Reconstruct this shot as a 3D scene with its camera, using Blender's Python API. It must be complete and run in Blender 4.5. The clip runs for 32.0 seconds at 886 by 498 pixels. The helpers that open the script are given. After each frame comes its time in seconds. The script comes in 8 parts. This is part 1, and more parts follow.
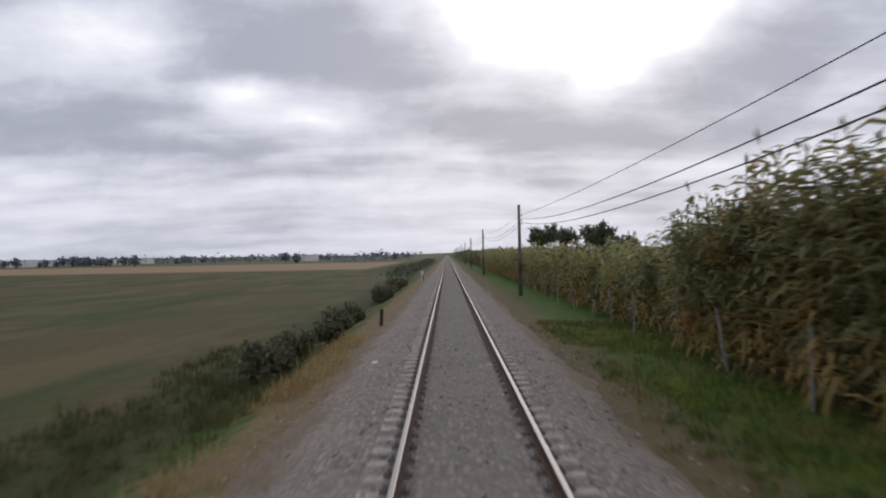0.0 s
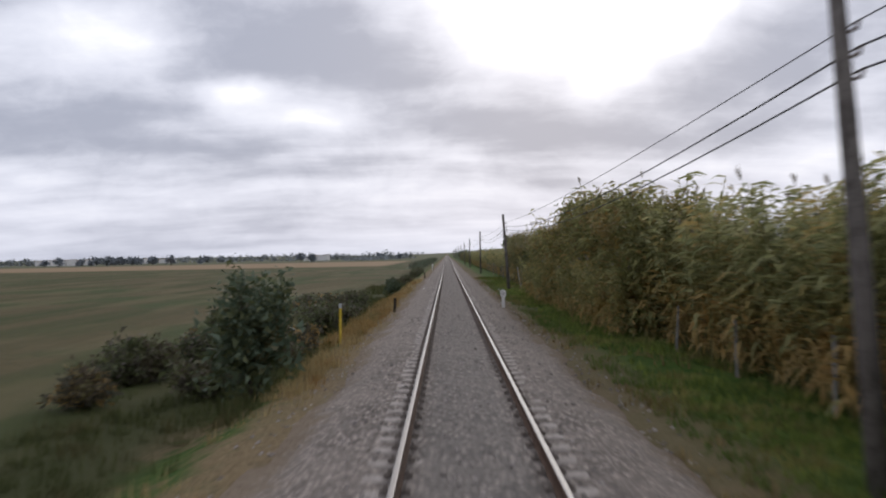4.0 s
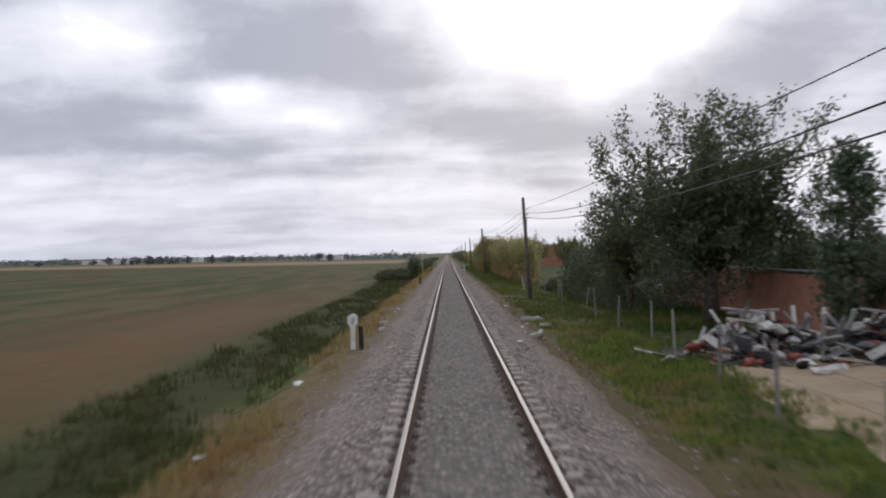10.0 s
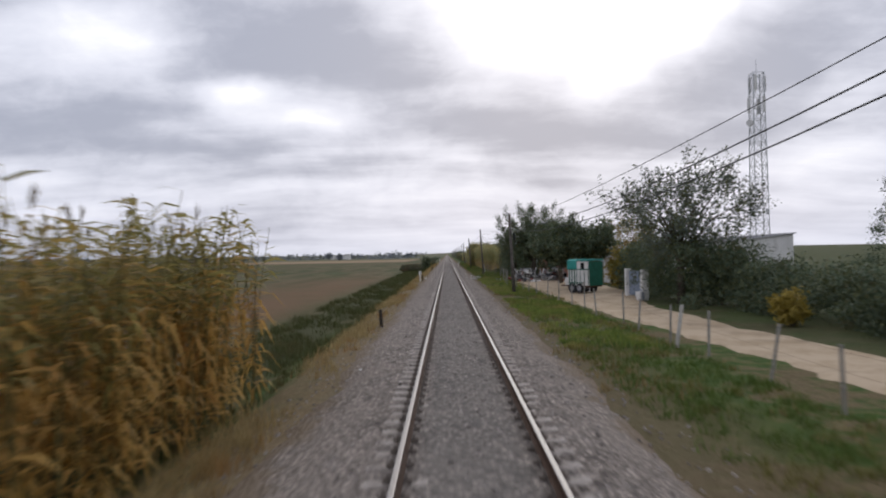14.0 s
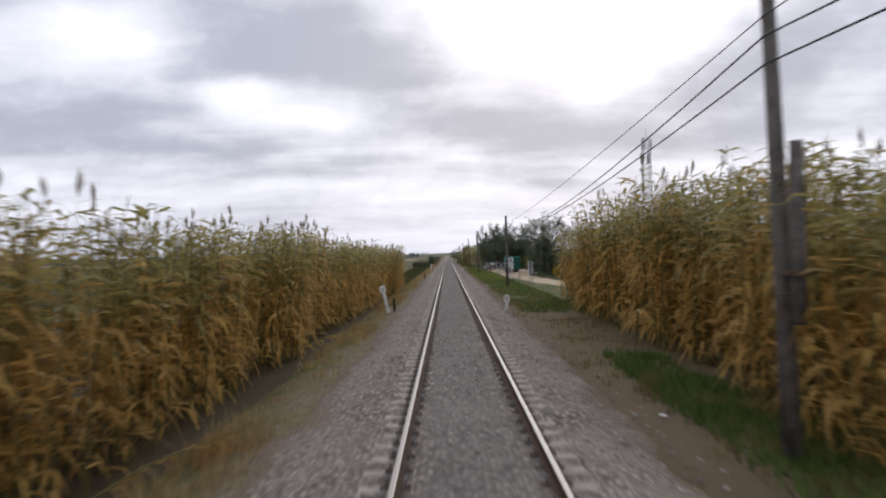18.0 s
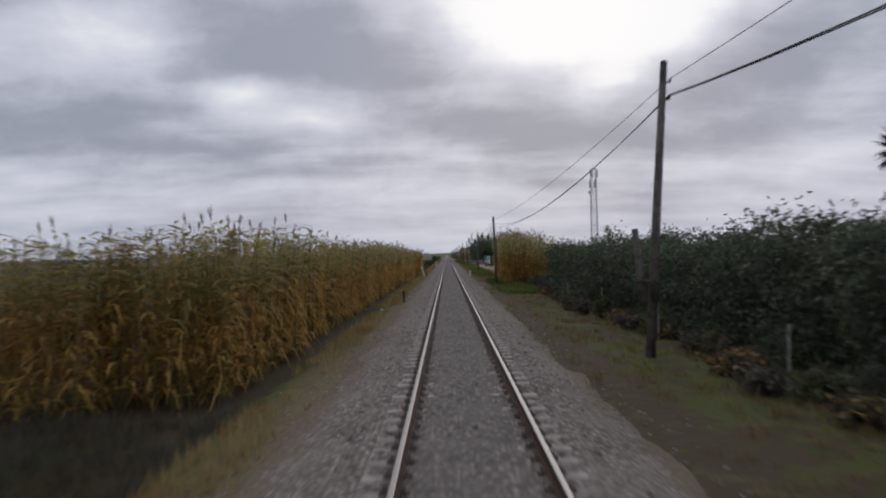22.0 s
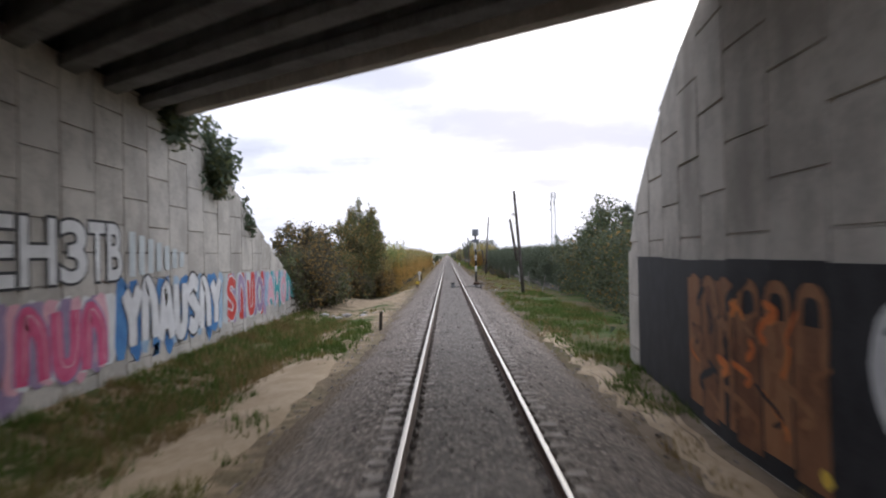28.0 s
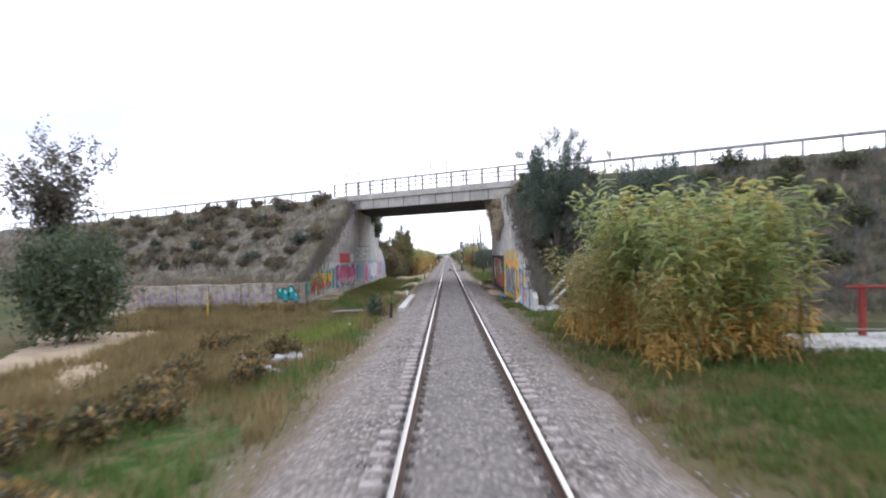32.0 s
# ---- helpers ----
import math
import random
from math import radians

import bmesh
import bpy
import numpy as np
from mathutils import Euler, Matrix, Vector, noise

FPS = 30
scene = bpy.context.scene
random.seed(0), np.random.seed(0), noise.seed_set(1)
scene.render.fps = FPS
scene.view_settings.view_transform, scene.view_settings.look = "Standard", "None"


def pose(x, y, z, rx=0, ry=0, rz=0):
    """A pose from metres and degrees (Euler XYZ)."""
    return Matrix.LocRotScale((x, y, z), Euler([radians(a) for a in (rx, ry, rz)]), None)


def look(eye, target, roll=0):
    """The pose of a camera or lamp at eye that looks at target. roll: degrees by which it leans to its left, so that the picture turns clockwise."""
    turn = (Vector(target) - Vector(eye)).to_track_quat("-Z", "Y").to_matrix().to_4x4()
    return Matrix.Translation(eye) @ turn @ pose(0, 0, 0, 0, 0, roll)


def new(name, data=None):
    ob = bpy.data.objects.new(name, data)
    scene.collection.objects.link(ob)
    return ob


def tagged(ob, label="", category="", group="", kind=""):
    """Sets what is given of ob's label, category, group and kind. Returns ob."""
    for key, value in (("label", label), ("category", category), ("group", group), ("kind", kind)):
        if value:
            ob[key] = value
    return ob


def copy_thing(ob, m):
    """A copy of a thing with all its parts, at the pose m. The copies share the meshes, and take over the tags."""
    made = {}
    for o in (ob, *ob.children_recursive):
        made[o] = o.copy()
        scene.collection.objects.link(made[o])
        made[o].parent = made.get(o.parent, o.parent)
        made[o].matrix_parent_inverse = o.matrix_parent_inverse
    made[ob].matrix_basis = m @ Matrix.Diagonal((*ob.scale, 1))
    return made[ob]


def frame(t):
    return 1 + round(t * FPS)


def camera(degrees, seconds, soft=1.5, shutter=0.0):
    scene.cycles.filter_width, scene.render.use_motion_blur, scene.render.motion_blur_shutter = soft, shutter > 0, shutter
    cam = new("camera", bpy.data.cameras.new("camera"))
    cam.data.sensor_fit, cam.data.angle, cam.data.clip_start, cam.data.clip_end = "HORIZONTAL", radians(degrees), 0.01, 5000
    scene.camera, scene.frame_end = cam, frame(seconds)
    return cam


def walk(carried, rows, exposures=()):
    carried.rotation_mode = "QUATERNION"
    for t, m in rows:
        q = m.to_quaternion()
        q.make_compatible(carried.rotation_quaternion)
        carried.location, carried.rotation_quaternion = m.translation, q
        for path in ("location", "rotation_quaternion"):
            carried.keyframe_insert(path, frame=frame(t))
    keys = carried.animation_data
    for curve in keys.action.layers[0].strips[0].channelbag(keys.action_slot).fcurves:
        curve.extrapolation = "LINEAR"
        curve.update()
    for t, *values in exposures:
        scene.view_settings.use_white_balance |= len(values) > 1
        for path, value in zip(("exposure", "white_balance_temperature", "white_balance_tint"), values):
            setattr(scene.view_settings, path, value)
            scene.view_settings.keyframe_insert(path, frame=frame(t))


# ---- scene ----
# camera on the rear of a train that draws away from what it looks at
cam = camera(62.0, 32.0, soft=2.0, shutter=0.4)
EYE_X, EYE_Z = -0.265, 2.335
# seconds and metres travelled
TRAVEL = [(0, 0), (2.01, 28.7), (5.47, 78.7), (8.99, 128.7), (12.53, 178.7), (16.03, 228.7), (19.49, 278.7),
          (22.96, 328.7), (25.5, 363.7), (27.5, 391.5), (32, 454)]
YAW, PITCH, ROLL = 0.31, 0.42, 1.2
walk(cam, [(t, pose(EYE_X, -s, EYE_Z, 90 + PITCH, ROLL, YAW)) for t, s in TRAVEL],
     exposures=[(0, 0.05, 6500, 10), (1, 0.12, 6500, 10), (2, 0.08, 6490, 10), (3, 0.18, 6490, 10), (5.5, 0.05, 6480, 10), (7, -0.34, 6350, 10), (8, -0.46, 6360, 10), (9, -0.12, 6380, 10),
                (10, 0.2, 6560, 10), (12, 0.2, 6560, 10), (13, 0.1, 6560, 10), (14.5, 0.2, 6500, 10), (16.5, 0.15, 6530, 10), (17, 0.22, 6540, 10), (18, 0.32, 6560, 10), (19, 0.12, 6470, 10),
                (20, -0.1, 6380, 10), (21, -0.26, 6380, 10), (23, -0.32, 6360, 10), (24, -0.28, 6360, 10), (25, -0.12, 6450, 10), (25.5, 0.02, 6500, 10), (27.5, 0.2, 6450, 10), (28, 0.9, 6340, 10),
                (28.5, 1.8, 6080, 10), (29, 2.35, 6080, 10), (29.5, 1.95, 6080, 10), (30, 1.68, 6080, 10), (31, 1.55, 6080, 10), (32, 1.38, 6080, 10)])

# ---- light: an overcast sky, brighter where the sun stands behind the cloud ----
world = bpy.data.worlds.new("overcast_sky")
scene.world = world
world.use_nodes = True
SUN_ELEV, SUN_AZ = 24.0, 9.0     # degrees, azimuth from +Y towards +X


class Nodes:
    """Short hand for node graphs."""

    def __init__(self, tree):
        self.t = tree
        tree.nodes.clear()

    def put(self, v, sock):
        if isinstance(v, bpy.types.NodeSocket):
            self.t.links.new(v, sock)
        elif v is not None:
            if isinstance(v, (tuple, list)) and len(v) == 3 and sock.type == "RGBA":
                v = (*v, 1)
            sock.default_value = v

    def node(self, kind, out=0, **ins):
        n = self.t.nodes.new(kind)
        for k, v in ins.items():
            key = int(k[1:]) if k[0] == "i" and k[1:].isdigit() else k.replace("_", " ")
            self.put(v, n.inputs[key])
        return n.outputs[out]

    def math(self, op, a, b=None, c=None, clamp=False):
        n = self.t.nodes.new("ShaderNodeMath")
        n.operation, n.use_clamp = op, clamp
        for s, v in zip(n.inputs, (a, b, c)):
            self.put(v, s)
        return n.outputs[0]

    def vmath(self, op, a, b=None, out=0):
        n = self.t.nodes.new("ShaderNodeVectorMath")
        n.operation = op
        self.put(a, n.inputs[0])
        self.put(b, n.inputs[1])
        return n.outputs[out]

    def noise(self, vec, scale, detail=3.0, rough=0.55, out=0):
        return self.node("ShaderNodeTexNoise", out, Vector=vec, Scale=scale, Detail=detail, Roughness=rough)

    def step(self, v, a, b, lo=0.0, hi=1.0):
        n = self.t.nodes.new("ShaderNodeMapRange")
        n.interpolation_type = "SMOOTHSTEP"
        for s, x in zip(n.inputs, (v, a, b, lo, hi)):
            self.put(x, s)
        return n.outputs[0]

    def mix(self, f, a, b, kind="MIX"):
        n = self.t.nodes.new("ShaderNodeMix")
        n.data_type, n.blend_type = "RGBA", kind
        self.put(f, n.inputs[0])
        self.put(a, n.inputs[6])
        self.put(b, n.inputs[7])
        return n.outputs[2]

    def sep(self, v):
        n = self.t.nodes.new("ShaderNodeSeparateXYZ")
        self.put(v, n.inputs[0])
        return n.outputs

    def xyz(self, x, y, z):
        n = self.t.nodes.new("ShaderNodeCombineXYZ")
        for s, v in zip(n.inputs, (x, y, z)):
            self.put(v, s)
        return n.outputs[0]


def way(az, el):
    a, e = radians(az), radians(el)
    return (math.sin(a) * math.cos(e), math.cos(a) * math.cos(e), math.sin(e))


n = Nodes(world.node_tree)
d = n.node("ShaderNodeTexCoord", 0)
dx, dy, dz = n.sep(d)
air = world.node_tree.nodes.new("ShaderNodeTexSky")
air.sky_type, air.sun_disc = "NISHITA", False
air.sun_elevation, air.sun_rotation = radians(SUN_ELEV), radians(SUN_AZ)
air.air_density, air.dust_density = 1.6, 3.0
sky = air.outputs[0]
sky = n.mix(1.0, sky, (0.10, 0.10, 0.10), "MULTIPLY")
up = n.math("MAXIMUM", dz, 0.0)
lift = n.math("ADD", up, 0.16)
flat = n.xyz(n.math("DIVIDE", dx, lift), n.math("DIVIDE", dy, lift), 0.0)
flat = n.vmath("ADD", flat, n.vmath("MULTIPLY", n.noise(flat, 0.8, 3, 0.5, 1), (0.7, 0.5, 0)))
big = n.noise(flat, 0.55, 3, 0.5)
fine = n.noise(n.vmath("MULTIPLY", flat, (0.7, 1.5, 1)), 1.5, 5, 0.5)
warp = n.vmath("MULTIPLY", n.vmath("SUBTRACT", n.noise(d, 5.0, 4, 0.55, 1), (0.5, 0.5, 0.5)), (0.16, 0.02, 0.07))
dw = n.vmath("ADD", d, warp)


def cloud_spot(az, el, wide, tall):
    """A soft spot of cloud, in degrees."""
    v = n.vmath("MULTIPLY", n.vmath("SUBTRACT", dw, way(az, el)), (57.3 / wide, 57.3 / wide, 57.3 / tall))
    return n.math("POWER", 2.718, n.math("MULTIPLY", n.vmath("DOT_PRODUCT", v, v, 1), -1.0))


tone = n.math("ADD", n.math("MULTIPLY", n.math("SUBTRACT", big, 0.5), 0.85), n.math("MULTIPLY", n.math("SUBTRACT", fine, 0.5), 0.95))
tone = n.math("ADD", tone, n.math("MULTIPLY", n.math("SUBTRACT", n.noise(n.vmath("MULTIPLY", dw, (1, 1, 2.2)), 9.0, 6, 0.6), 0.5), 0.62))
tone = n.math("ADD", tone, 0.40)
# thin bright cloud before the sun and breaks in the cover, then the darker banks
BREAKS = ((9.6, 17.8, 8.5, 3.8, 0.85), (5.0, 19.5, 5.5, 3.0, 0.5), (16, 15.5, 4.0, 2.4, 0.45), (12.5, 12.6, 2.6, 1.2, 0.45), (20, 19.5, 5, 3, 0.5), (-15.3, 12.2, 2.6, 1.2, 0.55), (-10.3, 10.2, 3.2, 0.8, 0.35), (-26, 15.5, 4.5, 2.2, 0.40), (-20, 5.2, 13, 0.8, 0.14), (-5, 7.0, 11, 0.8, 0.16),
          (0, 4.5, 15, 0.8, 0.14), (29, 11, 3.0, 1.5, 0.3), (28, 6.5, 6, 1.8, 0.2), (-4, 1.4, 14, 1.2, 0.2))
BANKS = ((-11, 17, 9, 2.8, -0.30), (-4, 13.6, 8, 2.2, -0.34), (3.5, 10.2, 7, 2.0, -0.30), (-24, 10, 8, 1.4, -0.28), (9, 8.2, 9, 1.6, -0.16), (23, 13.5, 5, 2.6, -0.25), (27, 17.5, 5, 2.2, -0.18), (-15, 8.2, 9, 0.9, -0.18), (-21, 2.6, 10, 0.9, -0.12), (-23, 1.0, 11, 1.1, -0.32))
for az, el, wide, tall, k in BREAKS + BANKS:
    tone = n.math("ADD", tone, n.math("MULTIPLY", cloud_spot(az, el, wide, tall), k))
haze = n.step(up, 0.10, 0.0)
tone = n.math("ADD", n.math("MULTIPLY", tone, n.math("SUBTRACT", 1.0, n.math("MULTIPLY", haze, 0.5))), n.math("MULTIPLY", haze, 0.24))
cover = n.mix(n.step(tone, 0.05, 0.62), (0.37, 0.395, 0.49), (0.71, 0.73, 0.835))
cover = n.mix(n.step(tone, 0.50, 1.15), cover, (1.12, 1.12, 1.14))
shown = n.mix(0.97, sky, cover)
bg = n.node("ShaderNodeBackground", 0, Color=shown, Strength=1.0)
out = world.node_tree.nodes.new("ShaderNodeOutputWorld")
world.node_tree.links.new(bg, out.inputs[0])

sun = new("sun", bpy.data.lights.new("sun", "SUN"))
sun.data.energy, sun.data.angle, sun.data.color = 0.7, radians(25), (1.0, 0.97, 0.93)
sun.matrix_world = look(tuple(60 * c for c in way(SUN_AZ, SUN_ELEV)), (0, 0, 0))
tagged(sun, kind="structure")

# ---- materials ----
MATS = {}


def material(name):
    if name not in MATS:
        m = bpy.data.materials.new(name)
        m.use_nodes = True
        MATS[name] = m
    return MATS[name]


def finish(n, colour, rough=0.85, height=None, bump=0.3, dist=0.02, metal=0.0, through_light=0.0):
    p = n.t.nodes.new("ShaderNodeBsdfPrincipled")
    n.put(colour, p.inputs["Base Color"])
    n.put(rough, p.inputs["Roughness"])
    n.put(metal, p.inputs["Metallic"])
    p.inputs["Specular IOR Level"].default_value = 0.08 if isinstance(rough, float) and rough > 0.84 else 0.3
    if height is not None:
        b = n.t.nodes.new("ShaderNodeBump")
        b.inputs["Strength"].default_value, b.inputs["Distance"].default_value = bump, dist
        n.put(height, b.inputs["Height"])
        n.t.links.new(b.outputs[0], p.inputs["Normal"])
    o = n.t.nodes.new("ShaderNodeOutputMaterial")
    if through_light:
        tr = n.t.nodes.new("ShaderNodeBsdfTranslucent")
        n.put(colour, tr.inputs[0])
        mx = n.t.nodes.new("ShaderNodeMixShader")
        mx.inputs[0].default_value = through_light
        n.t.links.new(p.outputs[0], mx.inputs[1])
        n.t.links.new(tr.outputs[0], mx.inputs[2])
        n.t.links.new(mx.outputs[0], o.inputs[0])
    else:
        n.t.links.new(p.outputs[0], o.inputs[0])


def world_place(n):
    return n.node("ShaderNodeNewGeometry", 0)


def plain(name, a, b, scale=6.0, rough=0.8, bump=0.25, dist=0.01, metal=0.0, stain=None, fine=None):
    """Two colours mixed at two scales, with relief and stains."""
    m = material(name)
    n = Nodes(m.node_tree)
    p = world_place(n)
    f1 = n.noise(p, scale, 4)
    f2 = n.noise(p, fine or scale * 9, 3)
    rnd = n.node("ShaderNodeObjectInfo", 5)
    k = n.math("ADD", n.math("MULTIPLY", f1, 0.65), n.math("MULTIPLY", f2, 0.35))
    k = n.math("ADD", k, n.math("MULTIPLY", n.math("SUBTRACT", rnd, 0.5), 0.12))
    c = n.mix(n.step(k, 0.36, 0.64), a, b)
    if stain:
        s = n.step(n.noise(n.vmath("MULTIPLY", p, (1, 1, 0.35)), scale * 0.45, 5, 0.65), 0.52, 0.68)
        c = n.mix(n.math("MULTIPLY", s, 0.75), c, stain)
    finish(n, c, rough, k, bump, dist, metal)
    return m


def leafy(name, a, b, c3=None, rough=0.6, tl=0.25):
    """Leaves: each one its own shade."""
    m = material(name)
    n = Nodes(m.node_tree)
    r = n.node("ShaderNodeNewGeometry", 8)
    p = world_place(n)
    c = n.mix(r, a, b)
    if c3:
        c = n.mix(n.step(n.noise(p, 0.7, 2), 0.5, 0.66), c, c3)
    finish(n, c, rough, None, through_light=tl)
    return m


leafy("cane_green", (0.21, 0.195, 0.065), (0.41, 0.345, 0.12), (0.43, 0.31, 0.105), 0.6, 0.5)
leafy("cane_dry", (0.43, 0.265, 0.075), (0.66, 0.425, 0.13), (0.50, 0.29, 0.085), 0.75, 0.5)
leafy("cane_dull", (0.22, 0.24, 0.105), (0.44, 0.42, 0.20), (0.48, 0.36, 0.14), 0.75, 0.5)
leafy("cane_olive", (0.215, 0.222, 0.096), (0.40, 0.38, 0.15), (0.42, 0.31, 0.115), 0.75, 0.5)
# cane_shade: darker copy of cane_olive, shade put into the leaf colour
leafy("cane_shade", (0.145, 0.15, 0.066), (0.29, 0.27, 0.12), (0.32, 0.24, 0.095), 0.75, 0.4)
leafy("cane_fresh", (0.20, 0.26, 0.09), (0.40, 0.43, 0.16), (0.48, 0.40, 0.12), 0.6, 0.5)
leafy("dead_brush", (0.46, 0.39, 0.28), (0.68, 0.60, 0.45), (0.52, 0.43, 0.29), 0.9, 0.45)
leafy("cane_brown", (0.31, 0.22, 0.09), (0.54, 0.385, 0.155), (0.46, 0.28, 0.095), 0.75, 0.5)
leafy("plume", (0.22, 0.19, 0.15), (0.34, 0.30, 0.24), None, 0.9)
leafy("leaf_dark", (0.066, 0.092, 0.056), (0.122, 0.154, 0.092), (0.09, 0.126, 0.076))
leafy("leaf_mid", (0.072, 0.088, 0.038), (0.135, 0.148, 0.062), (0.115, 0.108, 0.05))
# leaf_pine: leaf_dark lifted and greyed, with haze put into the colour
leafy("leaf_pine", (0.085, 0.105, 0.085), (0.15, 0.175, 0.145), (0.11, 0.13, 0.105), 0.8)
leafy("leaf_shade", (0.158, 0.16, 0.072), (0.295, 0.28, 0.12), (0.29, 0.22, 0.092), 0.7, 0.4)
leafy("straw", (0.25, 0.185, 0.085), (0.40, 0.31, 0.15), (0.28, 0.17, 0.07), 0.9, 0.3)
leafy("leaf_olive", (0.12, 0.13, 0.045), (0.27, 0.255, 0.08), (0.33, 0.22, 0.065))
leafy("leaf_scrub", (0.13, 0.115, 0.095), (0.235, 0.205, 0.175), (0.17, 0.15, 0.105), 0.85)
# far leaves: distance haze painted in as a pale bluish colour
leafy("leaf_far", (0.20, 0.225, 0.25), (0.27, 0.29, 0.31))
leafy("leaf_autumn", (0.21, 0.135, 0.05), (0.36, 0.235, 0.08), (0.16, 0.14, 0.055))
leafy("leaf_yellow", (0.24, 0.18, 0.035), (0.36, 0.27, 0.05))
leafy("leaf_hedge", (0.080, 0.098, 0.062), (0.112, 0.134, 0.084), (0.10, 0.116, 0.072))
# palm green greyed in the colour to stand for haze
leafy("leaf_palm", (0.09, 0.105, 0.09), (0.15, 0.16, 0.14))
leafy("leaf_grey", (0.075, 0.075, 0.055), (0.125, 0.115, 0.08), (0.10, 0.08, 0.055), 0.85)
leafy("grass_green", (0.058, 0.102, 0.019), (0.122, 0.168, 0.040), (0.175, 0.158, 0.05), 0.8)
leafy("weed_dark", (0.054, 0.064, 0.024), (0.092, 0.102, 0.040), (0.105, 0.092, 0.042), 0.85)
leafy("grass_bright", (0.12, 0.17, 0.03), (0.25, 0.29, 0.065), (0.27, 0.24, 0.075), 0.8, 0.35)
leafy("grass_dry", (0.19, 0.14, 0.065), (0.30, 0.23, 0.11), (0.15, 0.11, 0.05), 0.9)
plain("bark", (0.055, 0.045, 0.035), (0.12, 0.10, 0.08), 7, 0.95, 0.6, 0.02)
plain("pole_wood", (0.085, 0.076, 0.068), (0.17, 0.152, 0.138), 5, 0.9, 0.4, 0.008, stain=(0.04, 0.034, 0.03))
plain("stalk", (0.22, 0.18, 0.07), (0.15, 0.14, 0.05), 5, 0.7)
# mottled plaster of the orchard wall, its shadow put into a darker colour
plain("wall_dim", (0.13, 0.12, 0.105), (0.24, 0.22, 0.195), 1.5, 0.95, 0.4, 0.01, stain=(0.07, 0.062, 0.05))
plain("concrete", (0.39, 0.362, 0.318), (0.55, 0.515, 0.455), 1.2, 0.9, 0.3, 0.01, stain=(0.31, 0.285, 0.25))
plain("old_plaster", (0.22, 0.18, 0.14), (0.44, 0.385, 0.32), 3.2, 0.9, 0.4, 0.012, stain=(0.12, 0.088, 0.062))
plain("rail_clip", (0.13, 0.11, 0.095), (0.21, 0.18, 0.155), 14, 0.85, 0.3, 0.003)
plain("signal_grey", (0.15, 0.16, 0.18), (0.21, 0.22, 0.245), 6, 0.6, 0.1, 0.002)
plain("concrete_dark", (0.13, 0.13, 0.13), (0.20, 0.20, 0.20), 1.5, 0.9, 0.3, 0.01)
plain("fence_post", (0.20, 0.19, 0.175), (0.31, 0.295, 0.27), 9, 0.9, 0.3, 0.004, stain=(0.13, 0.12, 0.1))
plain("concrete_post", (0.40, 0.38, 0.35), (0.55, 0.53, 0.49), 9, 0.9, 0.3, 0.004, stain=(0.25, 0.23, 0.2))
plain("sleeper_concrete", (0.29, 0.255, 0.225), (0.42, 0.375, 0.335), 6, 0.9, 0.35, 0.006, stain=(0.16, 0.135, 0.12))
plain("white_paint", (0.62, 0.61, 0.58), (0.74, 0.73, 0.70), 8, 0.7, 0.2, 0.003, stain=(0.42, 0.40, 0.36))
plain("black_paint", (0.016, 0.016, 0.018), (0.03, 0.03, 0.032), 10, 0.6)
plain("dark_wood", (0.028, 0.024, 0.02), (0.06, 0.05, 0.04), 12, 0.9, 0.5, 0.01)
plain("rust", (0.065, 0.042, 0.032), (0.12, 0.078, 0.055), 14, 0.85, 0.3, 0.003)
plain("rail_head", (0.18, 0.165, 0.155), (0.26, 0.24, 0.23), 20, 0.55, 0.05, 0.001, metal=1.0)
plain("cable", (0.03, 0.03, 0.032), (0.05, 0.05, 0.052), 4, 0.7)
plain("galvanised", (0.42, 0.43, 0.44), (0.55, 0.56, 0.57), 5, 0.5, 0.1, 0.002, metal=0.7)
plain("dirt", (0.35, 0.265, 0.17), (0.47, 0.37, 0.26), 0.8, 0.95, 0.5, 0.03, stain=(0.27, 0.21, 0.145))
plain("rock", (0.35, 0.33, 0.31), (0.52, 0.50, 0.47), 3, 0.95, 0.5, 0.03)
plain("asphalt", (0.05, 0.05, 0.052), (0.07, 0.07, 0.07), 3, 0.95)
plain("terracotta", (0.30, 0.14, 0.095), (0.40, 0.20, 0.14), 1.5, 0.9, stain=(0.24, 0.13, 0.09))
plain("whitewash", (0.58, 0.57, 0.55), (0.70, 0.69, 0.67), 1.0, 0.9, stain=(0.40, 0.39, 0.36))
plain("tin_roof", (0.30, 0.30, 0.31), (0.42, 0.42, 0.43), 1.5, 0.6, stain=(0.22, 0.19, 0.17))
plain("dark_void", (0.012, 0.012, 0.013), (0.02, 0.02, 0.02), 3, 0.9)
plain("yellow_paint", (0.52, 0.36, 0.03), (0.62, 0.44, 0.05), 6, 0.7, stain=(0.30, 0.22, 0.05))
plain("red_paint", (0.22, 0.035, 0.028), (0.30, 0.055, 0.042), 6, 0.8, stain=(0.14, 0.04, 0.03))


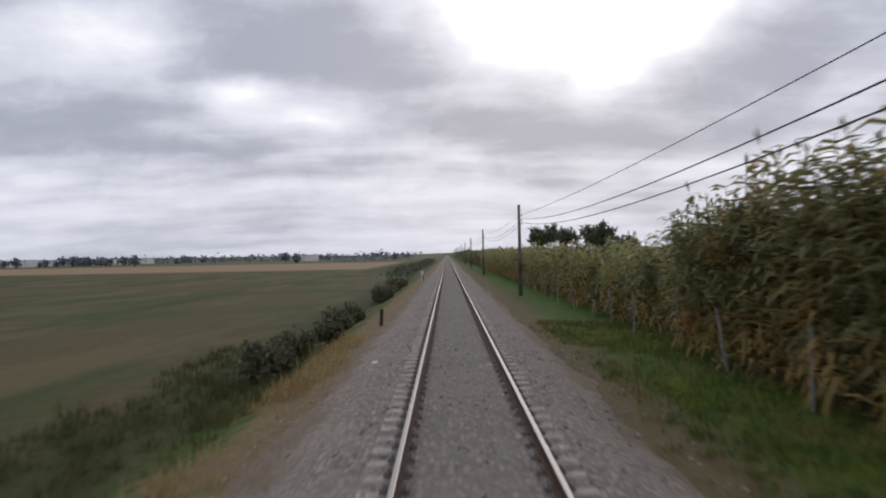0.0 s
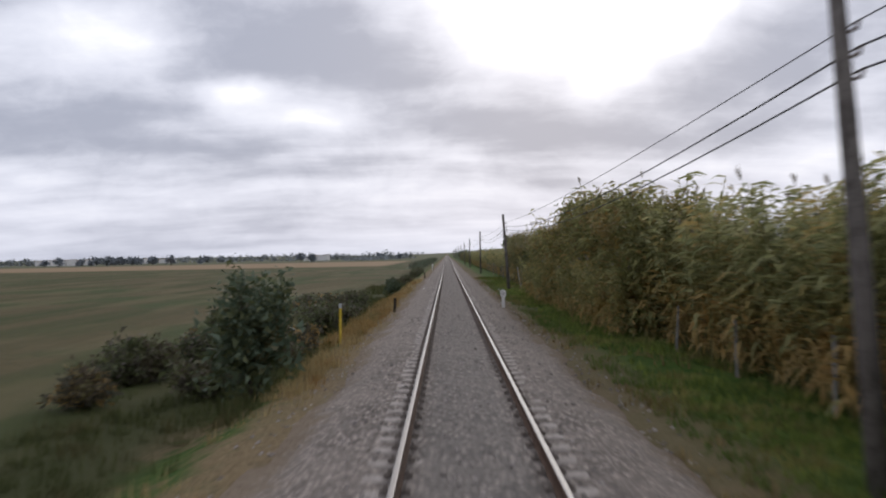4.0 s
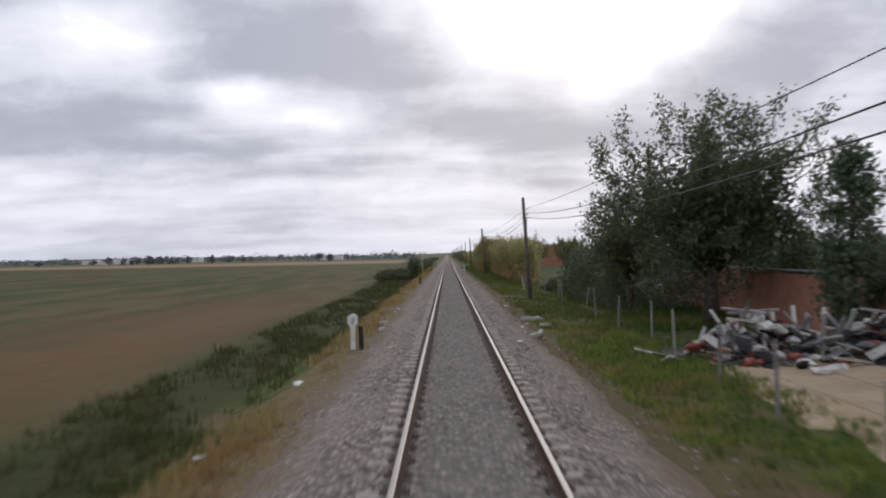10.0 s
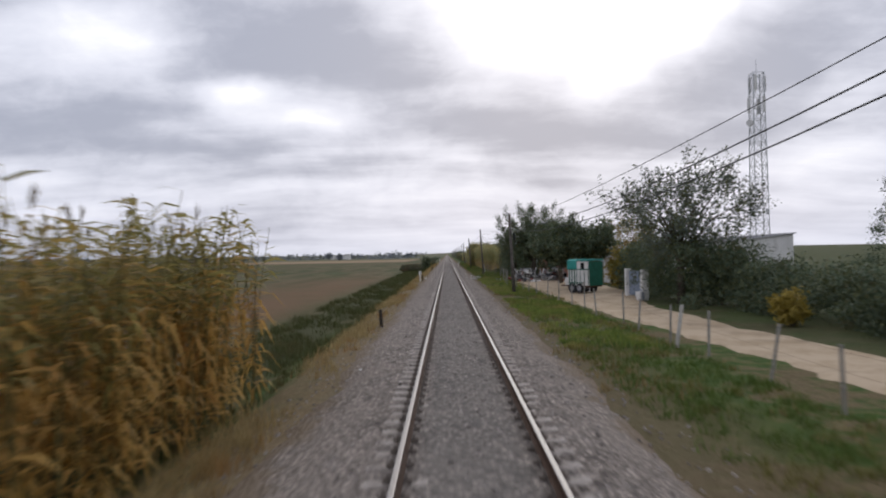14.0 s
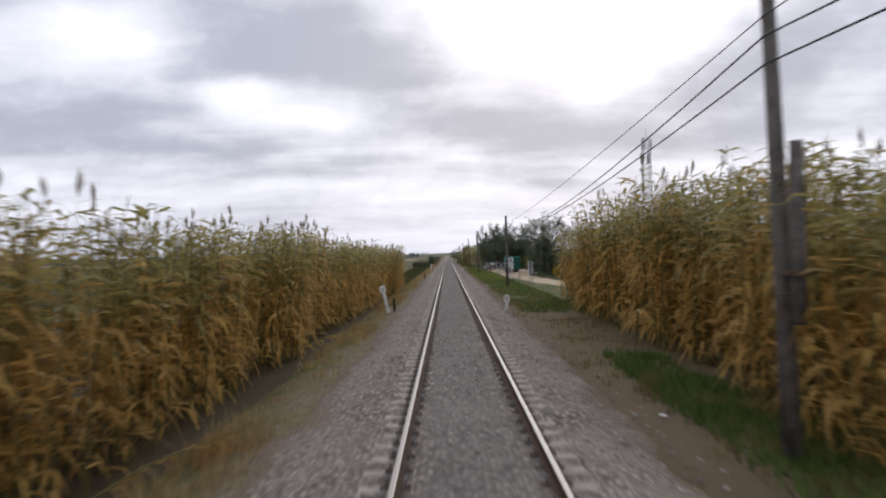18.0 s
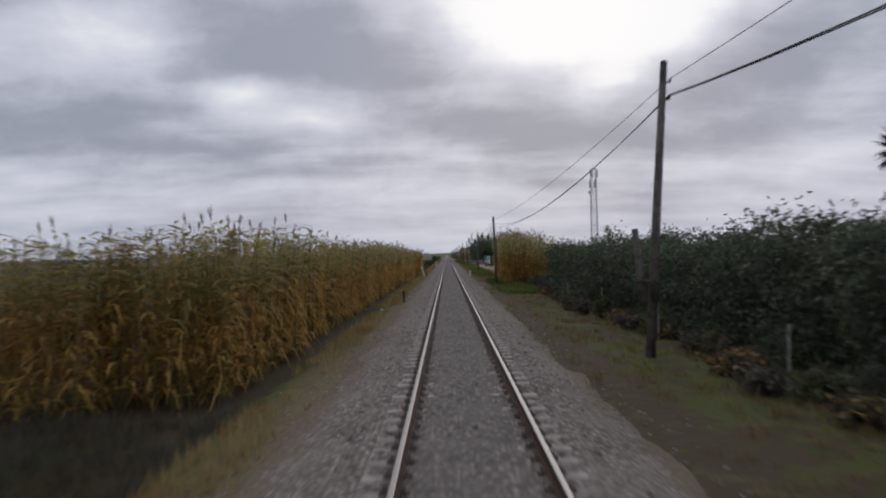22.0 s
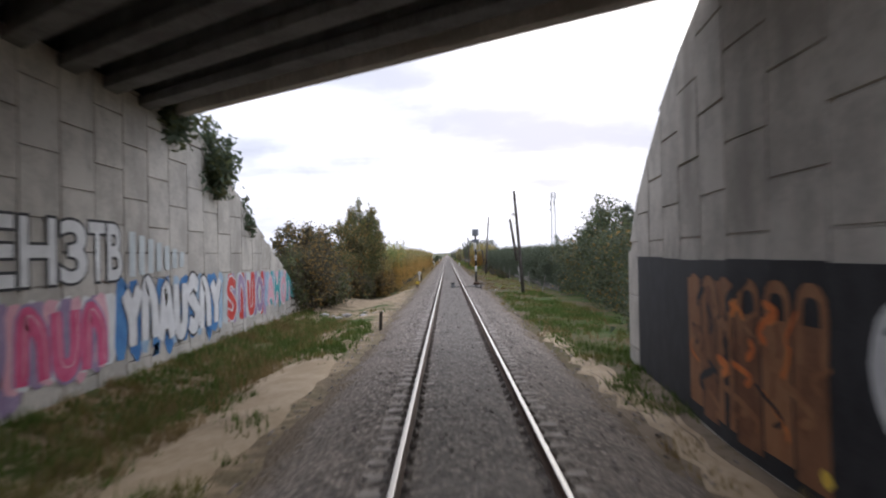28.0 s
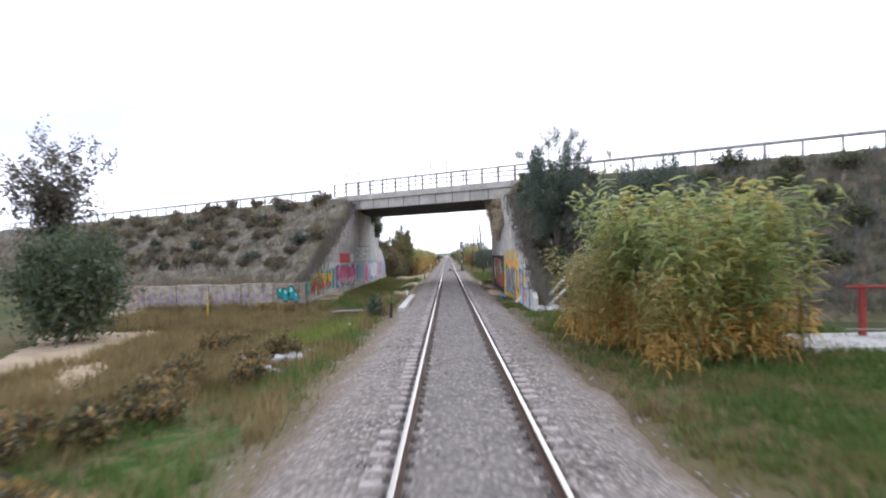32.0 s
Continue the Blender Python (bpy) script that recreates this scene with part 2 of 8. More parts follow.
# ---- mesh helpers ----
def quadmesh(name, V, Q, mats, index=None, smooth=False, parent=None):
    """One mesh object from arrays of corners and faces, all of three or all of four corners."""
    me = bpy.data.meshes.new(name)
    V, Q = np.asarray(V, np.float32), np.asarray(Q, np.int32)
    me.vertices.add(len(V))
    me.vertices.foreach_set("co", V.ravel())
    me.loops.add(Q.size)
    me.loops.foreach_set("vertex_index", Q.ravel())
    me.polygons.add(len(Q))
    me.polygons.foreach_set("loop_start", np.arange(0, Q.size, Q.shape[1], dtype=np.int32))
    for m in mats if isinstance(mats, (list, tuple)) else [mats]:
        me.materials.append(MATS[m])
    if index is not None:
        me.polygons.foreach_set("material_index", np.asarray(index, np.int32))
    me.polygons.foreach_set("use_smooth", np.full(len(Q), smooth))
    me.update(calc_edges=True)
    ob = new(name, me)
    ob.parent = parent
    return ob


def part(name, bm, mat, parent, label="", smooth=False):
    me = bpy.data.meshes.new(name)
    bm.to_mesh(me)
    bm.free()
    for m in mat if isinstance(mat, (list, tuple)) else [mat]:
        me.materials.append(MATS[m])
    if smooth:
        me.polygons.foreach_set("use_smooth", np.full(len(me.polygons), True))
    ob = new(name, me)
    ob.parent = parent
    return tagged(ob, label)


def thing(name, label, category, at=(0, 0, 0), turn=0.0, group="", kind=""):
    ob = new(name)
    ob.matrix_basis = pose(*at, 0, 0, turn)
    return tagged(ob, label, category, group, kind)


def box(bm, lo, hi, bevel=0.0, m=None):
    lo, hi = Vector(lo), Vector(hi)
    r = bmesh.ops.create_cube(bm, size=1.0)
    vs = r["verts"]
    for v in vs:
        v.co = Vector([a + (b - a) * (c + 0.5) for a, b, c in zip(lo, hi, v.co)])
        if m is not None:
            v.co = m @ v.co
    if bevel:
        es = list({e for v in vs for e in v.link_edges})
        bmesh.ops.bevel(bm, geom=es, offset=bevel, segments=1, affect="EDGES", clamp_overlap=True)
    return bm


def boxed(lo, hi, bevel=0.0, m=None):
    return box(bmesh.new(), lo, hi, bevel, m)


def tube(bm, pts, radii, sides=8, cap=True):
    """A bent, tapered round bar through points."""
    rings = []
    pts = [Vector(p) for p in pts]
    for i, p in enumerate(pts):
        t = (pts[min(i + 1, len(pts) - 1)] - pts[max(i - 1, 0)]).normalized()
        a = t.cross(Vector((0.31, 0.95, 0.05))).normalized()
        b = t.cross(a)
        r = radii[i] if isinstance(radii, (list, tuple)) else radii
        rings.append([bm.verts.new(p + r * (math.cos(k) * a + math.sin(k) * b)) for k in np.linspace(0, 2 * math.pi, sides, endpoint=False)])
    for r0, r1 in zip(rings, rings[1:]):
        for k in range(sides):
            bm.faces.new((r0[k], r0[(k + 1) % sides], r1[(k + 1) % sides], r1[k]))
    if cap:
        bm.faces.new(rings[-1])
        bm.faces.new(rings[0][::-1])
    return bm


def tubed(pts, radii, sides=8):
    return tube(bmesh.new(), pts, radii, sides)


def prism(bm, outline, axis_fn, a, b):
    """A flat outline swept from a to b; axis_fn(u, v, w) gives the place."""
    v0 = [bm.verts.new(axis_fn(u, v, a)) for u, v in outline]
    v1 = [bm.verts.new(axis_fn(u, v, b)) for u, v in outline]
    k = len(outline)
    for i in range(k):
        bm.faces.new((v0[i], v0[(i + 1) % k], v1[(i + 1) % k], v1[i]))
    bm.faces.new(v0[::-1])
    bm.faces.new(v1)
    bmesh.ops.recalc_face_normals(bm, faces=bm.faces)
    return bm


rng = np.random.default_rng(7)


def smooth01(x, a, b):
    t = np.clip((np.asarray(x, float) - a) / (b - a), 0, 1)
    return t * t * (3 - 2 * t)


def waves(x, y, k=1.0):
    return (np.sin(x * 0.9 * k + 1.3) * np.cos(y * 0.73 * k) + 0.6 * np.sin(x * 2.1 * k + y * 1.7 * k) + 0.35 * np.sin(x * 4.3 * k - y * 3.1 * k + 2)) / 2


def ground_z(x, y):
    """Height of the land; the rail tops are at 0."""
    x, y = np.asarray(x, float), np.asarray(y, float)
    left = -0.52 - 0.78 * smooth01(-x, 3.3, 5.8)
    raised = smooth01(y, -409, -400) * (1 - smooth01(y, -348, -338))
    left = left + raised * (0.55 * smooth01(-x, 3.0, 6.0) + 0.35 * smooth01(-x, 6.0, 8.5))
    right = -0.52 - 0.10 * smooth01(x, 5.5, 7.5)
    z = np.where(x < 0, left, right)
    z = np.where(np.abs(x) < 2.75, -0.62, z)
    off = smooth01(np.abs(x), 3.0, 4.2)
    z = z + off * 0.06 * waves(x, y) * (np.abs(x) < 60)
    far = smooth01(y, 1200, 3200)
    hill = far * (6 + 10 * np.sin(x * 0.0016 + 0.6) ** 2)
    return z + hill


# ---- ground ----
m = material("land")
n = Nodes(m.node_tree)
p = world_place(n)
px, py, pz = n.sep(p)
n1, n2, n3 = n.noise(p, 0.35, 4), n.noise(p, 2.2, 4), n.noise(p, 14, 4)
wob = n.math("ADD", n.math("MULTIPLY", n.math("SUBTRACT", n1, 0.5), 2.4), n.math("MULTIPLY", n.math("SUBTRACT", n2, 0.5), 1.2))
grass = n.mix(n.step(n2, 0.38, 0.62), (0.040, 0.076, 0.015), (0.078, 0.104, 0.026))
dry = n.mix(n.step(n3, 0.35, 0.65), (0.095, 0.073, 0.038), (0.17, 0.13, 0.072))
soil = n.mix(n.step(n3, 0.35, 0.65), (0.13, 0.096, 0.062), (0.22, 0.17, 0.115))
col = n.mix(n.step(n.math("ADD", n.math("MULTIPLY", n1, 0.6), n.math("MULTIPLY", n2, 0.4)), 0.46, 0.60), grass, dry)
# worn soil beside the ballast
side = n.math("ABSOLUTE", n.math("ADD", px, n.math("MULTIPLY", wob, 0.35)))
col = n.mix(n.math("MULTIPLY", n.step(side, 4.3, 2.9), n.step(px, -1.0, 1.0, 0.8, 0.6)), col, soil)
# browner grass on the first metres of the verge
early = n.math("MULTIPLY", n.step(n.math("ADD", px, wob), 5.4, 3.6), n.step(px, 2.0, 2.6))
col = n.mix(n.math("MULTIPLY", early, 0.6), col, n.mix(n3, (0.075, 0.056, 0.028), (0.135, 0.102, 0.052)))
# lush grass below the first cane, its colour lowered for the cane's shadow
lush = n.math("MULTIPLY", n.step(n.math("ADD", px, n.math("MULTIPLY", wob, 0.5)), 3.7, 4.5), n.math("MULTIPLY", n.step(py, -62, -50), n.step(px, 8.0, 6.8)))
col = n.mix(n.math("MULTIPLY", lush, 0.85), col, n.mix(n.step(n2, 0.35, 0.65), (0.040, 0.080, 0.014), (0.070, 0.112, 0.022)))
# straw strip along the field side of the ballast
straw_m = n.math("MULTIPLY", n.step(n.math("ADD", px, n.math("MULTIPLY", wob, 0.25)), -4.6, -4.0), n.step(px, -2.6, -3.0))
straw_m = n.math("MULTIPLY", straw_m, n.step(py, -200, -180, 0.4, 1.0))
straw_m = n.math("MULTIPLY", straw_m, n.step(py, -345, -330))
straw_m = n.math("MULTIPLY", straw_m, n.math("MAXIMUM", n.step(py, -130, -150), n.step(n.math("ADD", px, n.math("MULTIPLY", wob, 0.25)), -4.2, -3.7)))
col = n.mix(n.math("MULTIPLY", straw_m, n.step(n2, 0.3, 0.5, 0.35, 0.85)), col, n.mix(n.step(n3, 0.35, 0.65), (0.125, 0.09, 0.048), (0.215, 0.158, 0.085)))
# bare earth before the bridge, left of the line
bare = n.math("MULTIPLY", n.step(n.math("ADD", py, wob), -330, -338), n.step(n.math("ADD", px, wob), -2.5, -3.5))
bare = n.math("MULTIPLY", bare, n.step(n.math("ADD", n1, n.math("MULTIPLY", n2, 0.5)), 0.58, 0.70))
bare = n.math("MULTIPLY", n.math("MULTIPLY", bare, n.step(py, -406, -402)), n.step(px, -14, -9))
sand = n.mix(n3, (0.34, 0.25, 0.16), (0.48, 0.37, 0.25))
sand = n.mix(n.math("MULTIPLY", n.step(n2, 0.38, 0.66), 0.7), sand, n.mix(n3, (0.13, 0.092, 0.058), (0.21, 0.155, 0.10)))
sand = n.mix(n.math("MULTIPLY", n.step(n.noise(p, 1.1, 3), 0.52, 0.66), 0.6), sand, (0.15, 0.125, 0.065))
col = n.mix(bare, col, sand)
dust = n.math("MULTIPLY", n.math("MULTIPLY", n.step(n.math("ADD", py, n.math("MULTIPLY", wob, 2.0)), -414, -408), n.step(n.math("ADD", py, wob), -378, -384)), n.math("MULTIPLY", n.step(px, 2.2, 2.8), n.step(px, 12, 9)))
col = n.mix(n.math("MULTIPLY", dust, n.step(n2, 0.34, 0.52, 0.45, 0.95)), col, n.mix(n3, (0.17, 0.13, 0.092), (0.29, 0.228, 0.17)))
# drier verge before the orchard
worn = n.math("MULTIPLY", n.math("MULTIPLY", n.step(py, -217, -224), n.step(py, -346, -336)), n.math("MULTIPLY", n.step(px, 2.0, 3.0), n.step(n.math("ADD", px, wob), 14, 10)))
col = n.mix(n.math("MULTIPLY", worn, n.step(n2, 0.34, 0.5)), col, n.mix(n3, (0.055, 0.042, 0.025), (0.108, 0.082, 0.05)))
col = n.mix(n.math("MULTIPLY", n.math("MULTIPLY", worn, n.step(py, -252, -246)), 0.75), col, n.mix(n3, (0.115, 0.085, 0.052), (0.20, 0.15, 0.095)))
col = n.mix(n.math("MULTIPLY", n.math("MULTIPLY", n.math("MULTIPLY", worn, n.step(py, -246, -252)), n.step(px, 3.6, 4.4)), n.step(n.noise(p, 0.8, 3), 0.47, 0.57, 0.0, 0.8)), col, n.mix(n2, (0.062, 0.076, 0.024), (0.115, 0.118, 0.042)))
# leaf litter under the cane, the cane's shade painted in as dark brown
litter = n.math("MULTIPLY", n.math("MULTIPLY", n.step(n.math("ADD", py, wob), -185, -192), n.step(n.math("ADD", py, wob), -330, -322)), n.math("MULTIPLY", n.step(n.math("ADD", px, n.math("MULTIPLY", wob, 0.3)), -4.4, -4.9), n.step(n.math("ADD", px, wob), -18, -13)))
shaded_litter = n.mix(n.step(n3, 0.35, 0.65), (0.045, 0.034, 0.022), (0.10, 0.075, 0.045))
# the field
strip = n.noise(n.vmath("MULTIPLY", p, (0.9, 0.03, 0)), 0.16, 3)
fieldc = n.mix(n.step(strip, 0.40, 0.56), (0.056, 0.066, 0.024), (0.105, 0.084, 0.042))
fieldc = n.mix(n.step(n.noise(p, 0.05, 4), 0.48, 0.62), fieldc, (0.064, 0.080, 0.03))
fieldc = n.mix(n.math("MULTIPLY", n.step(n2, 0.4, 0.7), 0.45), fieldc, (0.05, 0.054, 0.026))
fieldc = n.mix(n.math("MULTIPLY", n.step(n.noise(n.vmath("MULTIPLY", p, (1, 0.25, 1)), 0.22, 4), 0.48, 0.62), 0.55), fieldc, (0.14, 0.112, 0.06))
brown = n.math("MULTIPLY", n.step(n.math("ADD", py, n.math("MULTIPLY", n1, 30)), -20, -100), n.step(n.math("ADD", px, wob), -30, -14))
brown = n.math("MULTIPLY", brown, n.step(n.math("ADD", px, wob), -7.5, -12.5))
fieldc = n.mix(n.math("MULTIPLY", brown, n.step(n1, 0.3, 0.6, 0.5, 0.9)), fieldc, n.mix(n2, (0.12, 0.070, 0.038), (0.185, 0.112, 0.062)))
belt = n.step(n.math("ADD", px, n.math("MULTIPLY", wob, 1.1)), -9.6, -7.6)
fieldc = n.mix(n.math("MULTIPLY", belt, 0.85), fieldc, n.mix(n2, (0.036, 0.043, 0.017), (0.060, 0.063, 0.026)))
far1 = n.math("MULTIPLY", n.step(n.math("ADD", py, n.math("MULTIPLY", px, 0.15)), 190, 210), n.step(n.math("ADD", py, n.math("MULTIPLY", px, 0.15)), 420, 400))
fieldc = n.mix(n.math("MULTIPLY", far1, n.step(px, -20, -26)), fieldc, (0.27, 0.19, 0.115))
far2 = n.step(py, 420, 440)
fieldc = n.mix(n.math("MULTIPLY", far2, 0.7), fieldc, (0.12, 0.125, 0.075))
fm = n.step(n.math("ADD", px, n.math("MULTIPLY", wob, 0.5)), -5.0, -6.4)
fm = n.math("MULTIPLY", fm, n.math("MAXIMUM", n.step(py, -345, -330), n.step(px, -14, -24)))
col = n.mix(fm, col, fieldc)
col = n.mix(n.math("MULTIPLY", litter, 0.9), col, shaded_litter)
# scrub land beyond the fence
fr = n.step(n.math("ADD", px, wob), 9.0, 12.0)
col = n.mix(n.math("MULTIPLY", fr, 0.7), col, n.mix(n.step(n2, 0.4, 0.6), (0.068, 0.066, 0.034), (0.052, 0.068, 0.026)))
finish(n, col, 0.95, n.math("ADD", n3, n.math("MULTIPLY", n2, 1.5)), 0.7, 0.06)

xs = np.unique(np.concatenate([[-4200, -2500, -1500, -900, -500, -300, -180, -110, -70, -48, -36, -28, -23, -20], np.arange(-18, -6, 0.9), np.arange(-6, 6.1, 0.45),
                               np.arange(6.6, 18, 0.9), [20, 24, 30, 40, 56, 80, 120, 200, 400, 900, 2000, 4200]]))
ys = np.unique(np.concatenate([[-1500, -900, -650, -560, -520, -500], np.arange(-490, 61, 1.4), np.arange(66, 200, 8), [220, 260, 310, 380, 470, 600, 800, 1000, 1200, 1500, 1900, 2400, 3200, 4400]]))
gx, gy = np.meshgrid(xs, ys)
V = np.stack([gx, gy, ground_z(gx, gy)], -1).reshape(-1, 3)
w, h = len(xs), len(ys)
i = (np.arange(h - 1)[:, None] * w + np.arange(w - 1)).ravel()
tagged(quadmesh("ground", V, np.stack([i, i + 1, i + 1 + w, i + w], -1), "land", smooth=True),
       "flat farmland with grassy verges and ploughed field", "ground", kind="structure")

# ---- ballast bed ----
m = material("ballast")
n = Nodes(m.node_tree)
p = world_place(n)
px, py, pz = n.sep(p)
n1, n2 = n.noise(p, 0.5, 3), n.noise(p, 3.0, 3)
cells = n.node("ShaderNodeTexVoronoi", 0, Vector=p, Scale=12.0)
tint = n.node("ShaderNodeTexVoronoi", 1, Vector=p, Scale=12.0)
g = n.sep(tint)[0]
c = n.mix(g, (0.121, 0.102, 0.089), (0.487, 0.418, 0.36))
# shade in the gaps between stones, painted as a dark colour
crev_shade = n.step(cells, 0.28, 0.62)
c = n.mix(n.math("MULTIPLY", crev_shade, 0.7), c, (0.07, 0.06, 0.053))
c = n.mix(n.math("MULTIPLY", n.step(n1, 0.42, 0.62), 0.3), c, (0.28, 0.24, 0.208))
c = n.mix(n.math("MULTIPLY", n.step(n2, 0.55, 0.7), 0.25), c, (0.16, 0.15, 0.145))
mid = n.step(n.math("ADD", n.math("ABSOLUTE", px), n.math("MULTIPLY", n.math("SUBTRACT", n2, 0.5), 0.5)), 0.8, 0.5)
c = n.mix(n.math("MULTIPLY", mid, 0.35), c, (0.155, 0.15, 0.138))
shoulder = n.step(n.math("ADD", n.math("ABSOLUTE", px), n.math("MULTIPLY", n.math("SUBTRACT", n1, 0.5), 1.5)), 1.3, 2.3)
c = n.mix(n.math("MULTIPLY", shoulder, 0.30), c, (0.285, 0.24, 0.20))
c = n.mix(n.math("MULTIPLY", n.step(py, -60, -20), 0.30), c, (0.26, 0.222, 0.188))
# trodden soil creeping over the outer stones
edge = n.math("ADD", n.math("ABSOLUTE", px), n.math("MULTIPLY", n.math("SUBTRACT", n.noise(p, 0.9, 5), 0.5), 1.5))
edge = n.math("ADD", edge, n.math("MULTIPLY", n.math("SUBTRACT", n.noise(p, 9, 3), 0.5), 0.9))
c = n.mix(n.math("MULTIPLY", n.step(edge, 2.25, 2.75), 0.85), c, n.mix(n2, (0.13, 0.097, 0.064), (0.225, 0.172, 0.118)))
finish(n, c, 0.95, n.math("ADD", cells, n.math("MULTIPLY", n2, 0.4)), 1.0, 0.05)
plain("stone_a", (0.13, 0.12, 0.115), (0.34, 0.315, 0.30), 9, 0.95, 0.4, 0.01)

bx = np.array([-3.3, -3.0, -2.6, -2.2, -1.9, -1.6, -1.35, -1.15, -0.98, -0.87, -0.76, -0.6, -0.42, -0.2, 0, 0.2, 0.42, 0.6, 0.76, 0.87, 0.98, 1.15, 1.35, 1.6, 1.85, 2.1, 2.4, 2.75, 3.05])
bz = np.interp(np.where(bx < -1.85, np.abs(bx) * 0.925, np.abs(bx)), [0, 0.42, 0.6, 0.76, 0.88, 1.15, 1.35, 1.75, 2.75, 3.05], [-0.165, -0.165, -0.178, -0.188, -0.205, -0.205, -0.19, -0.20, -0.56, -0.68])
by = np.concatenate([np.arange(-480, 60, 0.5), np.arange(60, 300, 4), np.arange(300, 1700, 50)])
gx, gy = np.meshgrid(bx, by)
gx = gx + (np.abs(gx) > 1.9) * 0.10 * waves(gx * 0.2, gy, 1.1)
gz = np.tile(bz, (len(by), 1)) + rng.normal(0, 0.010, gx.shape)
rough_edge = np.stack([np.convolve(rng.normal(0, 1, len(by)), np.ones(5) / 2.2, "same") for k in range(len(bx))], -1)
gz = gz + 0.055 * rough_edge * smooth01(np.abs(gx), 2.1, 2.6)
V = np.stack([gx, gy, gz], -1).reshape(-1, 3)
w, h = len(bx), len(by)
i = (np.arange(h - 1)[:, None] * w + np.arange(w - 1)).ravel()
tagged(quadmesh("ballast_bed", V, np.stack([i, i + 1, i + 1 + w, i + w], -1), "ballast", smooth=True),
       "grey crushed stone ballast bed under the track", "ballast", kind="structure")

# ---- rails ----
GAUGE = 0.87
track = thing("railway_track", "single broad-gauge track, worn bright rails on concrete sleepers", "railway track", kind="structure")
profile = [(-0.021, 0.0), (0.021, 0.0), (0.035, -0.006), (0.036, -0.035), (0.009, -0.05), (0.009, -0.135), (0.07, -0.15), (0.07, -0.162),
           (-0.07, -0.162), (-0.07, -0.15), (-0.009, -0.135), (-0.009, -0.05), (-0.036, -0.035), (-0.035, -0.006)]
for sx in (-GAUGE, GAUGE):
    bm = prism(bmesh.new(), profile, lambda u, v, w: (sx + u, w, v), -490, 1700)
    bm.faces.ensure_lookup_table()
    for f in bm.faces:
        f.material_index = 0 if f.calc_center_median().z > -0.004 and abs(f.normal.z) > 0.8 else 1
    part("rail", bm, ["rail_head", "rust"], track, "steel rail with a polished running surface")


# ---- plants ----
def strip(pts, widths, side):
    """A ribbon of faces along points."""
    pts, side = np.asarray(pts), np.asarray(side)
    w = np.asarray(widths)[:, None] / 2
    V = np.stack([pts - side * w, pts + side * w], 1).reshape(-1, 3)
    k = np.arange(len(pts) - 1) * 2
    return V, np.stack([k, k + 1, k + 3, k + 2], -1)


class Grow:
    def __init__(self):
        self.V, self.Q, self.M, self.n = [], [], [], 0

    def add(self, V, Q, m):
        self.V.append(V)
        self.Q.append(Q + self.n)
        self.M.append(np.full(len(Q), m))
        self.n += len(V)

    def done(self):
        """Triangles: two for each face, one where a ribbon runs out to a point."""
        V, Q, M = np.concatenate(self.V), np.concatenate(self.Q), np.concatenate(self.M)
        tip = np.linalg.norm(V[Q[:, 2]] - V[Q[:, 3]], axis=1) < 0.0075
        V[Q[tip, 2]] = (V[Q[tip, 2]] + V[Q[tip, 3]]) / 2
        F = np.concatenate([Q[:, [0, 1, 2]], Q[~tip][:, [0, 2, 3]]])
        used, F = np.unique(F, return_inverse=True)
        return V[used], F.reshape(-1, 3), np.concatenate([M, M[~tip]])


def cane_plant(r, h, plume, dry_to, leaves=26, broad=1.0):
    """Giant reed: a thin stalk, long arching leaves, some with a plume. Materials: 0 green, 1 dry, 2 stalk, 3 plume."""
    g = Grow()
    lean = r.normal(0, 0.10, 2) * h
    at = lambda s: np.array([lean[0] * s * s, lean[1] * s * s, h * s])
    for a in (0, 1.57):
        s = np.array([math.cos(a), math.sin(a), 0])
        g.add(*strip([at(k) for k in (0, 0.35, 0.7, 1)], [0.03, 0.026, 0.02, 0.01], s), 2)
    for k in range(leaves):
        s = 0.08 + 0.92 * ((k + r.random()) / leaves) ** 0.8
        az = r.random() * 6.283
        L = r.uniform(0.45, 0.85) * (1.0 if s < 0.85 else 0.75)
        o = np.array([math.cos(az), math.sin(az), 0])
        rise, drop = r.uniform(0.25, 0.55), r.uniform(0.25, 0.9) * (1.25 if s < dry_to else 0.8)
        p = [at(s) + o * L * q * (1 - 0.15 * q) + np.array([0, 0, L * (rise * q - drop * q * q * 1.1)]) for q in (0, 0.45, 1.0)]
        side = np.array([-o[1], o[0], 0]) + np.array([0, 0, r.normal(0, 0.3)])
        wd = r.uniform(0.045, 0.08) * broad
        g.add(*strip(p, [wd * 0.75, wd, 0.006], side), 1 if s < dry_to + r.normal(0, 0.13) else 0)
    if plume:
        top = at(1.0)
        L = r.uniform(0.32, 0.5)
        dirn = np.array([lean[0], lean[1], h * 0.9]) / h
        for k in range(6):
            o = r.normal(0, 1, 3) * [1, 1, 0.2]
            o /= np.linalg.norm(o)
            c = top + dirn * L * (0.1 + 0.05 * k)
            g.add(*strip([c, c + dirn * L * 0.35 + o * 0.05, c + dirn * L * 0.6 + o * 0.03], [0.014, 0.030, 0.006], np.cross(o, [0, 0, 1]) + 0.01), 3)
    return g.done()


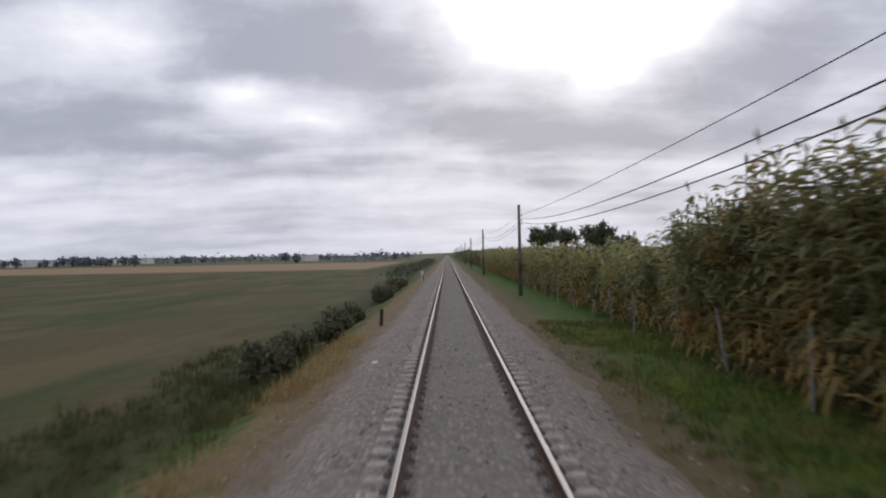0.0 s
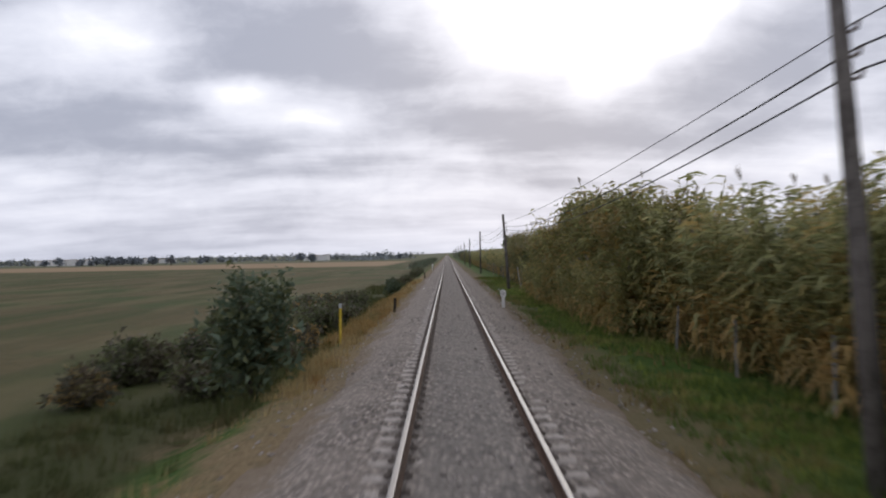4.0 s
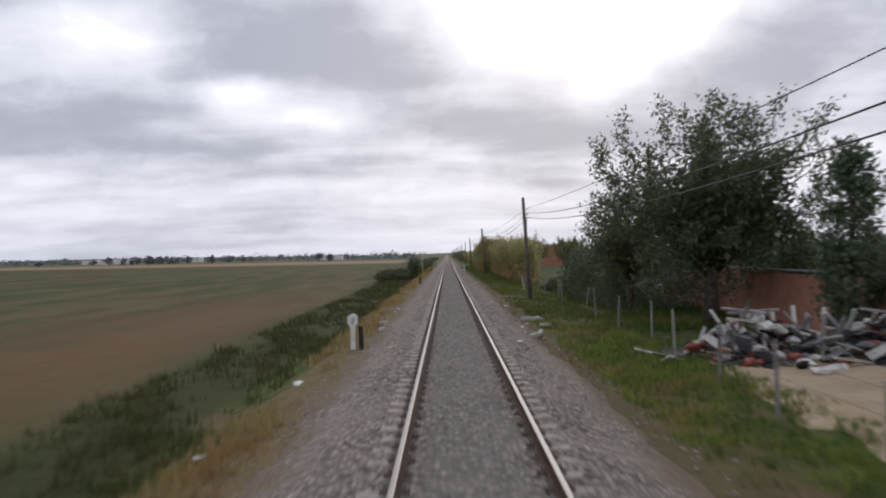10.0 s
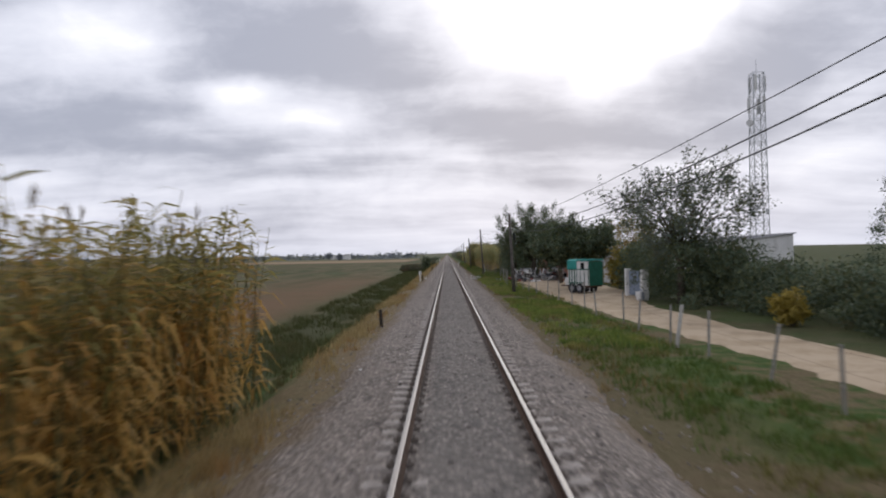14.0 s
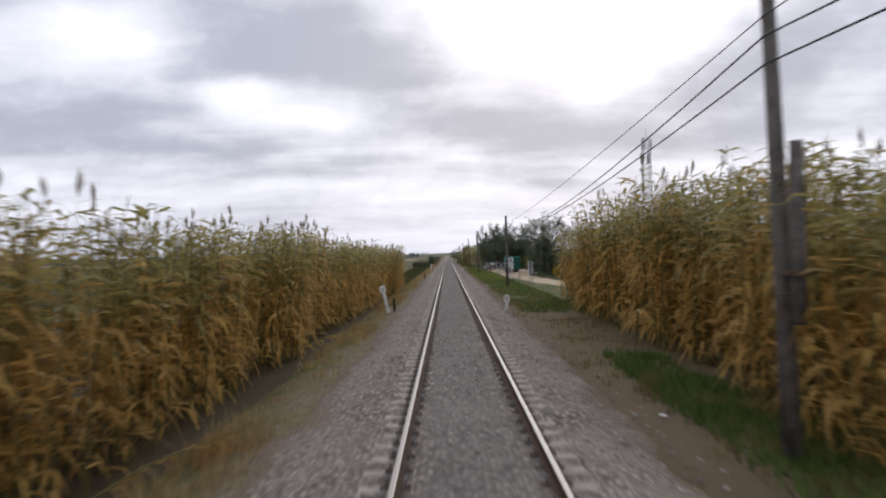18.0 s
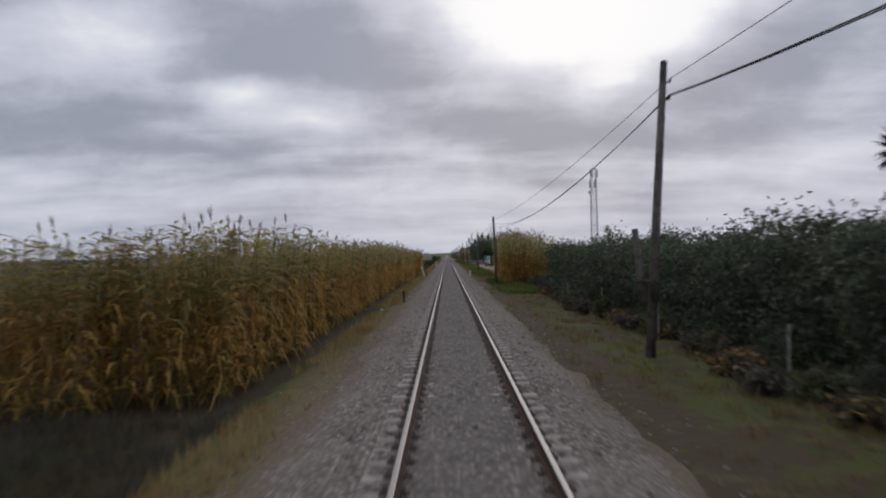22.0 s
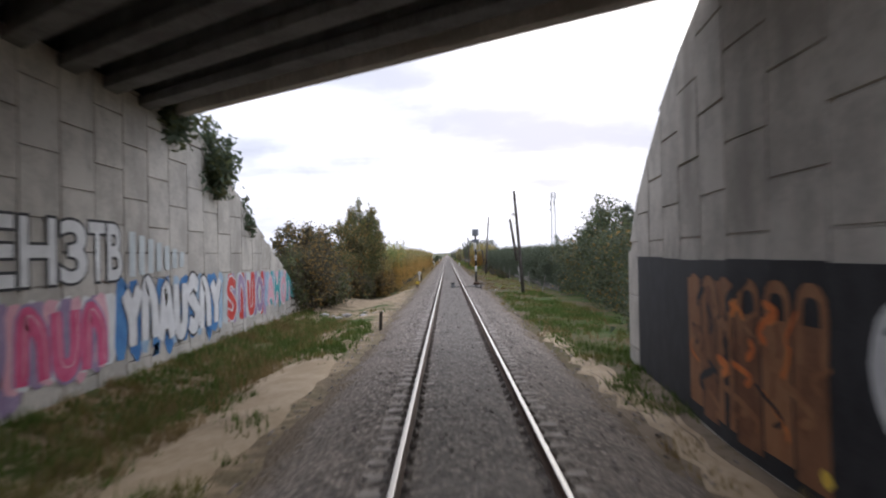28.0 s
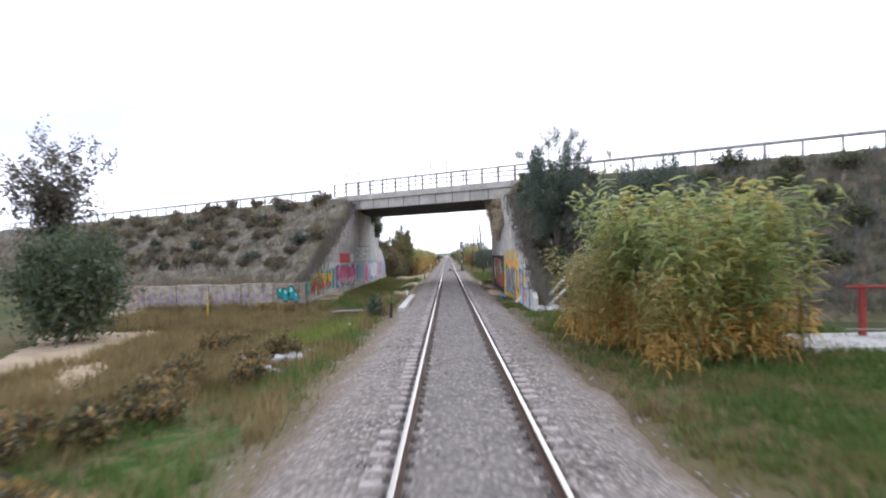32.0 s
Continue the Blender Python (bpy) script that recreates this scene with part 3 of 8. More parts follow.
def scatter(name, kinds, spots, mats, label, category, kind="stuff", parent=None):
    """Copies of plant shapes, joined: spots are rows of x, y, z, turn, size, shape number."""
    Vs, Qs, Ms, base = [], [], [], 0
    spots = np.asarray(spots, float)
    for j, (V, Q, M) in enumerate(kinds):
        sel = spots[spots[:, 5].astype(int) == j]
        if not len(sel):
            continue
        c, s = np.cos(sel[:, 3]) * sel[:, 4], np.sin(sel[:, 3]) * sel[:, 4]
        X = c[:, None] * V[:, 0] - s[:, None] * V[:, 1] + sel[:, 0:1]
        Y = s[:, None] * V[:, 0] + c[:, None] * V[:, 1] + sel[:, 1:2]
        Z = sel[:, 4:5] * V[:, 2] + sel[:, 2:3]
        Vs.append(np.stack([X, Y, Z], -1).reshape(-1, 3))
        Qs.append((Q[None] + (np.arange(len(sel)) * len(V))[:, None, None] + base).reshape(-1, Q.shape[1]))
        Ms.append(np.tile(M, len(sel)))
        base += len(sel) * len(V)
    ob = quadmesh(name, np.concatenate(Vs), np.concatenate(Qs), mats, np.concatenate(Ms), parent=parent)
    return tagged(ob, label, category, kind=kind) if label else ob


pr = np.random.default_rng(21)
CANE_TALL = [cane_plant(pr, 3.9, k % 9 == 0, 0.66, 23, 1.12) for k in range(9)]
CANE_BUSHY = [cane_plant(pr, 3.9, k % 5 == 0, 0.35, 44, 1.35) for k in range(9)]


def cane_patch(name, rows, per_m2, kinds, mats, label, seed):
    """rows: (y0, y1, x_front, depth, height): a stretch of thicket whose front stands at x_front; negative depth grows to the left."""
    r = np.random.default_rng(seed)
    spots = []
    for y0, y1, xf, depth, ht in rows:
        k = int(abs(y1 - y0) * abs(depth) * per_m2)
        y = r.uniform(y0, y1, k)
        q = r.random(k) ** 1.3
        x = xf + depth * q + 0.35 * waves(y, y * 0.3, 0.8)
        sz = ht / 3.9 * r.uniform(0.80, 1.12, k) * (0.93 + 0.10 * waves(y * 0.31, y * 0.5))
        spots.append(np.stack([x, y, ground_z(x, y) - 0.03, r.uniform(0, 6.283, k), sz, r.integers(0, len(kinds), k)], -1))
    return scatter(name, kinds, np.concatenate(spots), mats, label, "cane thicket")


FRESH = ["cane_fresh", "cane_dry", "stalk", "plume"]
GOLD = ["cane_green", "cane_dry", "stalk", "plume"]
OLIVE = ["cane_olive", "cane_brown", "stalk", "plume"]
SHADED = ["cane_shade", "cane_brown", "stalk", "plume"]
DULL = ["cane_dull", "cane_brown", "stalk", "plume"]
# golden thicket on the field side
cane_patch("cane_thicket", [(-192, -182, -4.9, -3.2, 4.6), (-216, -192, -5.6, -2.9, 4.4), (-268, -216, -5.9, -2.8, 4.6), (-285, -268, -5.9, -2.8, 4.6), (-297.5, -285, -5.9, -3.4, 4.3), (-298.5, -294.5, -8.5, -7.5, 4.2), (-335, -327, -5.7, -2.0, 3.3)], 8.0, CANE_TALL, GOLD, "tall golden giant cane with green tops along the ballast", 1)
cane_patch("cane_thicket", [(-327, -317.3, -5.2, -3.6, 4.9)], 7.0, CANE_TALL, FRESH, "green-topped giant cane clump with dry golden leaves beside the line", 2)
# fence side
cane_patch("cane_thicket", [(3, 8, 6.2, 1.7, 4.2), (8, 12, 6.2, 2.8, 4.6), (12, 17, 6.2, 3.8, 4.8), (17, 22, 6.3, 3.4, 4.3)], 6.4, CANE_BUSHY, SHADED, "dull olive giant cane behind the wire fence", 3)
cane_patch("cane_thicket", [(-79, -72, 6.5, 1.3, 4.2), (-72, -64, 6.4, 2.2, 4.3), (-64, -33, 6.3, 3.2, 4.4)], 5.2, CANE_BUSHY, DULL, "olive and brown giant cane behind the wire fence", 4)
cane_patch("cane_thicket", [(-243, -222, 5.9, 4.0, 4.85), (-222, -211, 6.9, 3.6, 4.3)], 7.0, CANE_TALL, GOLD, "yellow giant cane leaning over the verge", 5)
cane_patch("cane_thicket", [(-248.6, -245.2, 4.75, 5.0, 4.3), (-245.2, -243, 5.0, 4.8, 4.6), (-247, -239, 9.0, 6.0, 3.9)], 7.0, CANE_TALL, GOLD, "golden brown giant cane around a telegraph pole", 6)
cane_patch("cane_thicket", [(-436.5, -434.5, 4.9, 3.0, 3.9), (-434.5, -430.8, 4.7, 5.0, 4.7), (-430.8, -428.3, 5.2, 3.3, 4.0)], 7.0, CANE_BUSHY, FRESH, "green and yellow giant cane clump beside the bank", 7)
cane_patch("cane_thicket", [(24, 60, 6.6, 3.0, 3.4), (60, 150, 6.6, 3, 3.5)], 2.4, CANE_BUSHY[:5], DULL, "far olive cane hedge along the fence", 8)

cane_patch("cane_thicket", [(-433.5, -427, 3.7, 1.6, 2.9), (-438, -433.5, 4.4, 1.0, 2.4)], 6.5, CANE_BUSHY, GOLD, "yellow drooping giant cane at the clump's edge", 9)

# ---- telegraph poles and wires ----
POLES = [(4.55, 98.0, 6.0, 0), (4.55, 48.8, 6.0, 0), (4.5, -0.2, 5.86, 3.4), (4.6, -49.2, 6.0, 3.7), (4.67, -98.8, 6.1, 3.2), (4.45, -147.2, 5.7, 2.4), (4.8, -194.6, 6.0, 0.3),
         (4.26, -247.2, 6.2, 1.9), (5.1, -295.2, 7.9, -4.0), (5.05, -346.7, 7.2, 4.2)]
for k in range(3, 12):
    POLES.insert(0, (4.55, -0.2 + 49.1 * k, 6.0, 0))
tops = []
for x, y, ht, lean in POLES:
    z0 = float(ground_z(x, y))
    t = thing("telegraph_pole", "weathered grey wooden telegraph pole carrying wires", "pole", (x, y, z0), group="telegraph poles")
    tl = math.tan(radians(-lean))
    part("shaft", tubed([(0, 0, -0.3), (tl * ht * 0.5, 0, ht * 0.5), (tl * ht, 0, ht), (tl * ht, 0, ht + 0.04)], [0.135, 0.112, 0.09, 0.05], 10), "pole_wood", t, smooth=True)
    WIRE_AT = ((1.64, -1), (1.67, -1), (2.25, -1)) if y < -340 else ((0.55, 1), (0.98, 1), (1.02, 1)) if y < -290 else ((0.39, -0.4), (0.65, -0.4), (1.02, -0.4)) if -250 < y < -240 else ((0.70, 1), (0.99, 1), (1.25, 1))
    for dz, sx in WIRE_AT:
        q = (tl * (ht - dz), ht - dz)
        bm = tubed([(q[0], 0, q[1]), (q[0] + sx * 0.2, 0, q[1]), (q[0] + sx * 0.2, 0, q[1] + 0.10)], [0.02, 0.02, 0.035], 6)
        part("bracket", bm, "rust", t)
    tops.append([(x + tl * (ht - dz) + sx * 0.2, y, z0 + ht - dz + 0.1) for dz, sx in WIRE_AT])


def wire(name, a, b, sag, r, label):
    cu = bpy.data.curves.new(name, "CURVE")
    cu.dimensions, cu.bevel_depth, cu.bevel_resolution = "3D", r, 1
    sp = cu.splines.new("POLY")
    sp.points.add(16)
    for i, pt in enumerate(sp.points):
        q = i / 16
        pt.co = (*(Vector(a).lerp(Vector(b), q) - Vector((0, 0, sag * 4 * q * (1 - q)))), 1)
    cu.materials.append(MATS["cable"])
    return tagged(new(name, cu), label, "cable", group="telegraph wires")


for a, b in zip(tops, tops[1:]):
    at = a[0][1]
    sags = (0.28, 0.65, 0.72) if at > -190 else (0.22, 0.82, 0.62) if at > -240 else (0.5, 1.22, 1.02) if at > -290 else (0.36, 1.18, 1.0)
    for j in range(3):
        wire("telegraph_wire", a[j], b[j], sags[j], 0.014 if j else 0.009, "dark telephone cable sagging between wooden poles")

# ---- bridge ----
SK = Vector((0.775, -0.632, 0))          # along the road
NR = Vector((0.632, 0.775, 0))           # across the road, away from the viewer
O = Vector((-7.95, -391.5, 0))           # near lower corner of the deck on the field side


def road(u, v, z):
    return O + SK * u + NR * v + Vector((0, 0, z))


bridge = thing("road_bridge", "skewed concrete road overbridge with beams and rusty railing", "bridge", kind="")
L0, L1, WID = -2.2, 17.6, 10.6


def deck_pt(X, v, z):
    """A point of the deck by its place across the railway and across the road."""
    u = (X - O.x - NR.x * v) / SK.x
    return road(u, v, z)


def deck_prism(outline, X0, X1):
    """outline in (v, z), swept over the railway from X0 to X1."""
    return prism(bmesh.new(), outline, lambda v, z, X: deck_pt(X, v, z), X0, X1)


XL, XR = -8.0, 3.75
part("deck_slab", deck_prism([(0.25, 6.95), (10.45, 6.95), (10.45, 7.3), (0.25, 7.3)], XL - 0.8, XR + 0.8), "concrete_dark", bridge)
part("road_surface", deck_prism([(0.7, 7.304), (10.0, 7.304), (10.0, 7.36), (0.7, 7.36)], XL - 0.8, XR + 0.8), "asphalt", bridge)
for v in (0.0, 10.3):
    part("edge_beam", deck_prism([(v, 6.28), (v + 0.36, 6.28), (v + 0.36, 7.05), (v, 7.05)], XL - 0.25, XR + (1.9 if v == 0.0 else 0.25)), "concrete", bridge, "stained concrete edge beam")
    part("kerb", deck_prism([(v - 0.14, 7.054), (v + 0.6, 7.054), (v + 0.6, 7.5), (v - 0.14, 7.5)], XL - 1.7, XR + 2.4), "concrete", bridge, "pale concrete parapet kerb")
for k in range(6):
    v = 1.5 + 1.5 * k
    part("beam", deck_prism([(v, 6.28), (v + 0.55, 6.28), (v + 0.55, 6.5), (v + 0.38, 6.62), (v + 0.38, 6.945), (v + 0.17, 6.945), (v + 0.17, 6.62), (v, 6.5)], XL - 0.2, XR + 0.2), "concrete_dark", bridge)
for k in range(9):
    X = XL + 0.4 + 1.3 * k
    part("drip_joint", deck_prism([(-0.012, 6.30), (0.01, 6.30), (0.01, 7.04), (-0.012, 7.04)], X, X + 0.07), "concrete_dark", bridge)


def railing(name, u0, u1, v, z0, ht, gap, rails, post, label, mat="dark_steel"):
    t = thing(name, label, "railing")
    k = int((u1 - u0) / gap)
    for i in range(k + 1):
        p0 = road(u0 + gap * i, v, z0)
        part("post", boxed((-post / 2, -post / 2, 0), (post / 2, post / 2, ht), 0.006, Matrix.Translation(p0)), mat, t)
    for zz, r in rails:
        part("rail", tubed([road(q, v, z0 + zz) for q in (u0 - 0.1, (u0 + u1) / 2, u0 + gap * k + 0.1)], r, 6), mat, t)
    return t


plain("dark_steel", (0.16, 0.14, 0.13), (0.26, 0.23, 0.21), 6, 0.7, 0.2, 0.003, stain=(0.14, 0.09, 0.06))
plain("guard_steel", (0.30, 0.28, 0.26), (0.42, 0.40, 0.38), 3, 0.6, 0.2, 0.003, stain=(0.2, 0.16, 0.13))
railing("bridge_railing", -2.6, 19.2, 0.05, 7.5, 1.08, 1.45, [(1.05, 0.05), (0.72, 0.035), (0.38, 0.035)], 0.14, "rusty three-bar steel railing on the bridge edge")
railing("bridge_railing", -13.0, 9.4, 10.5, 7.5, 1.08, 1.45, [(1.05, 0.05), (0.72, 0.035), (0.38, 0.035)], 0.14, "rusty three-bar steel railing on the bridge edge")
railing("mesh_fence_frame", -1.4, 11.5, 0.32, 7.5, 1.9, 1.6, [(1.88, 0.028), (1.15, 0.016)], 0.07, "tall thin steel fence frame above the railing", "guard_steel")
railing("guard_rail", -75.0, -3.2, 0.5, 7.3, 1.0, 2.0, [(0.95, 0.09)], 0.11, "weathered steel road guard rail along the bank top", "guard_steel")
railing("guard_rail", 19.0, 62.0, 0.5, 7.3, 1.0, 2.0, [(0.95, 0.09)], 0.11, "weathered steel road guard rail along the bank top", "guard_steel")


def left_top(y):
    return np.interp(y, [-404.0, -403.6, -391.5, -376, -361, -359], [0.72, 0.78, 6.6, 6.6, 0.9, 0.5])


def right_top(y):
    return np.interp(y, [-418.3, -417.5, -404.5, -387.5, -384, -380.5, -379], [0.15, 0.5, 6.2, 6.6, 5.6, 3.6, 2.2])


def left_x(y):
    return np.interp(y, [-404, -392, -360], [-9.7, -8.0, -8.0])


def right_x(y):
    return np.interp(y, [-418.5, -405, -388, -379], [3.85, 3.72, 3.75, 4.5])


def bank_z(x, y):
    """Height of the road embankment on both sides of the railway."""
    x, y = np.asarray(x, float), np.asarray(y, float)
    v = (x - O.x) * NR.x + (y - O.y) * NR.y
    z = 7.32 - np.maximum(0, -v - 0.6) / 1.36 - np.maximum(0, v - 11.2) / 1.5
    z = z + 0.16 * waves(x * 0.9, y * 0.9) * smooth01(np.abs(v - 5.3), 6.2, 9)
    low = np.where((x < -9.5) & (x > -23) & (y > -404.9) & (y < -388), 0.45 + 0 * x, -3.0)
    z = np.maximum(z, low)
    gap_l = left_x(y) - 0.26 - x
    gap_r = x - right_x(y) - 0.26
    cap = np.where(x < 0, left_top(y) - 0.02 + 1.4 * np.maximum(gap_l, 0), right_top(y) - 0.02 + np.interp(y, [-420, -418, -405, -394, -387, -380], [0.75, 0.9, 1.6, 2.0, 0.6, 0.3]) * np.maximum(gap_r, 0) - 3.0 * np.maximum(0, y + 380))
    z = np.minimum(z, cap)
    z = np.where((x > 0) & (y > -418.2) & (y < -388), np.maximum(z, right_top(y) - 0.05 - 0.75 * np.maximum(gap_r, 0)), z)
    return np.where((x < 0) & (x > -23) & (y < -404.9), -3.0, z)


def bank(name, xs, ys, label):
    gx, gy = np.meshgrid(xs, ys)
    gx = left_x(gy) - 0.07 - gx if name.endswith("west") else right_x(gy) + 0.07 + gx
    V = np.stack([gx, gy, bank_z(gx, gy)], -1)
    V[..., 2] = np.maximum(V[..., 2], -2.6)
    w, h = len(xs), len(ys)
    i = (np.arange(h - 1)[:, None] * w + np.arange(w - 1)).ravel()
    return tagged(quadmesh(name, V.reshape(-1, 3), np.stack([i, i + 1, i + 1 + w, i + w], -1), "bank_soil" if name.endswith("west") else "bank_earth", smooth=True), label, "embankment", kind="structure")


# east bank: greener than bank_soil, and darkened in colour for its shaded side
m = material("bank_earth")
n = Nodes(m.node_tree)
p = world_place(n)
n1, n2, n3 = n.noise(p, 0.25, 4), n.noise(p, 1.6, 4), n.noise(p, 9, 4)
c = n.mix(n.step(n2, 0.36, 0.64), (0.074, 0.068, 0.040), (0.150, 0.125, 0.082))
c = n.mix(n.step(n1, 0.5, 0.65), c, (0.115, 0.108, 0.06))
c = n.mix(n.math("MULTIPLY", n.step(n.noise(p, 0.5, 3), 0.60, 0.7), 0.6), c, (0.25, 0.19, 0.135))
# washed-out earth at the toe of the slope
ex, ey, ez = n.sep(p)
toe = n.math("MULTIPLY", n.step(n.math("ADD", ez, n.math("MULTIPLY", n2, 1.4)), 2.2, 1.4), n.math("MULTIPLY", n.step(ex, 5.0, 6.5), n.step(ex, 15, 12)))
c = n.mix(n.math("MULTIPLY", toe, 0.9), c, n.mix(n3, (0.30, 0.205, 0.13), (0.44, 0.315, 0.21)))
finish(n, c, 0.95, n.math("ADD", n3, n.math("MULTIPLY", n2, 2)), 0.8, 0.08)
m = material("bank_soil")
n = Nodes(m.node_tree)
p = world_place(n)
n1, n2, n3 = n.noise(p, 0.25, 4), n.noise(p, 1.6, 4), n.noise(p, 9, 4)
c = n.mix(n.step(n2, 0.36, 0.64), (0.13, 0.115, 0.085), (0.23, 0.20, 0.155))
c = n.mix(n.step(n1, 0.5, 0.65), c, (0.15, 0.14, 0.085))
c = n.mix(n.math("MULTIPLY", n.step(n.noise(p, 0.5, 3), 0.58, 0.7), 0.6), c, (0.30, 0.24, 0.185))
finish(n, c, 0.95, n.math("ADD", n3, n.math("MULTIPLY", n2, 2)), 0.8, 0.08)
bank("embankment_west", np.concatenate([np.arange(0, 2, 0.33), np.arange(2, 22, 0.9), np.arange(22, 87, 3.0)]), np.concatenate([np.arange(-416, -355, 0.75), np.arange(-355, -255, 1.5)]), "scrubby earth embankment carrying the road")
bank("embankment_east", np.concatenate([np.arange(0, 2, 0.33), np.arange(2, 26, 0.9), np.arange(26, 87, 3.0)]), np.concatenate([np.arange(-500, -425, 1.5), np.arange(-425, -345, 0.75)]), "scrubby earth embankment carrying the road")


def panel_wall(name, xfun, y0, y1, topfun, base, facing, label):
    """A retaining wall of staggered precast panels; facing +1 looks to +X."""
    t = thing(name, label, "retaining wall", kind="structure")
    ys = np.linspace(y0, y1, 40)
    bm = bmesh.new()
    fr = [[bm.verts.new((xfun(y) - facing * dxx, y, z)) for z in (base - 0.6, topfun(y) - 0.05)] for y in ys for dxx in (0.05, 0.26)]
    for a in range(0, len(fr) - 2, 2):
        f0, b0, f1, b1 = fr[a], fr[a + 1], fr[a + 2], fr[a + 3]
        for q in ((f0[0], f1[0], f1[1], f0[1]), (b0[0], b0[1], b1[1], b1[0]), (f0[1], f1[1], b1[1], b0[1])):
            bm.faces.new(q)
    for a, b in ((fr[0], fr[1]), (fr[-2], fr[-1])):
        bm.faces.new((a[0], a[1], b[1], b[0]))
    bmesh.ops.recalc_face_normals(bm, faces=bm.faces)
    part("core", bm, "concrete", t)
    wd, ht, k = 1.45, 1.32, 0
    y = min(y0, y1)
    col = 0
    while y < max(y0, y1) - 0.05:
        ya, yb = y + 0.012, min(y + wd, max(y0, y1)) - 0.012
        z = -0.77 - (0 if col % 2 else 0.66)
        while z < max(topfun(ya), topfun(yb)):
            za, ztop = z + 0.012, z + ht - 0.012
            ta, tb = min(ztop, topfun(ya)), min(ztop, topfun(yb))
            if ta > za + 0.04 or tb > za + 0.04:
                j = random.uniform(0.0, 0.018)
                bm = bmesh.new()
                qs = [(ya, za), (yb, za), (yb, tb), (ya, ta)]
                if ta <= za:
                    qs = [(ya + (yb - ya) * (za - ta) / (tb - ta), za), (yb, za), (yb, tb)]
                elif tb <= za:
                    qs = [(ya, za), (ya + (yb - ya) * (ta - za) / (ta - tb), za), (ya, ta)]
                m_ = len(qs)
                v0 = [bm.verts.new((xfun(a) - facing * 0.06, a, b)) for a, b in qs]
                v1 = [bm.verts.new((xfun(a) - facing * (0.012 - j), a + (0.012 if a == ya else -0.012), b + (0.012 if b == za else -0.012))) for a, b in qs]
                for i in range(m_):
                    bm.faces.new((v0[i], v0[(i + 1) % m_], v1[(i + 1) % m_], v1[i]))
                bm.faces.new(v1)
                bmesh.ops.recalc_face_normals(bm, faces=bm.faces)
                part("panel", bm, "concrete", t)
            z += ht
        y += wd
        col += 1
    return t


panel_wall("wall_west", left_x, -404.0, -360.0, lambda y: float(left_top(y)), -0.2, 1, "weathered precast concrete panel abutment covered in graffiti")
panel_wall("wall_east", right_x, -418.25, -379.0, lambda y: float(right_top(y)), -0.35, -1, "weathered precast concrete panel abutment covered in murals")
t = thing("low_wall", "low stained concrete retaining wall at the bank's foot", "wall", kind="structure")
for k in range(6):
    x1 = -9.75 - 2.1 * k
    part("panel", boxed((x1 - 2.08, -405.2 - 0.1 * k, -2.0), (x1, -404.75 - 0.1 * k, 0.62 + 0.05 * (k % 2)), 0.02), "old_plaster", t)


# ---- trees and shrubs ----
def leaf_cloud(r, centres, spread, count, size, flat=0.0):
    """Small pointed leaves gathered in clumps."""
    k = r.integers(0, len(centres), count)
    c = centres[k] + r.normal(0, 1, (count, 3)) * spread * np.array([1, 1, 0.8])
    a = r.normal(0, 1, (count, 3))
    a /= np.linalg.norm(a, axis=1)[:, None]
    b = np.cross(a, r.normal(0, 1, (count, 3)))
    b /= np.linalg.norm(b, axis=1)[:, None] + 1e-6
    s = size * r.uniform(0.6, 1.35, (count, 1))
    V = np.stack([c - a * s, c + b * s * 0.75, c + a * s], 1).reshape(-1, 3)
    return V, np.arange(count * 3).reshape(-1, 3)


def clumps(r, count, rx, ry, rz, zc, hollow=0.45):
    """Centres of leaf clumps in a lumpy ellipsoid."""
    d = r.normal(0, 1, (count, 3))
    d /= np.linalg.norm(d, axis=1)[:, None]
    q = (hollow + (1 - hollow) * r.random((count, 1)) ** 0.6) * (0.82 + 0.28 * np.sin(d[:, :1] * 3.1 + 1) * np.cos(d[:, 1:2] * 2.7 + d[:, 2:] * 2))
    return d * q * [rx, ry, rz] + [0, 0, zc]


def shoot_leaves(r, c, centre, count, size, shoot, spread, core=0.25):
    """Leaves set along upward shoots at the clumps, over a core of larger inner leaves."""
    per = 4
    out = c - centre
    out /= np.linalg.norm(out, axis=1)[:, None] + 1e-6
    d = np.repeat(out, per, 0) * 0.6 + r.normal(0, 0.42, (len(c) * per, 3)) + [0, 0, 0.5]
    d *= shoot * r.uniform(0.6, 1.25, (len(d), 1)) / (np.linalg.norm(d, axis=1)[:, None] + 1e-6)
    k1 = int(count * (1 - core))
    k = r.integers(0, len(d), k1)
    q = r.random((k1, 1)) * 1.15 - 0.35
    p = c[k // per] + d[k] * q + r.normal(0, 1, (k1, 3)) * spread * 0.30 * (1.15 - q * 0.6)
    k0 = count - k1
    j = r.integers(0, len(c), k0)
    p0 = centre + (c[j] - centre) * r.uniform(0.15, 0.85, (k0, 1)) + r.normal(0, 1, (k0, 3)) * spread * 0.8
    P = np.concatenate([p, p0])
    a = r.normal(0, 1, (count, 3))
    a[:k1] += 0.9 * d[k] / shoot
    a /= np.linalg.norm(a, axis=1)[:, None]
    b = np.cross(a, r.normal(0, 1, (count, 3)))
    b /= np.linalg.norm(b, axis=1)[:, None] + 1e-6
    sz = size * r.uniform(0.65, 1.35, (count, 1))
    sz[k1:] *= 1.7
    V = np.stack([P - a * sz, P + b * sz * 0.8, P + a * sz], 1).reshape(-1, 3)
    return V, np.arange(count * 3).reshape(-1, 3), d


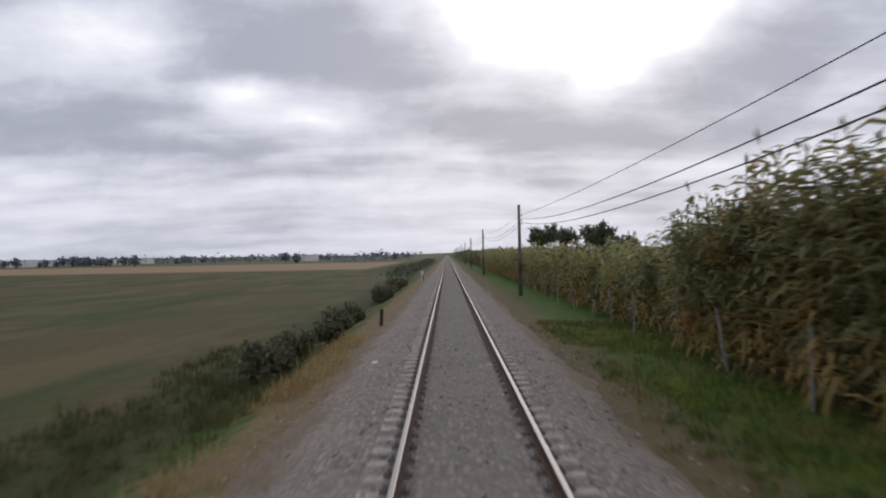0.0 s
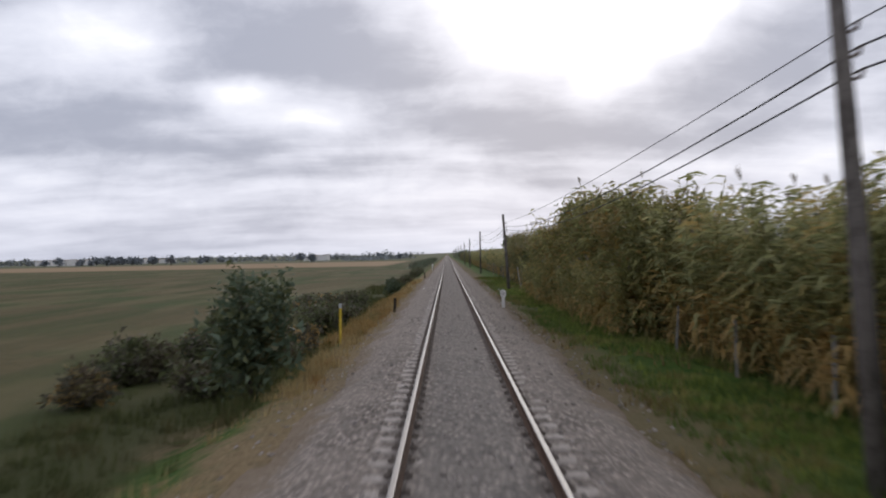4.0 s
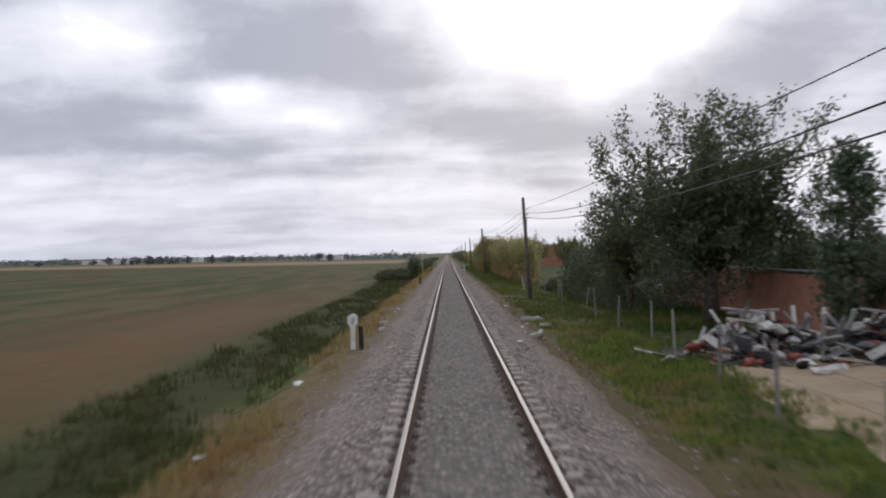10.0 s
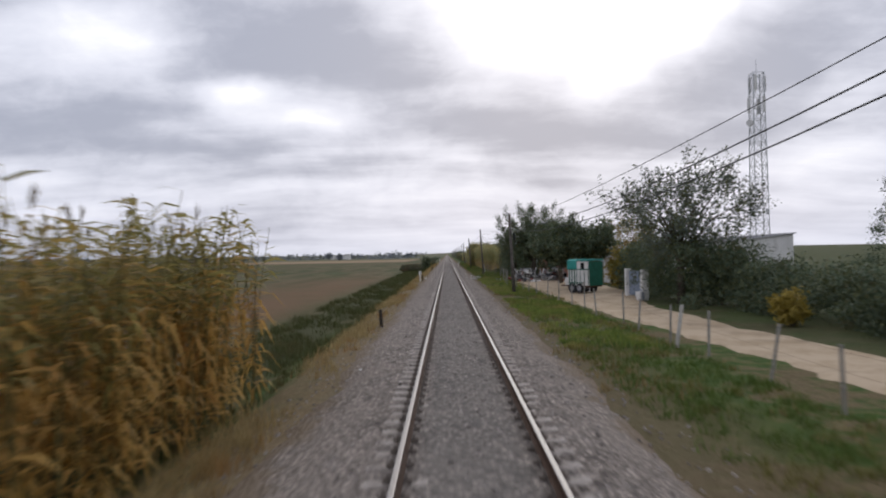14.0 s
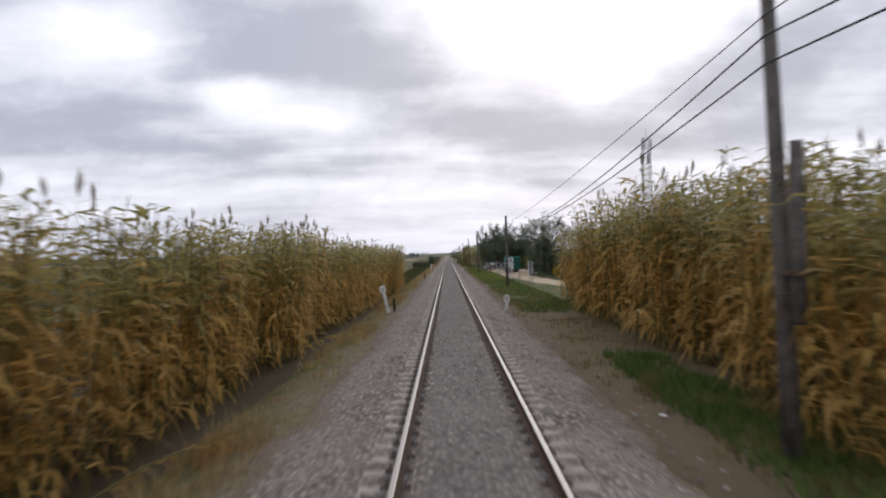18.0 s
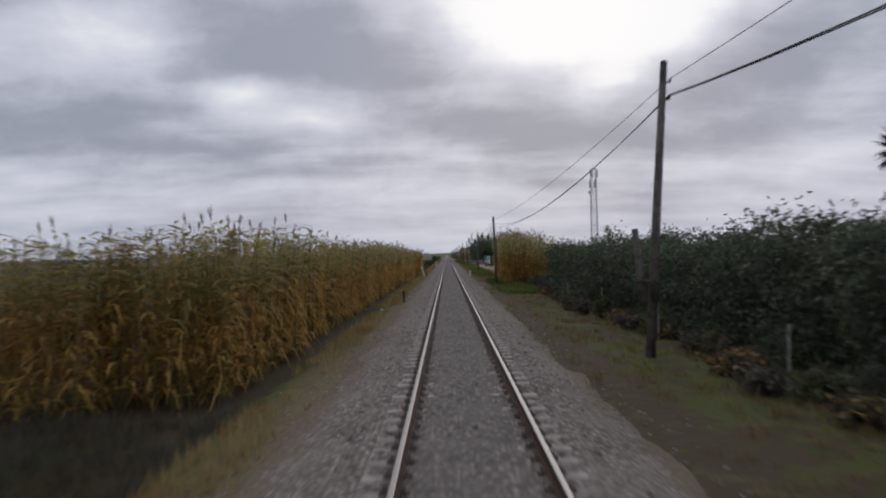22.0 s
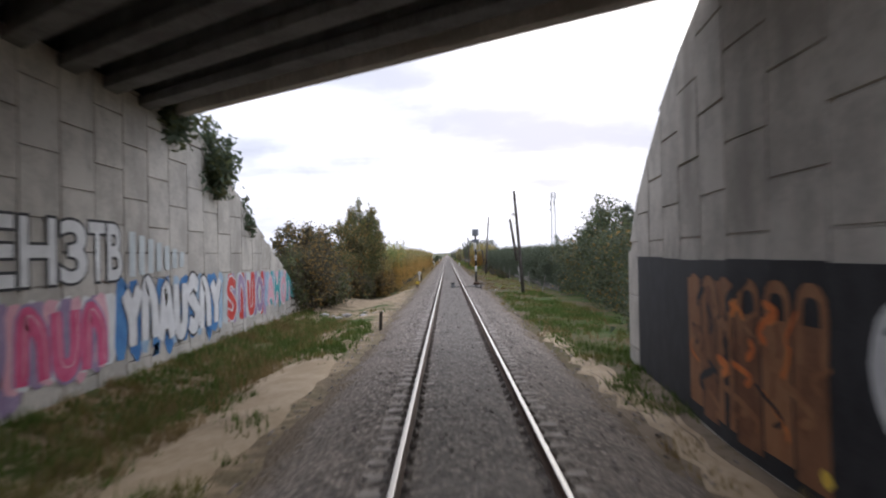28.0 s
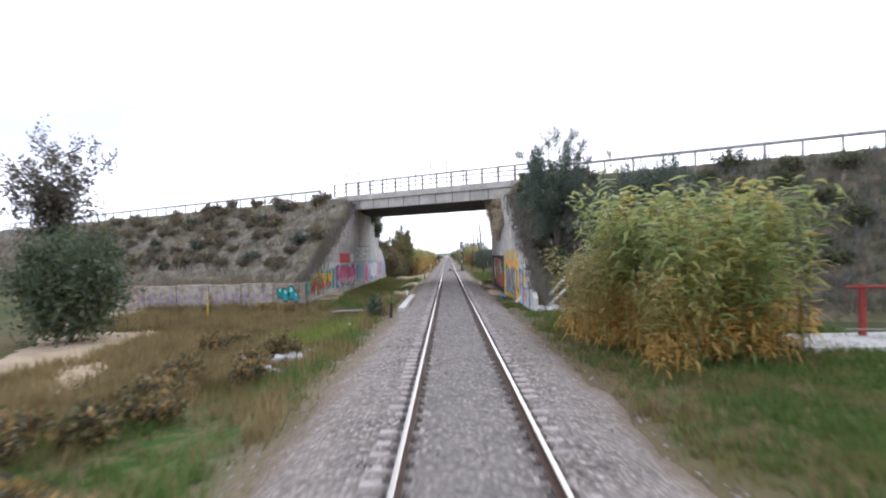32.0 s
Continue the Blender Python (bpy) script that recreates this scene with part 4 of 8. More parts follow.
def tree(x, y, h, rx, base, mats, leaves, size, label, seed, name="tree", ry=None, nclump=90, spread=0.45, trunk=0.2, z=None, category="tree", hollow=0.45, shoot=0.9, core=0.25):
    r = np.random.default_rng(seed)
    z0 = float(ground_z(x, y)) if z is None else z
    t = thing(name, label, category, (x, y, z0), group="trees")
    c = clumps(r, nclump, rx, ry or rx, (h - base) / 2, (h + base) / 2, hollow)
    centre = np.array([0, 0, base + (h - base) * 0.35])
    bm = bmesh.new()
    lean = r.normal(0, 0.15, 2)
    fork = Vector((lean[0], lean[1], base + (h - base) * 0.22))
    tube(bm, [(0, 0, -0.25), fork * 0.5, fork], [trunk * 1.25, trunk, trunk * 0.75], 9)
    V, Q, d = shoot_leaves(r, c, centre, leaves, size, shoot, spread, core)
    for j in range(min(34, nclump)):
        e = Vector(c[j])
        mid = fork.lerp(e, 0.5) + Vector((0, 0, 0.08 * h * r.random()))
        s = fork * r.uniform(0.7, 1.0)
        tube(bm, [s, mid, e], [trunk * (0.42 if j < 12 else 0.2), trunk * (0.22 if j < 12 else 0.12), 0.014], 5 if j < 12 else 4)
        for q in range(2):
            tube(bm, [e, e + Vector(d[j * 4 + q]) * 0.8], [0.012, 0.004], 3, cap=False)
    part("trunk", bm, "bark", t, smooth=True)
    w = np.array([max(1, 5 - 2 * i) for i in range(len(mats))], float)
    quadmesh("crown", V, Q, mats, r.choice(len(mats), leaves, p=w / w.sum()), parent=t)
    return t


def bush(x, y, h, rx, mats, leaves, size, label, seed, ry=None, z=None, name="bush", group="bushes", spread=None):
    r = np.random.default_rng(seed)
    z0 = float(ground_z(x, y)) if z is None else z
    t = thing(name, label, "bush", (x, y, z0), group=group)
    c = clumps(r, 40, rx * 0.92, (ry or rx) * 0.92, h * 0.5, h * 0.46, 0.35)
    c[:, 2] = np.maximum(c[:, 2], 0.08)
    bm = bmesh.new()
    for j in range(9):
        tube(bm, [(0, 0, -0.1), Vector(c[j]) * 0.5, Vector(c[j])], [0.03, 0.02, 0.008], 4)
    part("woody_base", bm, "bark", t)
    V, Q, d = shoot_leaves(r, c, np.array([0, 0, h * 0.3]), leaves, size, 0.12 * (rx + h), spread or 0.2 * (rx + h) / 2, 0.3)
    V[:, 2] = np.maximum(V[:, 2], 0.0)
    w = np.array([max(1, 5 - 2 * i) for i in range(len(mats))], float)
    quadmesh("foliage", V, Q, mats, r.choice(len(mats), leaves, p=w / w.sum()), parent=t)
    return t


def hedge(rows, mats, per_m, size, label, seed, name="hedge"):
    """rows: y0, y1, x_front, depth, height: one long joined mass of foliage."""
    r = np.random.default_rng(seed)
    Vs, k = [], 0
    for y0, y1, xf, dep, ht in rows:
        L = abs(y1 - y0)
        nc = int(L * 5 * max(1, dep / 2))
        yy = r.uniform(y0, y1, nc)
        hh = ht * (0.9 + 0.14 * waves(yy * 0.4, yy * 0.9))
        q = r.random(nc)
        c = np.stack([xf + dep * r.random(nc) ** 1.5 + 0.3 * waves(yy, yy * 0.5), yy, hh * (1 - 0.98 * q ** 1.4)], -1)
        c[:, 2] += ground_z(c[:, 0], c[:, 1])
        V, Q = leaf_cloud(r, c, 0.34, int(L * per_m), size)
        Vs.append(V)
    V = np.concatenate(Vs)
    V[:, 2] = np.maximum(V[:, 2], -0.62)
    Q = np.arange(len(V)).reshape(-1, 3)
    w = np.array([max(1, 5 - 2 * i) for i in range(len(mats))], float)
    return tagged(quadmesh(name, V, Q, mats, r.choice(len(mats), len(Q), p=w / w.sum())), label, "hedge", kind="stuff")


# trees by the yard
tree(9.6, -115, 9.0, 5.9, 0.7, ["leaf_dark", "leaf_mid"], 36000, 0.085, "large thinning broadleaf tree over the yard fence", 11, nclump=150, spread=0.55, trunk=0.26, ry=5.0, hollow=0.3, shoot=1.1, core=0.3)
tree(9.5, -141.6, 5.5, 4.6, 1.5, ["leaf_dark", "leaf_mid"], 32000, 0.105, "broad dark green mulberry with upright shoots in the yard", 12, nclump=120, spread=0.42, trunk=0.24, shoot=1.2, core=0.3, hollow=0.25)
tree(10.4, -130, 5.7, 2.7, 1.4, ["leaf_dark", "leaf_mid"], 12000, 0.105, "round dark green mulberry tree in the yard", 13, nclump=90, spread=0.42, trunk=0.2)
tree(12.4, -159.5, 7.9, 5.0, 1.6, ["leaf_pine", "leaf_mid"], 12000, 0.09, "airy poplar-like tree behind the dirt track", 14, nclump=100, spread=0.5, trunk=0.2, shoot=1.4, core=0.05)
tree(-7.4, -338, 9.0, 2.4, 0.6, ["leaf_mid", "leaf_olive", "leaf_autumn"], 27000, 0.07, "bushy autumn tree beside the line", 15, nclump=90, spread=0.36, trunk=0.14)
tree(-9.0, -354, 4.9, 2.4, 0.8, ["leaf_grey", "leaf_autumn", "leaf_mid"], 10000, 0.095, "brownish autumn tree beside the line", 16, nclump=80, spread=0.36, trunk=0.14)
tree(-9.6, -347, 4.8, 2.2, 0.5, ["leaf_grey", "leaf_autumn"], 8000, 0.095, "brownish autumn tree beside the line", 17, nclump=80, spread=0.36, trunk=0.14)
tree(5.9, -413.0, 7.9, 2.6, 0.9, ["leaf_pine", "leaf_dark"], 26000, 0.055, "dark green pine on the embankment slope", 18, nclump=90, spread=0.36, trunk=0.17, z=float(bank_z(5.9, -413.0)) - 0.2, shoot=0.7, core=0.12)
bush(8.7, -414.6, 5.2, 2.2, ["leaf_pine", "leaf_dark"], 18000, 0.06, "dark evergreen bush on the embankment slope", 24, z=float(bank_z(8.7, -414.6)) - 0.2)
tree(10.9, -416.2, 5.0, 2.6, 0.2, ["leaf_pine", "leaf_dark"], 18000, 0.06, "dark green pine on the embankment slope", 19, nclump=70, spread=0.38, trunk=0.17, z=float(bank_z(10.9, -416.2)) - 0.2)
bush(12.8, -418, 2.8, 2.2, ["leaf_pine", "leaf_dark"], 12000, 0.065, "dark evergreen bush on the embankment slope", 25, z=float(bank_z(12.8, -418)) - 0.2)
tree(-18.8, -419, 10.2, 3.0, 4.0, ["leaf_scrub", "leaf_grey"], 4200, 0.11, "pale thin-leaved tree beside the dirt road", 20, nclump=80, spread=0.45, trunk=0.17)
tree(-7.8, -343, 6.1, 2.1, 0.5, ["leaf_mid", "leaf_autumn"], 11000, 0.085, "brownish autumn tree beside the line", 56, nclump=80, spread=0.34, trunk=0.12)
tree(-7.2, -333.6, 7.7, 1.8, 0.6, ["leaf_mid", "leaf_autumn"], 14000, 0.07, "bushy autumn tree beside the line", 57, nclump=90, spread=0.34, trunk=0.12)
tree(-7.2, -329.5, 6.9, 1.6, 0.6, ["leaf_mid", "leaf_autumn"], 9000, 0.07, "brownish autumn tree beside the line", 26, nclump=80, spread=0.34, trunk=0.12)
tree(9.4, -354, 6.6, 2.2, 0.9, ["leaf_mid", "leaf_dark"], 8000, 0.09, "dark green tree behind the fence", 27, nclump=80, spread=0.36, trunk=0.14)
tree(16, -9, 5.2, 3.0, 1.0, ["leaf_olive", "leaf_dark"], 6000, 0.12, "dark green tree beyond the scrub", 28)
tree(13.5, -14, 5.0, 2.8, 0.8, ["leaf_olive", "leaf_dark"], 6000, 0.12, "dark green tree beyond the scrub", 58)
tree(22, -14, 5.4, 3.2, 0.8, ["leaf_olive", "leaf_dark"], 6000, 0.12, "dark green tree beyond the scrub", 59)
tree(19, -24, 5.4, 3.2, 1.0, ["leaf_olive", "leaf_dark"], 6000, 0.12, "dark green tree beyond the scrub", 29)
bush(-17.2, -421, 6.3, 3.0, ["leaf_dark", "leaf_mid"], 22000, 0.09, "dense dark green bush beside the dirt road", 21)
bush(-4.9, -40.2, 3.6, 1.25, ["leaf_dark", "leaf_mid"], 3500, 0.09, "dense dark green bush at the bank's edge", 22)
bush(-4.7, 1.5, 1.7, 0.9, ["leaf_dark", "leaf_mid"], 2000, 0.08, "small dark green bush at the bank's edge", 23)
# scrub on the field bank
for j in range(84):
    yy = -9 - 31 * pr.random() if j < 70 else pr.uniform(20, 95)
    xx = -5.3 - 5.2 * pr.random() if j < 70 else -5.0 - pr.random()
    bush(xx, yy, pr.uniform(0.9, 1.6), pr.uniform(0.8, 1.5), ["leaf_mid", "leaf_grey", "leaf_scrub"] if j % 4 else ["leaf_grey", "leaf_autumn"], 1300, 0.08, "low scrubby bramble on the field bank", 100 + j)
# low scrub beyond the fence
for j in range(34):
    if j < 20:
        xx, yy = pr.uniform(7.2, 13.5), pr.uniform(-98, -72)
    else:
        xx, yy = pr.uniform(7.5, 15), pr.uniform(-261, -249)
    bush(xx, yy, pr.uniform(0.35, 0.8) if j < 20 else pr.uniform(0.5, 1.2), pr.uniform(0.7, 1.4), [["leaf_mid", "leaf_dark"], ["leaf_grey", "leaf_mid"], ["leaf_dark", "leaf_autumn"]][j % 3], 1500, 0.07, "low dark scrub in the rough grass", 900 + j)
hedge([(-250, -205, 17, 4, 2.4)], ["leaf_grey", "leaf_mid"], 220, 0.13, "dark scrub line beyond the cane", 43)
hedge([(-75, 15, 25, 5, 2.7)], ["leaf_scrub", "leaf_grey"], 160, 0.15, "brown scrub line beyond the outbuildings", 42)
bush(-6.9, -309.5, 1.3, 1.1, ["leaf_autumn", "leaf_olive"], 1800, 0.07, "rust-brown weeds in a gap of the cane", 870)
# undergrowth before the orchard wall
for j in range(26):
    bush(pr.uniform(5.7, 7.0), -262 - 2.1 * j + pr.uniform(-1, 1), pr.uniform(0.35, 0.95), pr.uniform(0.6, 1.2), [["leaf_grey", "leaf_scrub"], ["leaf_mid", "leaf_grey"], ["leaf_grey", "leaf_autumn"]][j % 3], 900, 0.07, "low brown undergrowth before the orchard wall", 300 + j)
for j, (x, y, ht, rx) in enumerate(((-6.1, -328.6, 2.6, 1.1), (-6.3, -330.6, 3.0, 1.2), (-6.0, -332.6, 2.4, 1.1), (-6.6, -334.8, 2.8, 1.3), (-6.9, -325.4, 2.2, 1.0))):
    bush(x, y, ht, rx, ["leaf_autumn", "leaf_grey"], 4200, 0.075, "rust-brown autumn shrub at the ballast edge", 340 + j)
# shrubs along the bare earth
for j in range(20):
    bush(pr.uniform(-9.2, -7.2), -328 - 1.75 * j, pr.uniform(2.4, 4.0), pr.uniform(1.5, 2.2), [["leaf_grey", "leaf_autumn"], ["leaf_mid", "leaf_grey"], ["leaf_mid", "leaf_autumn"]][j % 3], 5000, 0.075, "tangled autumn shrub beside the bare earth", 140 + j)
hedge([(-345, -305, 8.4, 3.2, 3.4), (-305, -276, 7.9, 3.4, 3.6), (-276, -261, 7.3, 3.6, 3.5)], ["leaf_hedge"], 2000, 0.09, "long dark green orchard hedge behind a low wall", 31)
hedge([(-345, -262, 9.0, 2.6, 3.0)], ["leaf_hedge", "leaf_mid"], 260, 0.22, "inner growth of the orchard hedge", 41)
hedge([(-376, -345, 7.6, 3.0, 3.9)], ["leaf_hedge", "leaf_mid", "leaf_autumn"], 1000, 0.10, "overgrown dark green hedge near the bridge", 32)
tree(7.9, -109.5, 6.0, 2.7, 0.8, ["leaf_dark", "leaf_mid", "leaf_autumn"], 9000, 0.07, "thin young tree at the yard fence", 61, nclump=70, spread=0.4, trunk=0.1)
hedge([(-110, -103, 7.6, 4.0, 3.7), (-103, -96, 7.4, 4.0, 3.2), (-96, -90.5, 8.2, 3.6, 2.8), (-126, -103, 12.9, 2.6, 3.5), (-180, -163, 13.6, 3.0, 2.2), (-163, -151, 11.6, 4.0, 3.6), (-151, -144, 13.0, 3.0, 3.2)], ["leaf_dark", "leaf_mid"], 1300, 0.10, "dark green hedge behind the yard fence", 33)
tree(11.0, -97.5, 4.3, 2.0, 1.2, ["leaf_dark", "leaf_grey"], 3600, 0.08, "airy twiggy tree over the yard hedge", 62, nclump=70, spread=0.45, trunk=0.1, shoot=1.1, core=0.05)
tree(15.6, -136, 6.0, 3.0, 1.4, ["leaf_olive", "leaf_autumn"], 4200, 0.1, "airy yellowing tree behind the yard", 63, nclump=80, spread=0.5, trunk=0.14, shoot=1.2, core=0.05)
hedge([(9.5, 14.5, 9.0, 8.0, 1.75)], ["leaf_scrub", "grass_dry", "leaf_grey"], 1500, 0.1, "grey-brown thicket of dead weeds before the red building", 45, "scrub")
hedge([(-16, -7.5, 6.9, 3.0, 3.8), (-34, -16, 6.9, 3.0, 4.4)], ["leaf_shade", "leaf_olive"], 320, 0.2, "deep olive scrub behind the verge", 40, "tall_scrub")
hedge([(-13, -7, 5.5, 3.6, 4.3), (-18, -13, 5.5, 3.6, 4.8), (-34, -18, 5.5, 3.6, 5.0)], ["leaf_shade", "leaf_olive", "leaf_autumn"], 1900, 0.11, "olive undergrowth below tall drooping cane", 39, "tall_scrub")
cane_patch("cane_thicket", [(-12, -6.5, 5.8, 3.6, 4.2), (-17, -12, 5.7, 3.8, 4.9), (-23, -17, 5.6, 4.0, 5.4), (-34, -23, 5.7, 3.6, 5.4)], 2.3, CANE_BUSHY, OLIVE, "tall drooping olive-green cane behind the verge", 10)
cane_patch("cane_thicket", [(-34, -6, 4.9, 1.4, 2.5)], 4.2, CANE_BUSHY, OLIVE, "low hanging yellow-green cane over the grass", 11)
hedge([(-64, -34, 7.6, 2.0, 3.0)], ["leaf_olive", "leaf_mid"], 900, 0.10, "olive scrub growing through the cane", 38, "scrub")
hedge([(3.5, 9, 6.5, 1.2, 3.5), (9, 22, 6.9, 2.4, 3.7)], ["leaf_mid", "leaf_olive"], 2000, 0.11, "dark olive scrub filling the cane", 44, "scrub")
hedge([(20, 60, 7.2, 2.5, 3.0), (60, 200, 7.2, 3.0, 3.2), (200, 330, 7.0, 4.0, 3.4)], ["leaf_mid", "leaf_shade", "leaf_autumn"], 200, 0.22, "distant green hedge along the line", 34)
hedge([(95, 330, -8.5, 3.0, 1.8)], ["leaf_dark", "leaf_grey"], 60, 0.16, "distant scrub along the line", 35)


# ---- things beside the line ----
def marker_post(x, y, lean, label, turn=0.0, ht=0.95):
    """White concrete post with a wider chamfered head and illegible dark figures."""
    z0 = float(ground_z(x, y)) + 0.12
    t = thing("distance_post", label, "marker post", (x, y, z0), turn, group="distance posts")
    t.matrix_basis = pose(x, y, z0, 0, lean, turn)
    bm = boxed((-0.075, -0.06, -0.3), (0.075, 0.06, ht - 0.30), 0.012)
    part("stem", bm, "white_paint", t)
    out = [(-0.075, ht - 0.36), (0.075, ht - 0.36), (0.145, ht - 0.27), (0.145, ht - 0.06), (0.10, ht - 0.01), (0, ht + 0.03), (-0.10, ht - 0.01), (-0.145, ht - 0.06), (-0.145, ht - 0.27)]
    part("head", prism(bmesh.new(), out, lambda u, v, w: (u, w, v), -0.08, 0.08), "white_paint", t)
    bm = bmesh.new()
    for u, v, a, b in ((-0.05, ht - 0.13, 0.10, 0.018), (0.03, ht - 0.19, 0.02, 0.06), (-0.05, ht - 0.21, 0.08, 0.018), (-0.03, ht - 0.29, 0.02, 0.05), (-0.03, ht - 0.26, 0.07, 0.016)):
        box(bm, (u, -0.086, v), (u + a, -0.082, v + b))
    part("figures", bm, "black_paint", t, "worn dark figures")
    return t


marker_post(2.55, -20.0, 0, "white concrete distance post beside the ballast")
marker_post(-3.2, -120.2, 0, "white concrete distance post beside a dark stake")
marker_post(-3.25, -220.2, -14, "white concrete distance post leaning towards the cane", ht=1.25)
marker_post(2.65, -220.2, 2, "short white concrete distance post at the ballast edge", ht=0.75)
marker_post(-3.25, -319.7, 1, "white concrete distance post beside a dark stake")
marker_post(-3.0, 79.7, 0, "white concrete distance post beside a dark stake")
for y in (79.7, 29.6, -20.4, -70.4, -120.2, -170.2, -220.3, -270.4, -319.7, -370.2, -420.5):
    x = -3.06 if y == -319.7 else -2.9 + 0.06 * math.sin(y)
    t = thing("stake", "short dark tarred wooden stake in the ballast edge", "stake", (x, y, float(ground_z(x, y)) + 0.05), group="stakes")
    t.matrix_basis = pose(x, y, float(ground_z(x, y)) + 0.05, 0, 3 * math.sin(y * 3), 20 * math.sin(y))
    part("post", boxed((-0.06, -0.06, -0.2), (0.06, 0.06, 0.66), 0.015), "dark_wood", t)
for x, y, ht in ((-3.15, -401.5, 0.26), (-4.7, -421, 0.28)):
    t = thing("concrete_stub", "short white concrete stub in the grass", "marker post", (x, y, float(ground_z(x, y)) + 0.05))
    part("stub", boxed((-0.07, -0.07, -0.2), (0.07, 0.07, ht), 0.02), "white_paint", t)
t = thing("marker_pole", "yellow marker pole with a grey cap on the bank", "marker pole", (-3.95, -32.5, float(ground_z(-3.95, -32.5))))
part("pole", tubed([(0, 0, -0.2), (0.01, 0, 0.7), (0.02, 0, 1.25)], 0.045, 10), "yellow_paint", t)
part("cap", tubed([(0.02, 0, 1.254), (0.02, 0, 1.40)], 0.055, 10), "galvanised", t)
t = thing("marker_pole", "yellow marker pole beside the dirt road", "marker pole", (-14.3, -411, -1.25))
part("pole", tubed([(0, 0, -0.2), (0.01, 0, 0.7), (0.02, 0, 1.55)], 0.045, 10), "yellow_paint", t)
part("cap", tubed([(0.02, 0, 1.554), (0.02, 0, 1.70)], 0.055, 10), "galvanised", t)

# wire fence with concrete posts
def fence(y0, y1, x, gap, ht, label, seed):
    """x: one place, or rows of y and x."""
    line = [(y0, x), (y1, x)] if isinstance(x, float) else x
    fx = lambda y: float(np.interp(-y, [-q[0] for q in line], [q[1] for q in line]))
    r = np.random.default_rng(seed)
    t = thing("wire_fence", label, "fence")
    k = int(abs(y1 - y0) / gap)
    for i in range(k + 1):
        y = y0 - gap * i
        xx = fx(y) + 0.12 * r.normal()
        lean = r.normal(0, 2.0) if r.random() > 0.12 else r.choice([-9, 10])
        m = pose(xx, y, float(ground_z(xx, y)), r.normal(0, 1.5), lean, 0)
        part("post", boxed((-0.028, -0.028, -0.25), (0.028, 0.028, ht * r.uniform(0.85, 1.05)), 0.006, m), "fence_post", t)
    for zz in (0.35, 0.75, 1.1):
        cu = bpy.data.curves.new("strand", "CURVE")
        cu.dimensions, cu.bevel_depth, cu.bevel_resolution = "3D", 0.002, 0
        sp = cu.splines.new("POLY")
        sp.points.add(k)
        for i, q in enumerate(sp.points):
            yy = y0 - gap * i
            q.co = (fx(yy), yy, float(ground_z(fx(yy), yy)) + zz, 1)
        cu.materials.append(MATS["rust"])
        o = new("strand", cu)
        o.parent = t
    return t


fence(62, 4, 6.15, 4.1, 1.5, "old wire fence on slim concrete posts in the grass", 1)
fence(-37, -122, 6.15, 4.1, 1.35, "old wire fence on slim concrete posts in the grass", 4)
fence(-124, -198, [(-122, 5.6), (-131, 5.0), (-140, 5.15), (-150, 5.6), (-160, 6.2), (-172, 6.6), (-230, 6.6)], 3.3, 1.35, "old wire fence on slim concrete posts by the dirt track", 2)
fence(-264, -345, 6.6, 9.0, 1.3, "old wire fence on slim concrete posts before the hedge", 3)

# ---- signal ----
sig = thing("railway_signal", "signal on a black and white banded post seen from behind", "railway signal", (2.0, -340.2, -0.2))
part("footing", boxed((-0.25, -0.2, 0.10), (0.25, 0.2, 0.28), 0.03), "rust", sig, "low rusty steel footing")
part("plinth", boxed((-0.16, -0.14, -0.4), (0.16, 0.14, 0.098), 0.02), "concrete_dark", sig)
part("base_flange", boxed((-0.14, -0.14, 0.30), (0.14, 0.14, 0.36), 0.01), "rust", sig)
for a, b, c in ((0.36, 1.14, "black_paint"), (1.14, 1.58, "white_paint"), (1.58, 2.02, "black_paint"), (2.02, 2.45, "white_paint"), (2.45, 2.88, "black_paint"), (2.88, 3.40, "white_paint"), (3.40, 3.95, "black_paint")):
    part("pole_band", tubed([(0, 0, a), (0, 0, (a + b) / 2), (0, 0, b)], 0.075, 12), c, sig, "white painted band" if c[0] == "w" else "black painted band", True)
hd = part("signal_head", boxed((-0.27, -0.06, 3.93), (0.27, 0.03, 4.50), 0.05), "galvanised", sig, "rounded grey steel backboard")
part("lamp_housing", boxed((-0.19, -0.13, 3.99), (0.19, -0.062, 4.43), 0.04), "signal_grey", hd)
part("hood", tubed([(0, 0.032, 4.22), (0, 0.25, 4.22)], 0.10, 12), "black_paint", hd)
part("junction_box", boxed((-0.24, -0.12, 3.46), (0.26, 0.10, 3.68), 0.015), "signal_grey", sig, "grey steel junction box")
part("guard_rail", tubed([(-0.07, 0.06, 3.60), (-0.18, 1.36, 3.66), (-0.18, 1.43, 3.66), (-0.10, 1.45, 3.66), (0.30, 1.45, 3.66), (0.37, 1.40, 3.66), (0.36, 1.30, 3.66), (0.10, 0.06, 3.60)], 0.021, 8), "galvanised", sig, "grey tubular guard rail")
plat = part("service_step", boxed((-0.04, 0.075, 2.78), (0.36, 1.30, 2.81), 0.006), "galvanised", sig, "narrow grey steel service step")
part("step_edge", boxed((-0.065, 0.09, 2.76), (-0.043, 1.32, 2.83), 0.003), "galvanised", plat)
part("step_edge", boxed((0.363, 0.09, 2.76), (0.385, 1.32, 2.83), 0.003), "galvanised", plat)
part("step_brace", tubed([(0.0, 0.07, 2.45), (0.15, 0.75, 2.77)], 0.016, 6), "galvanised", plat)
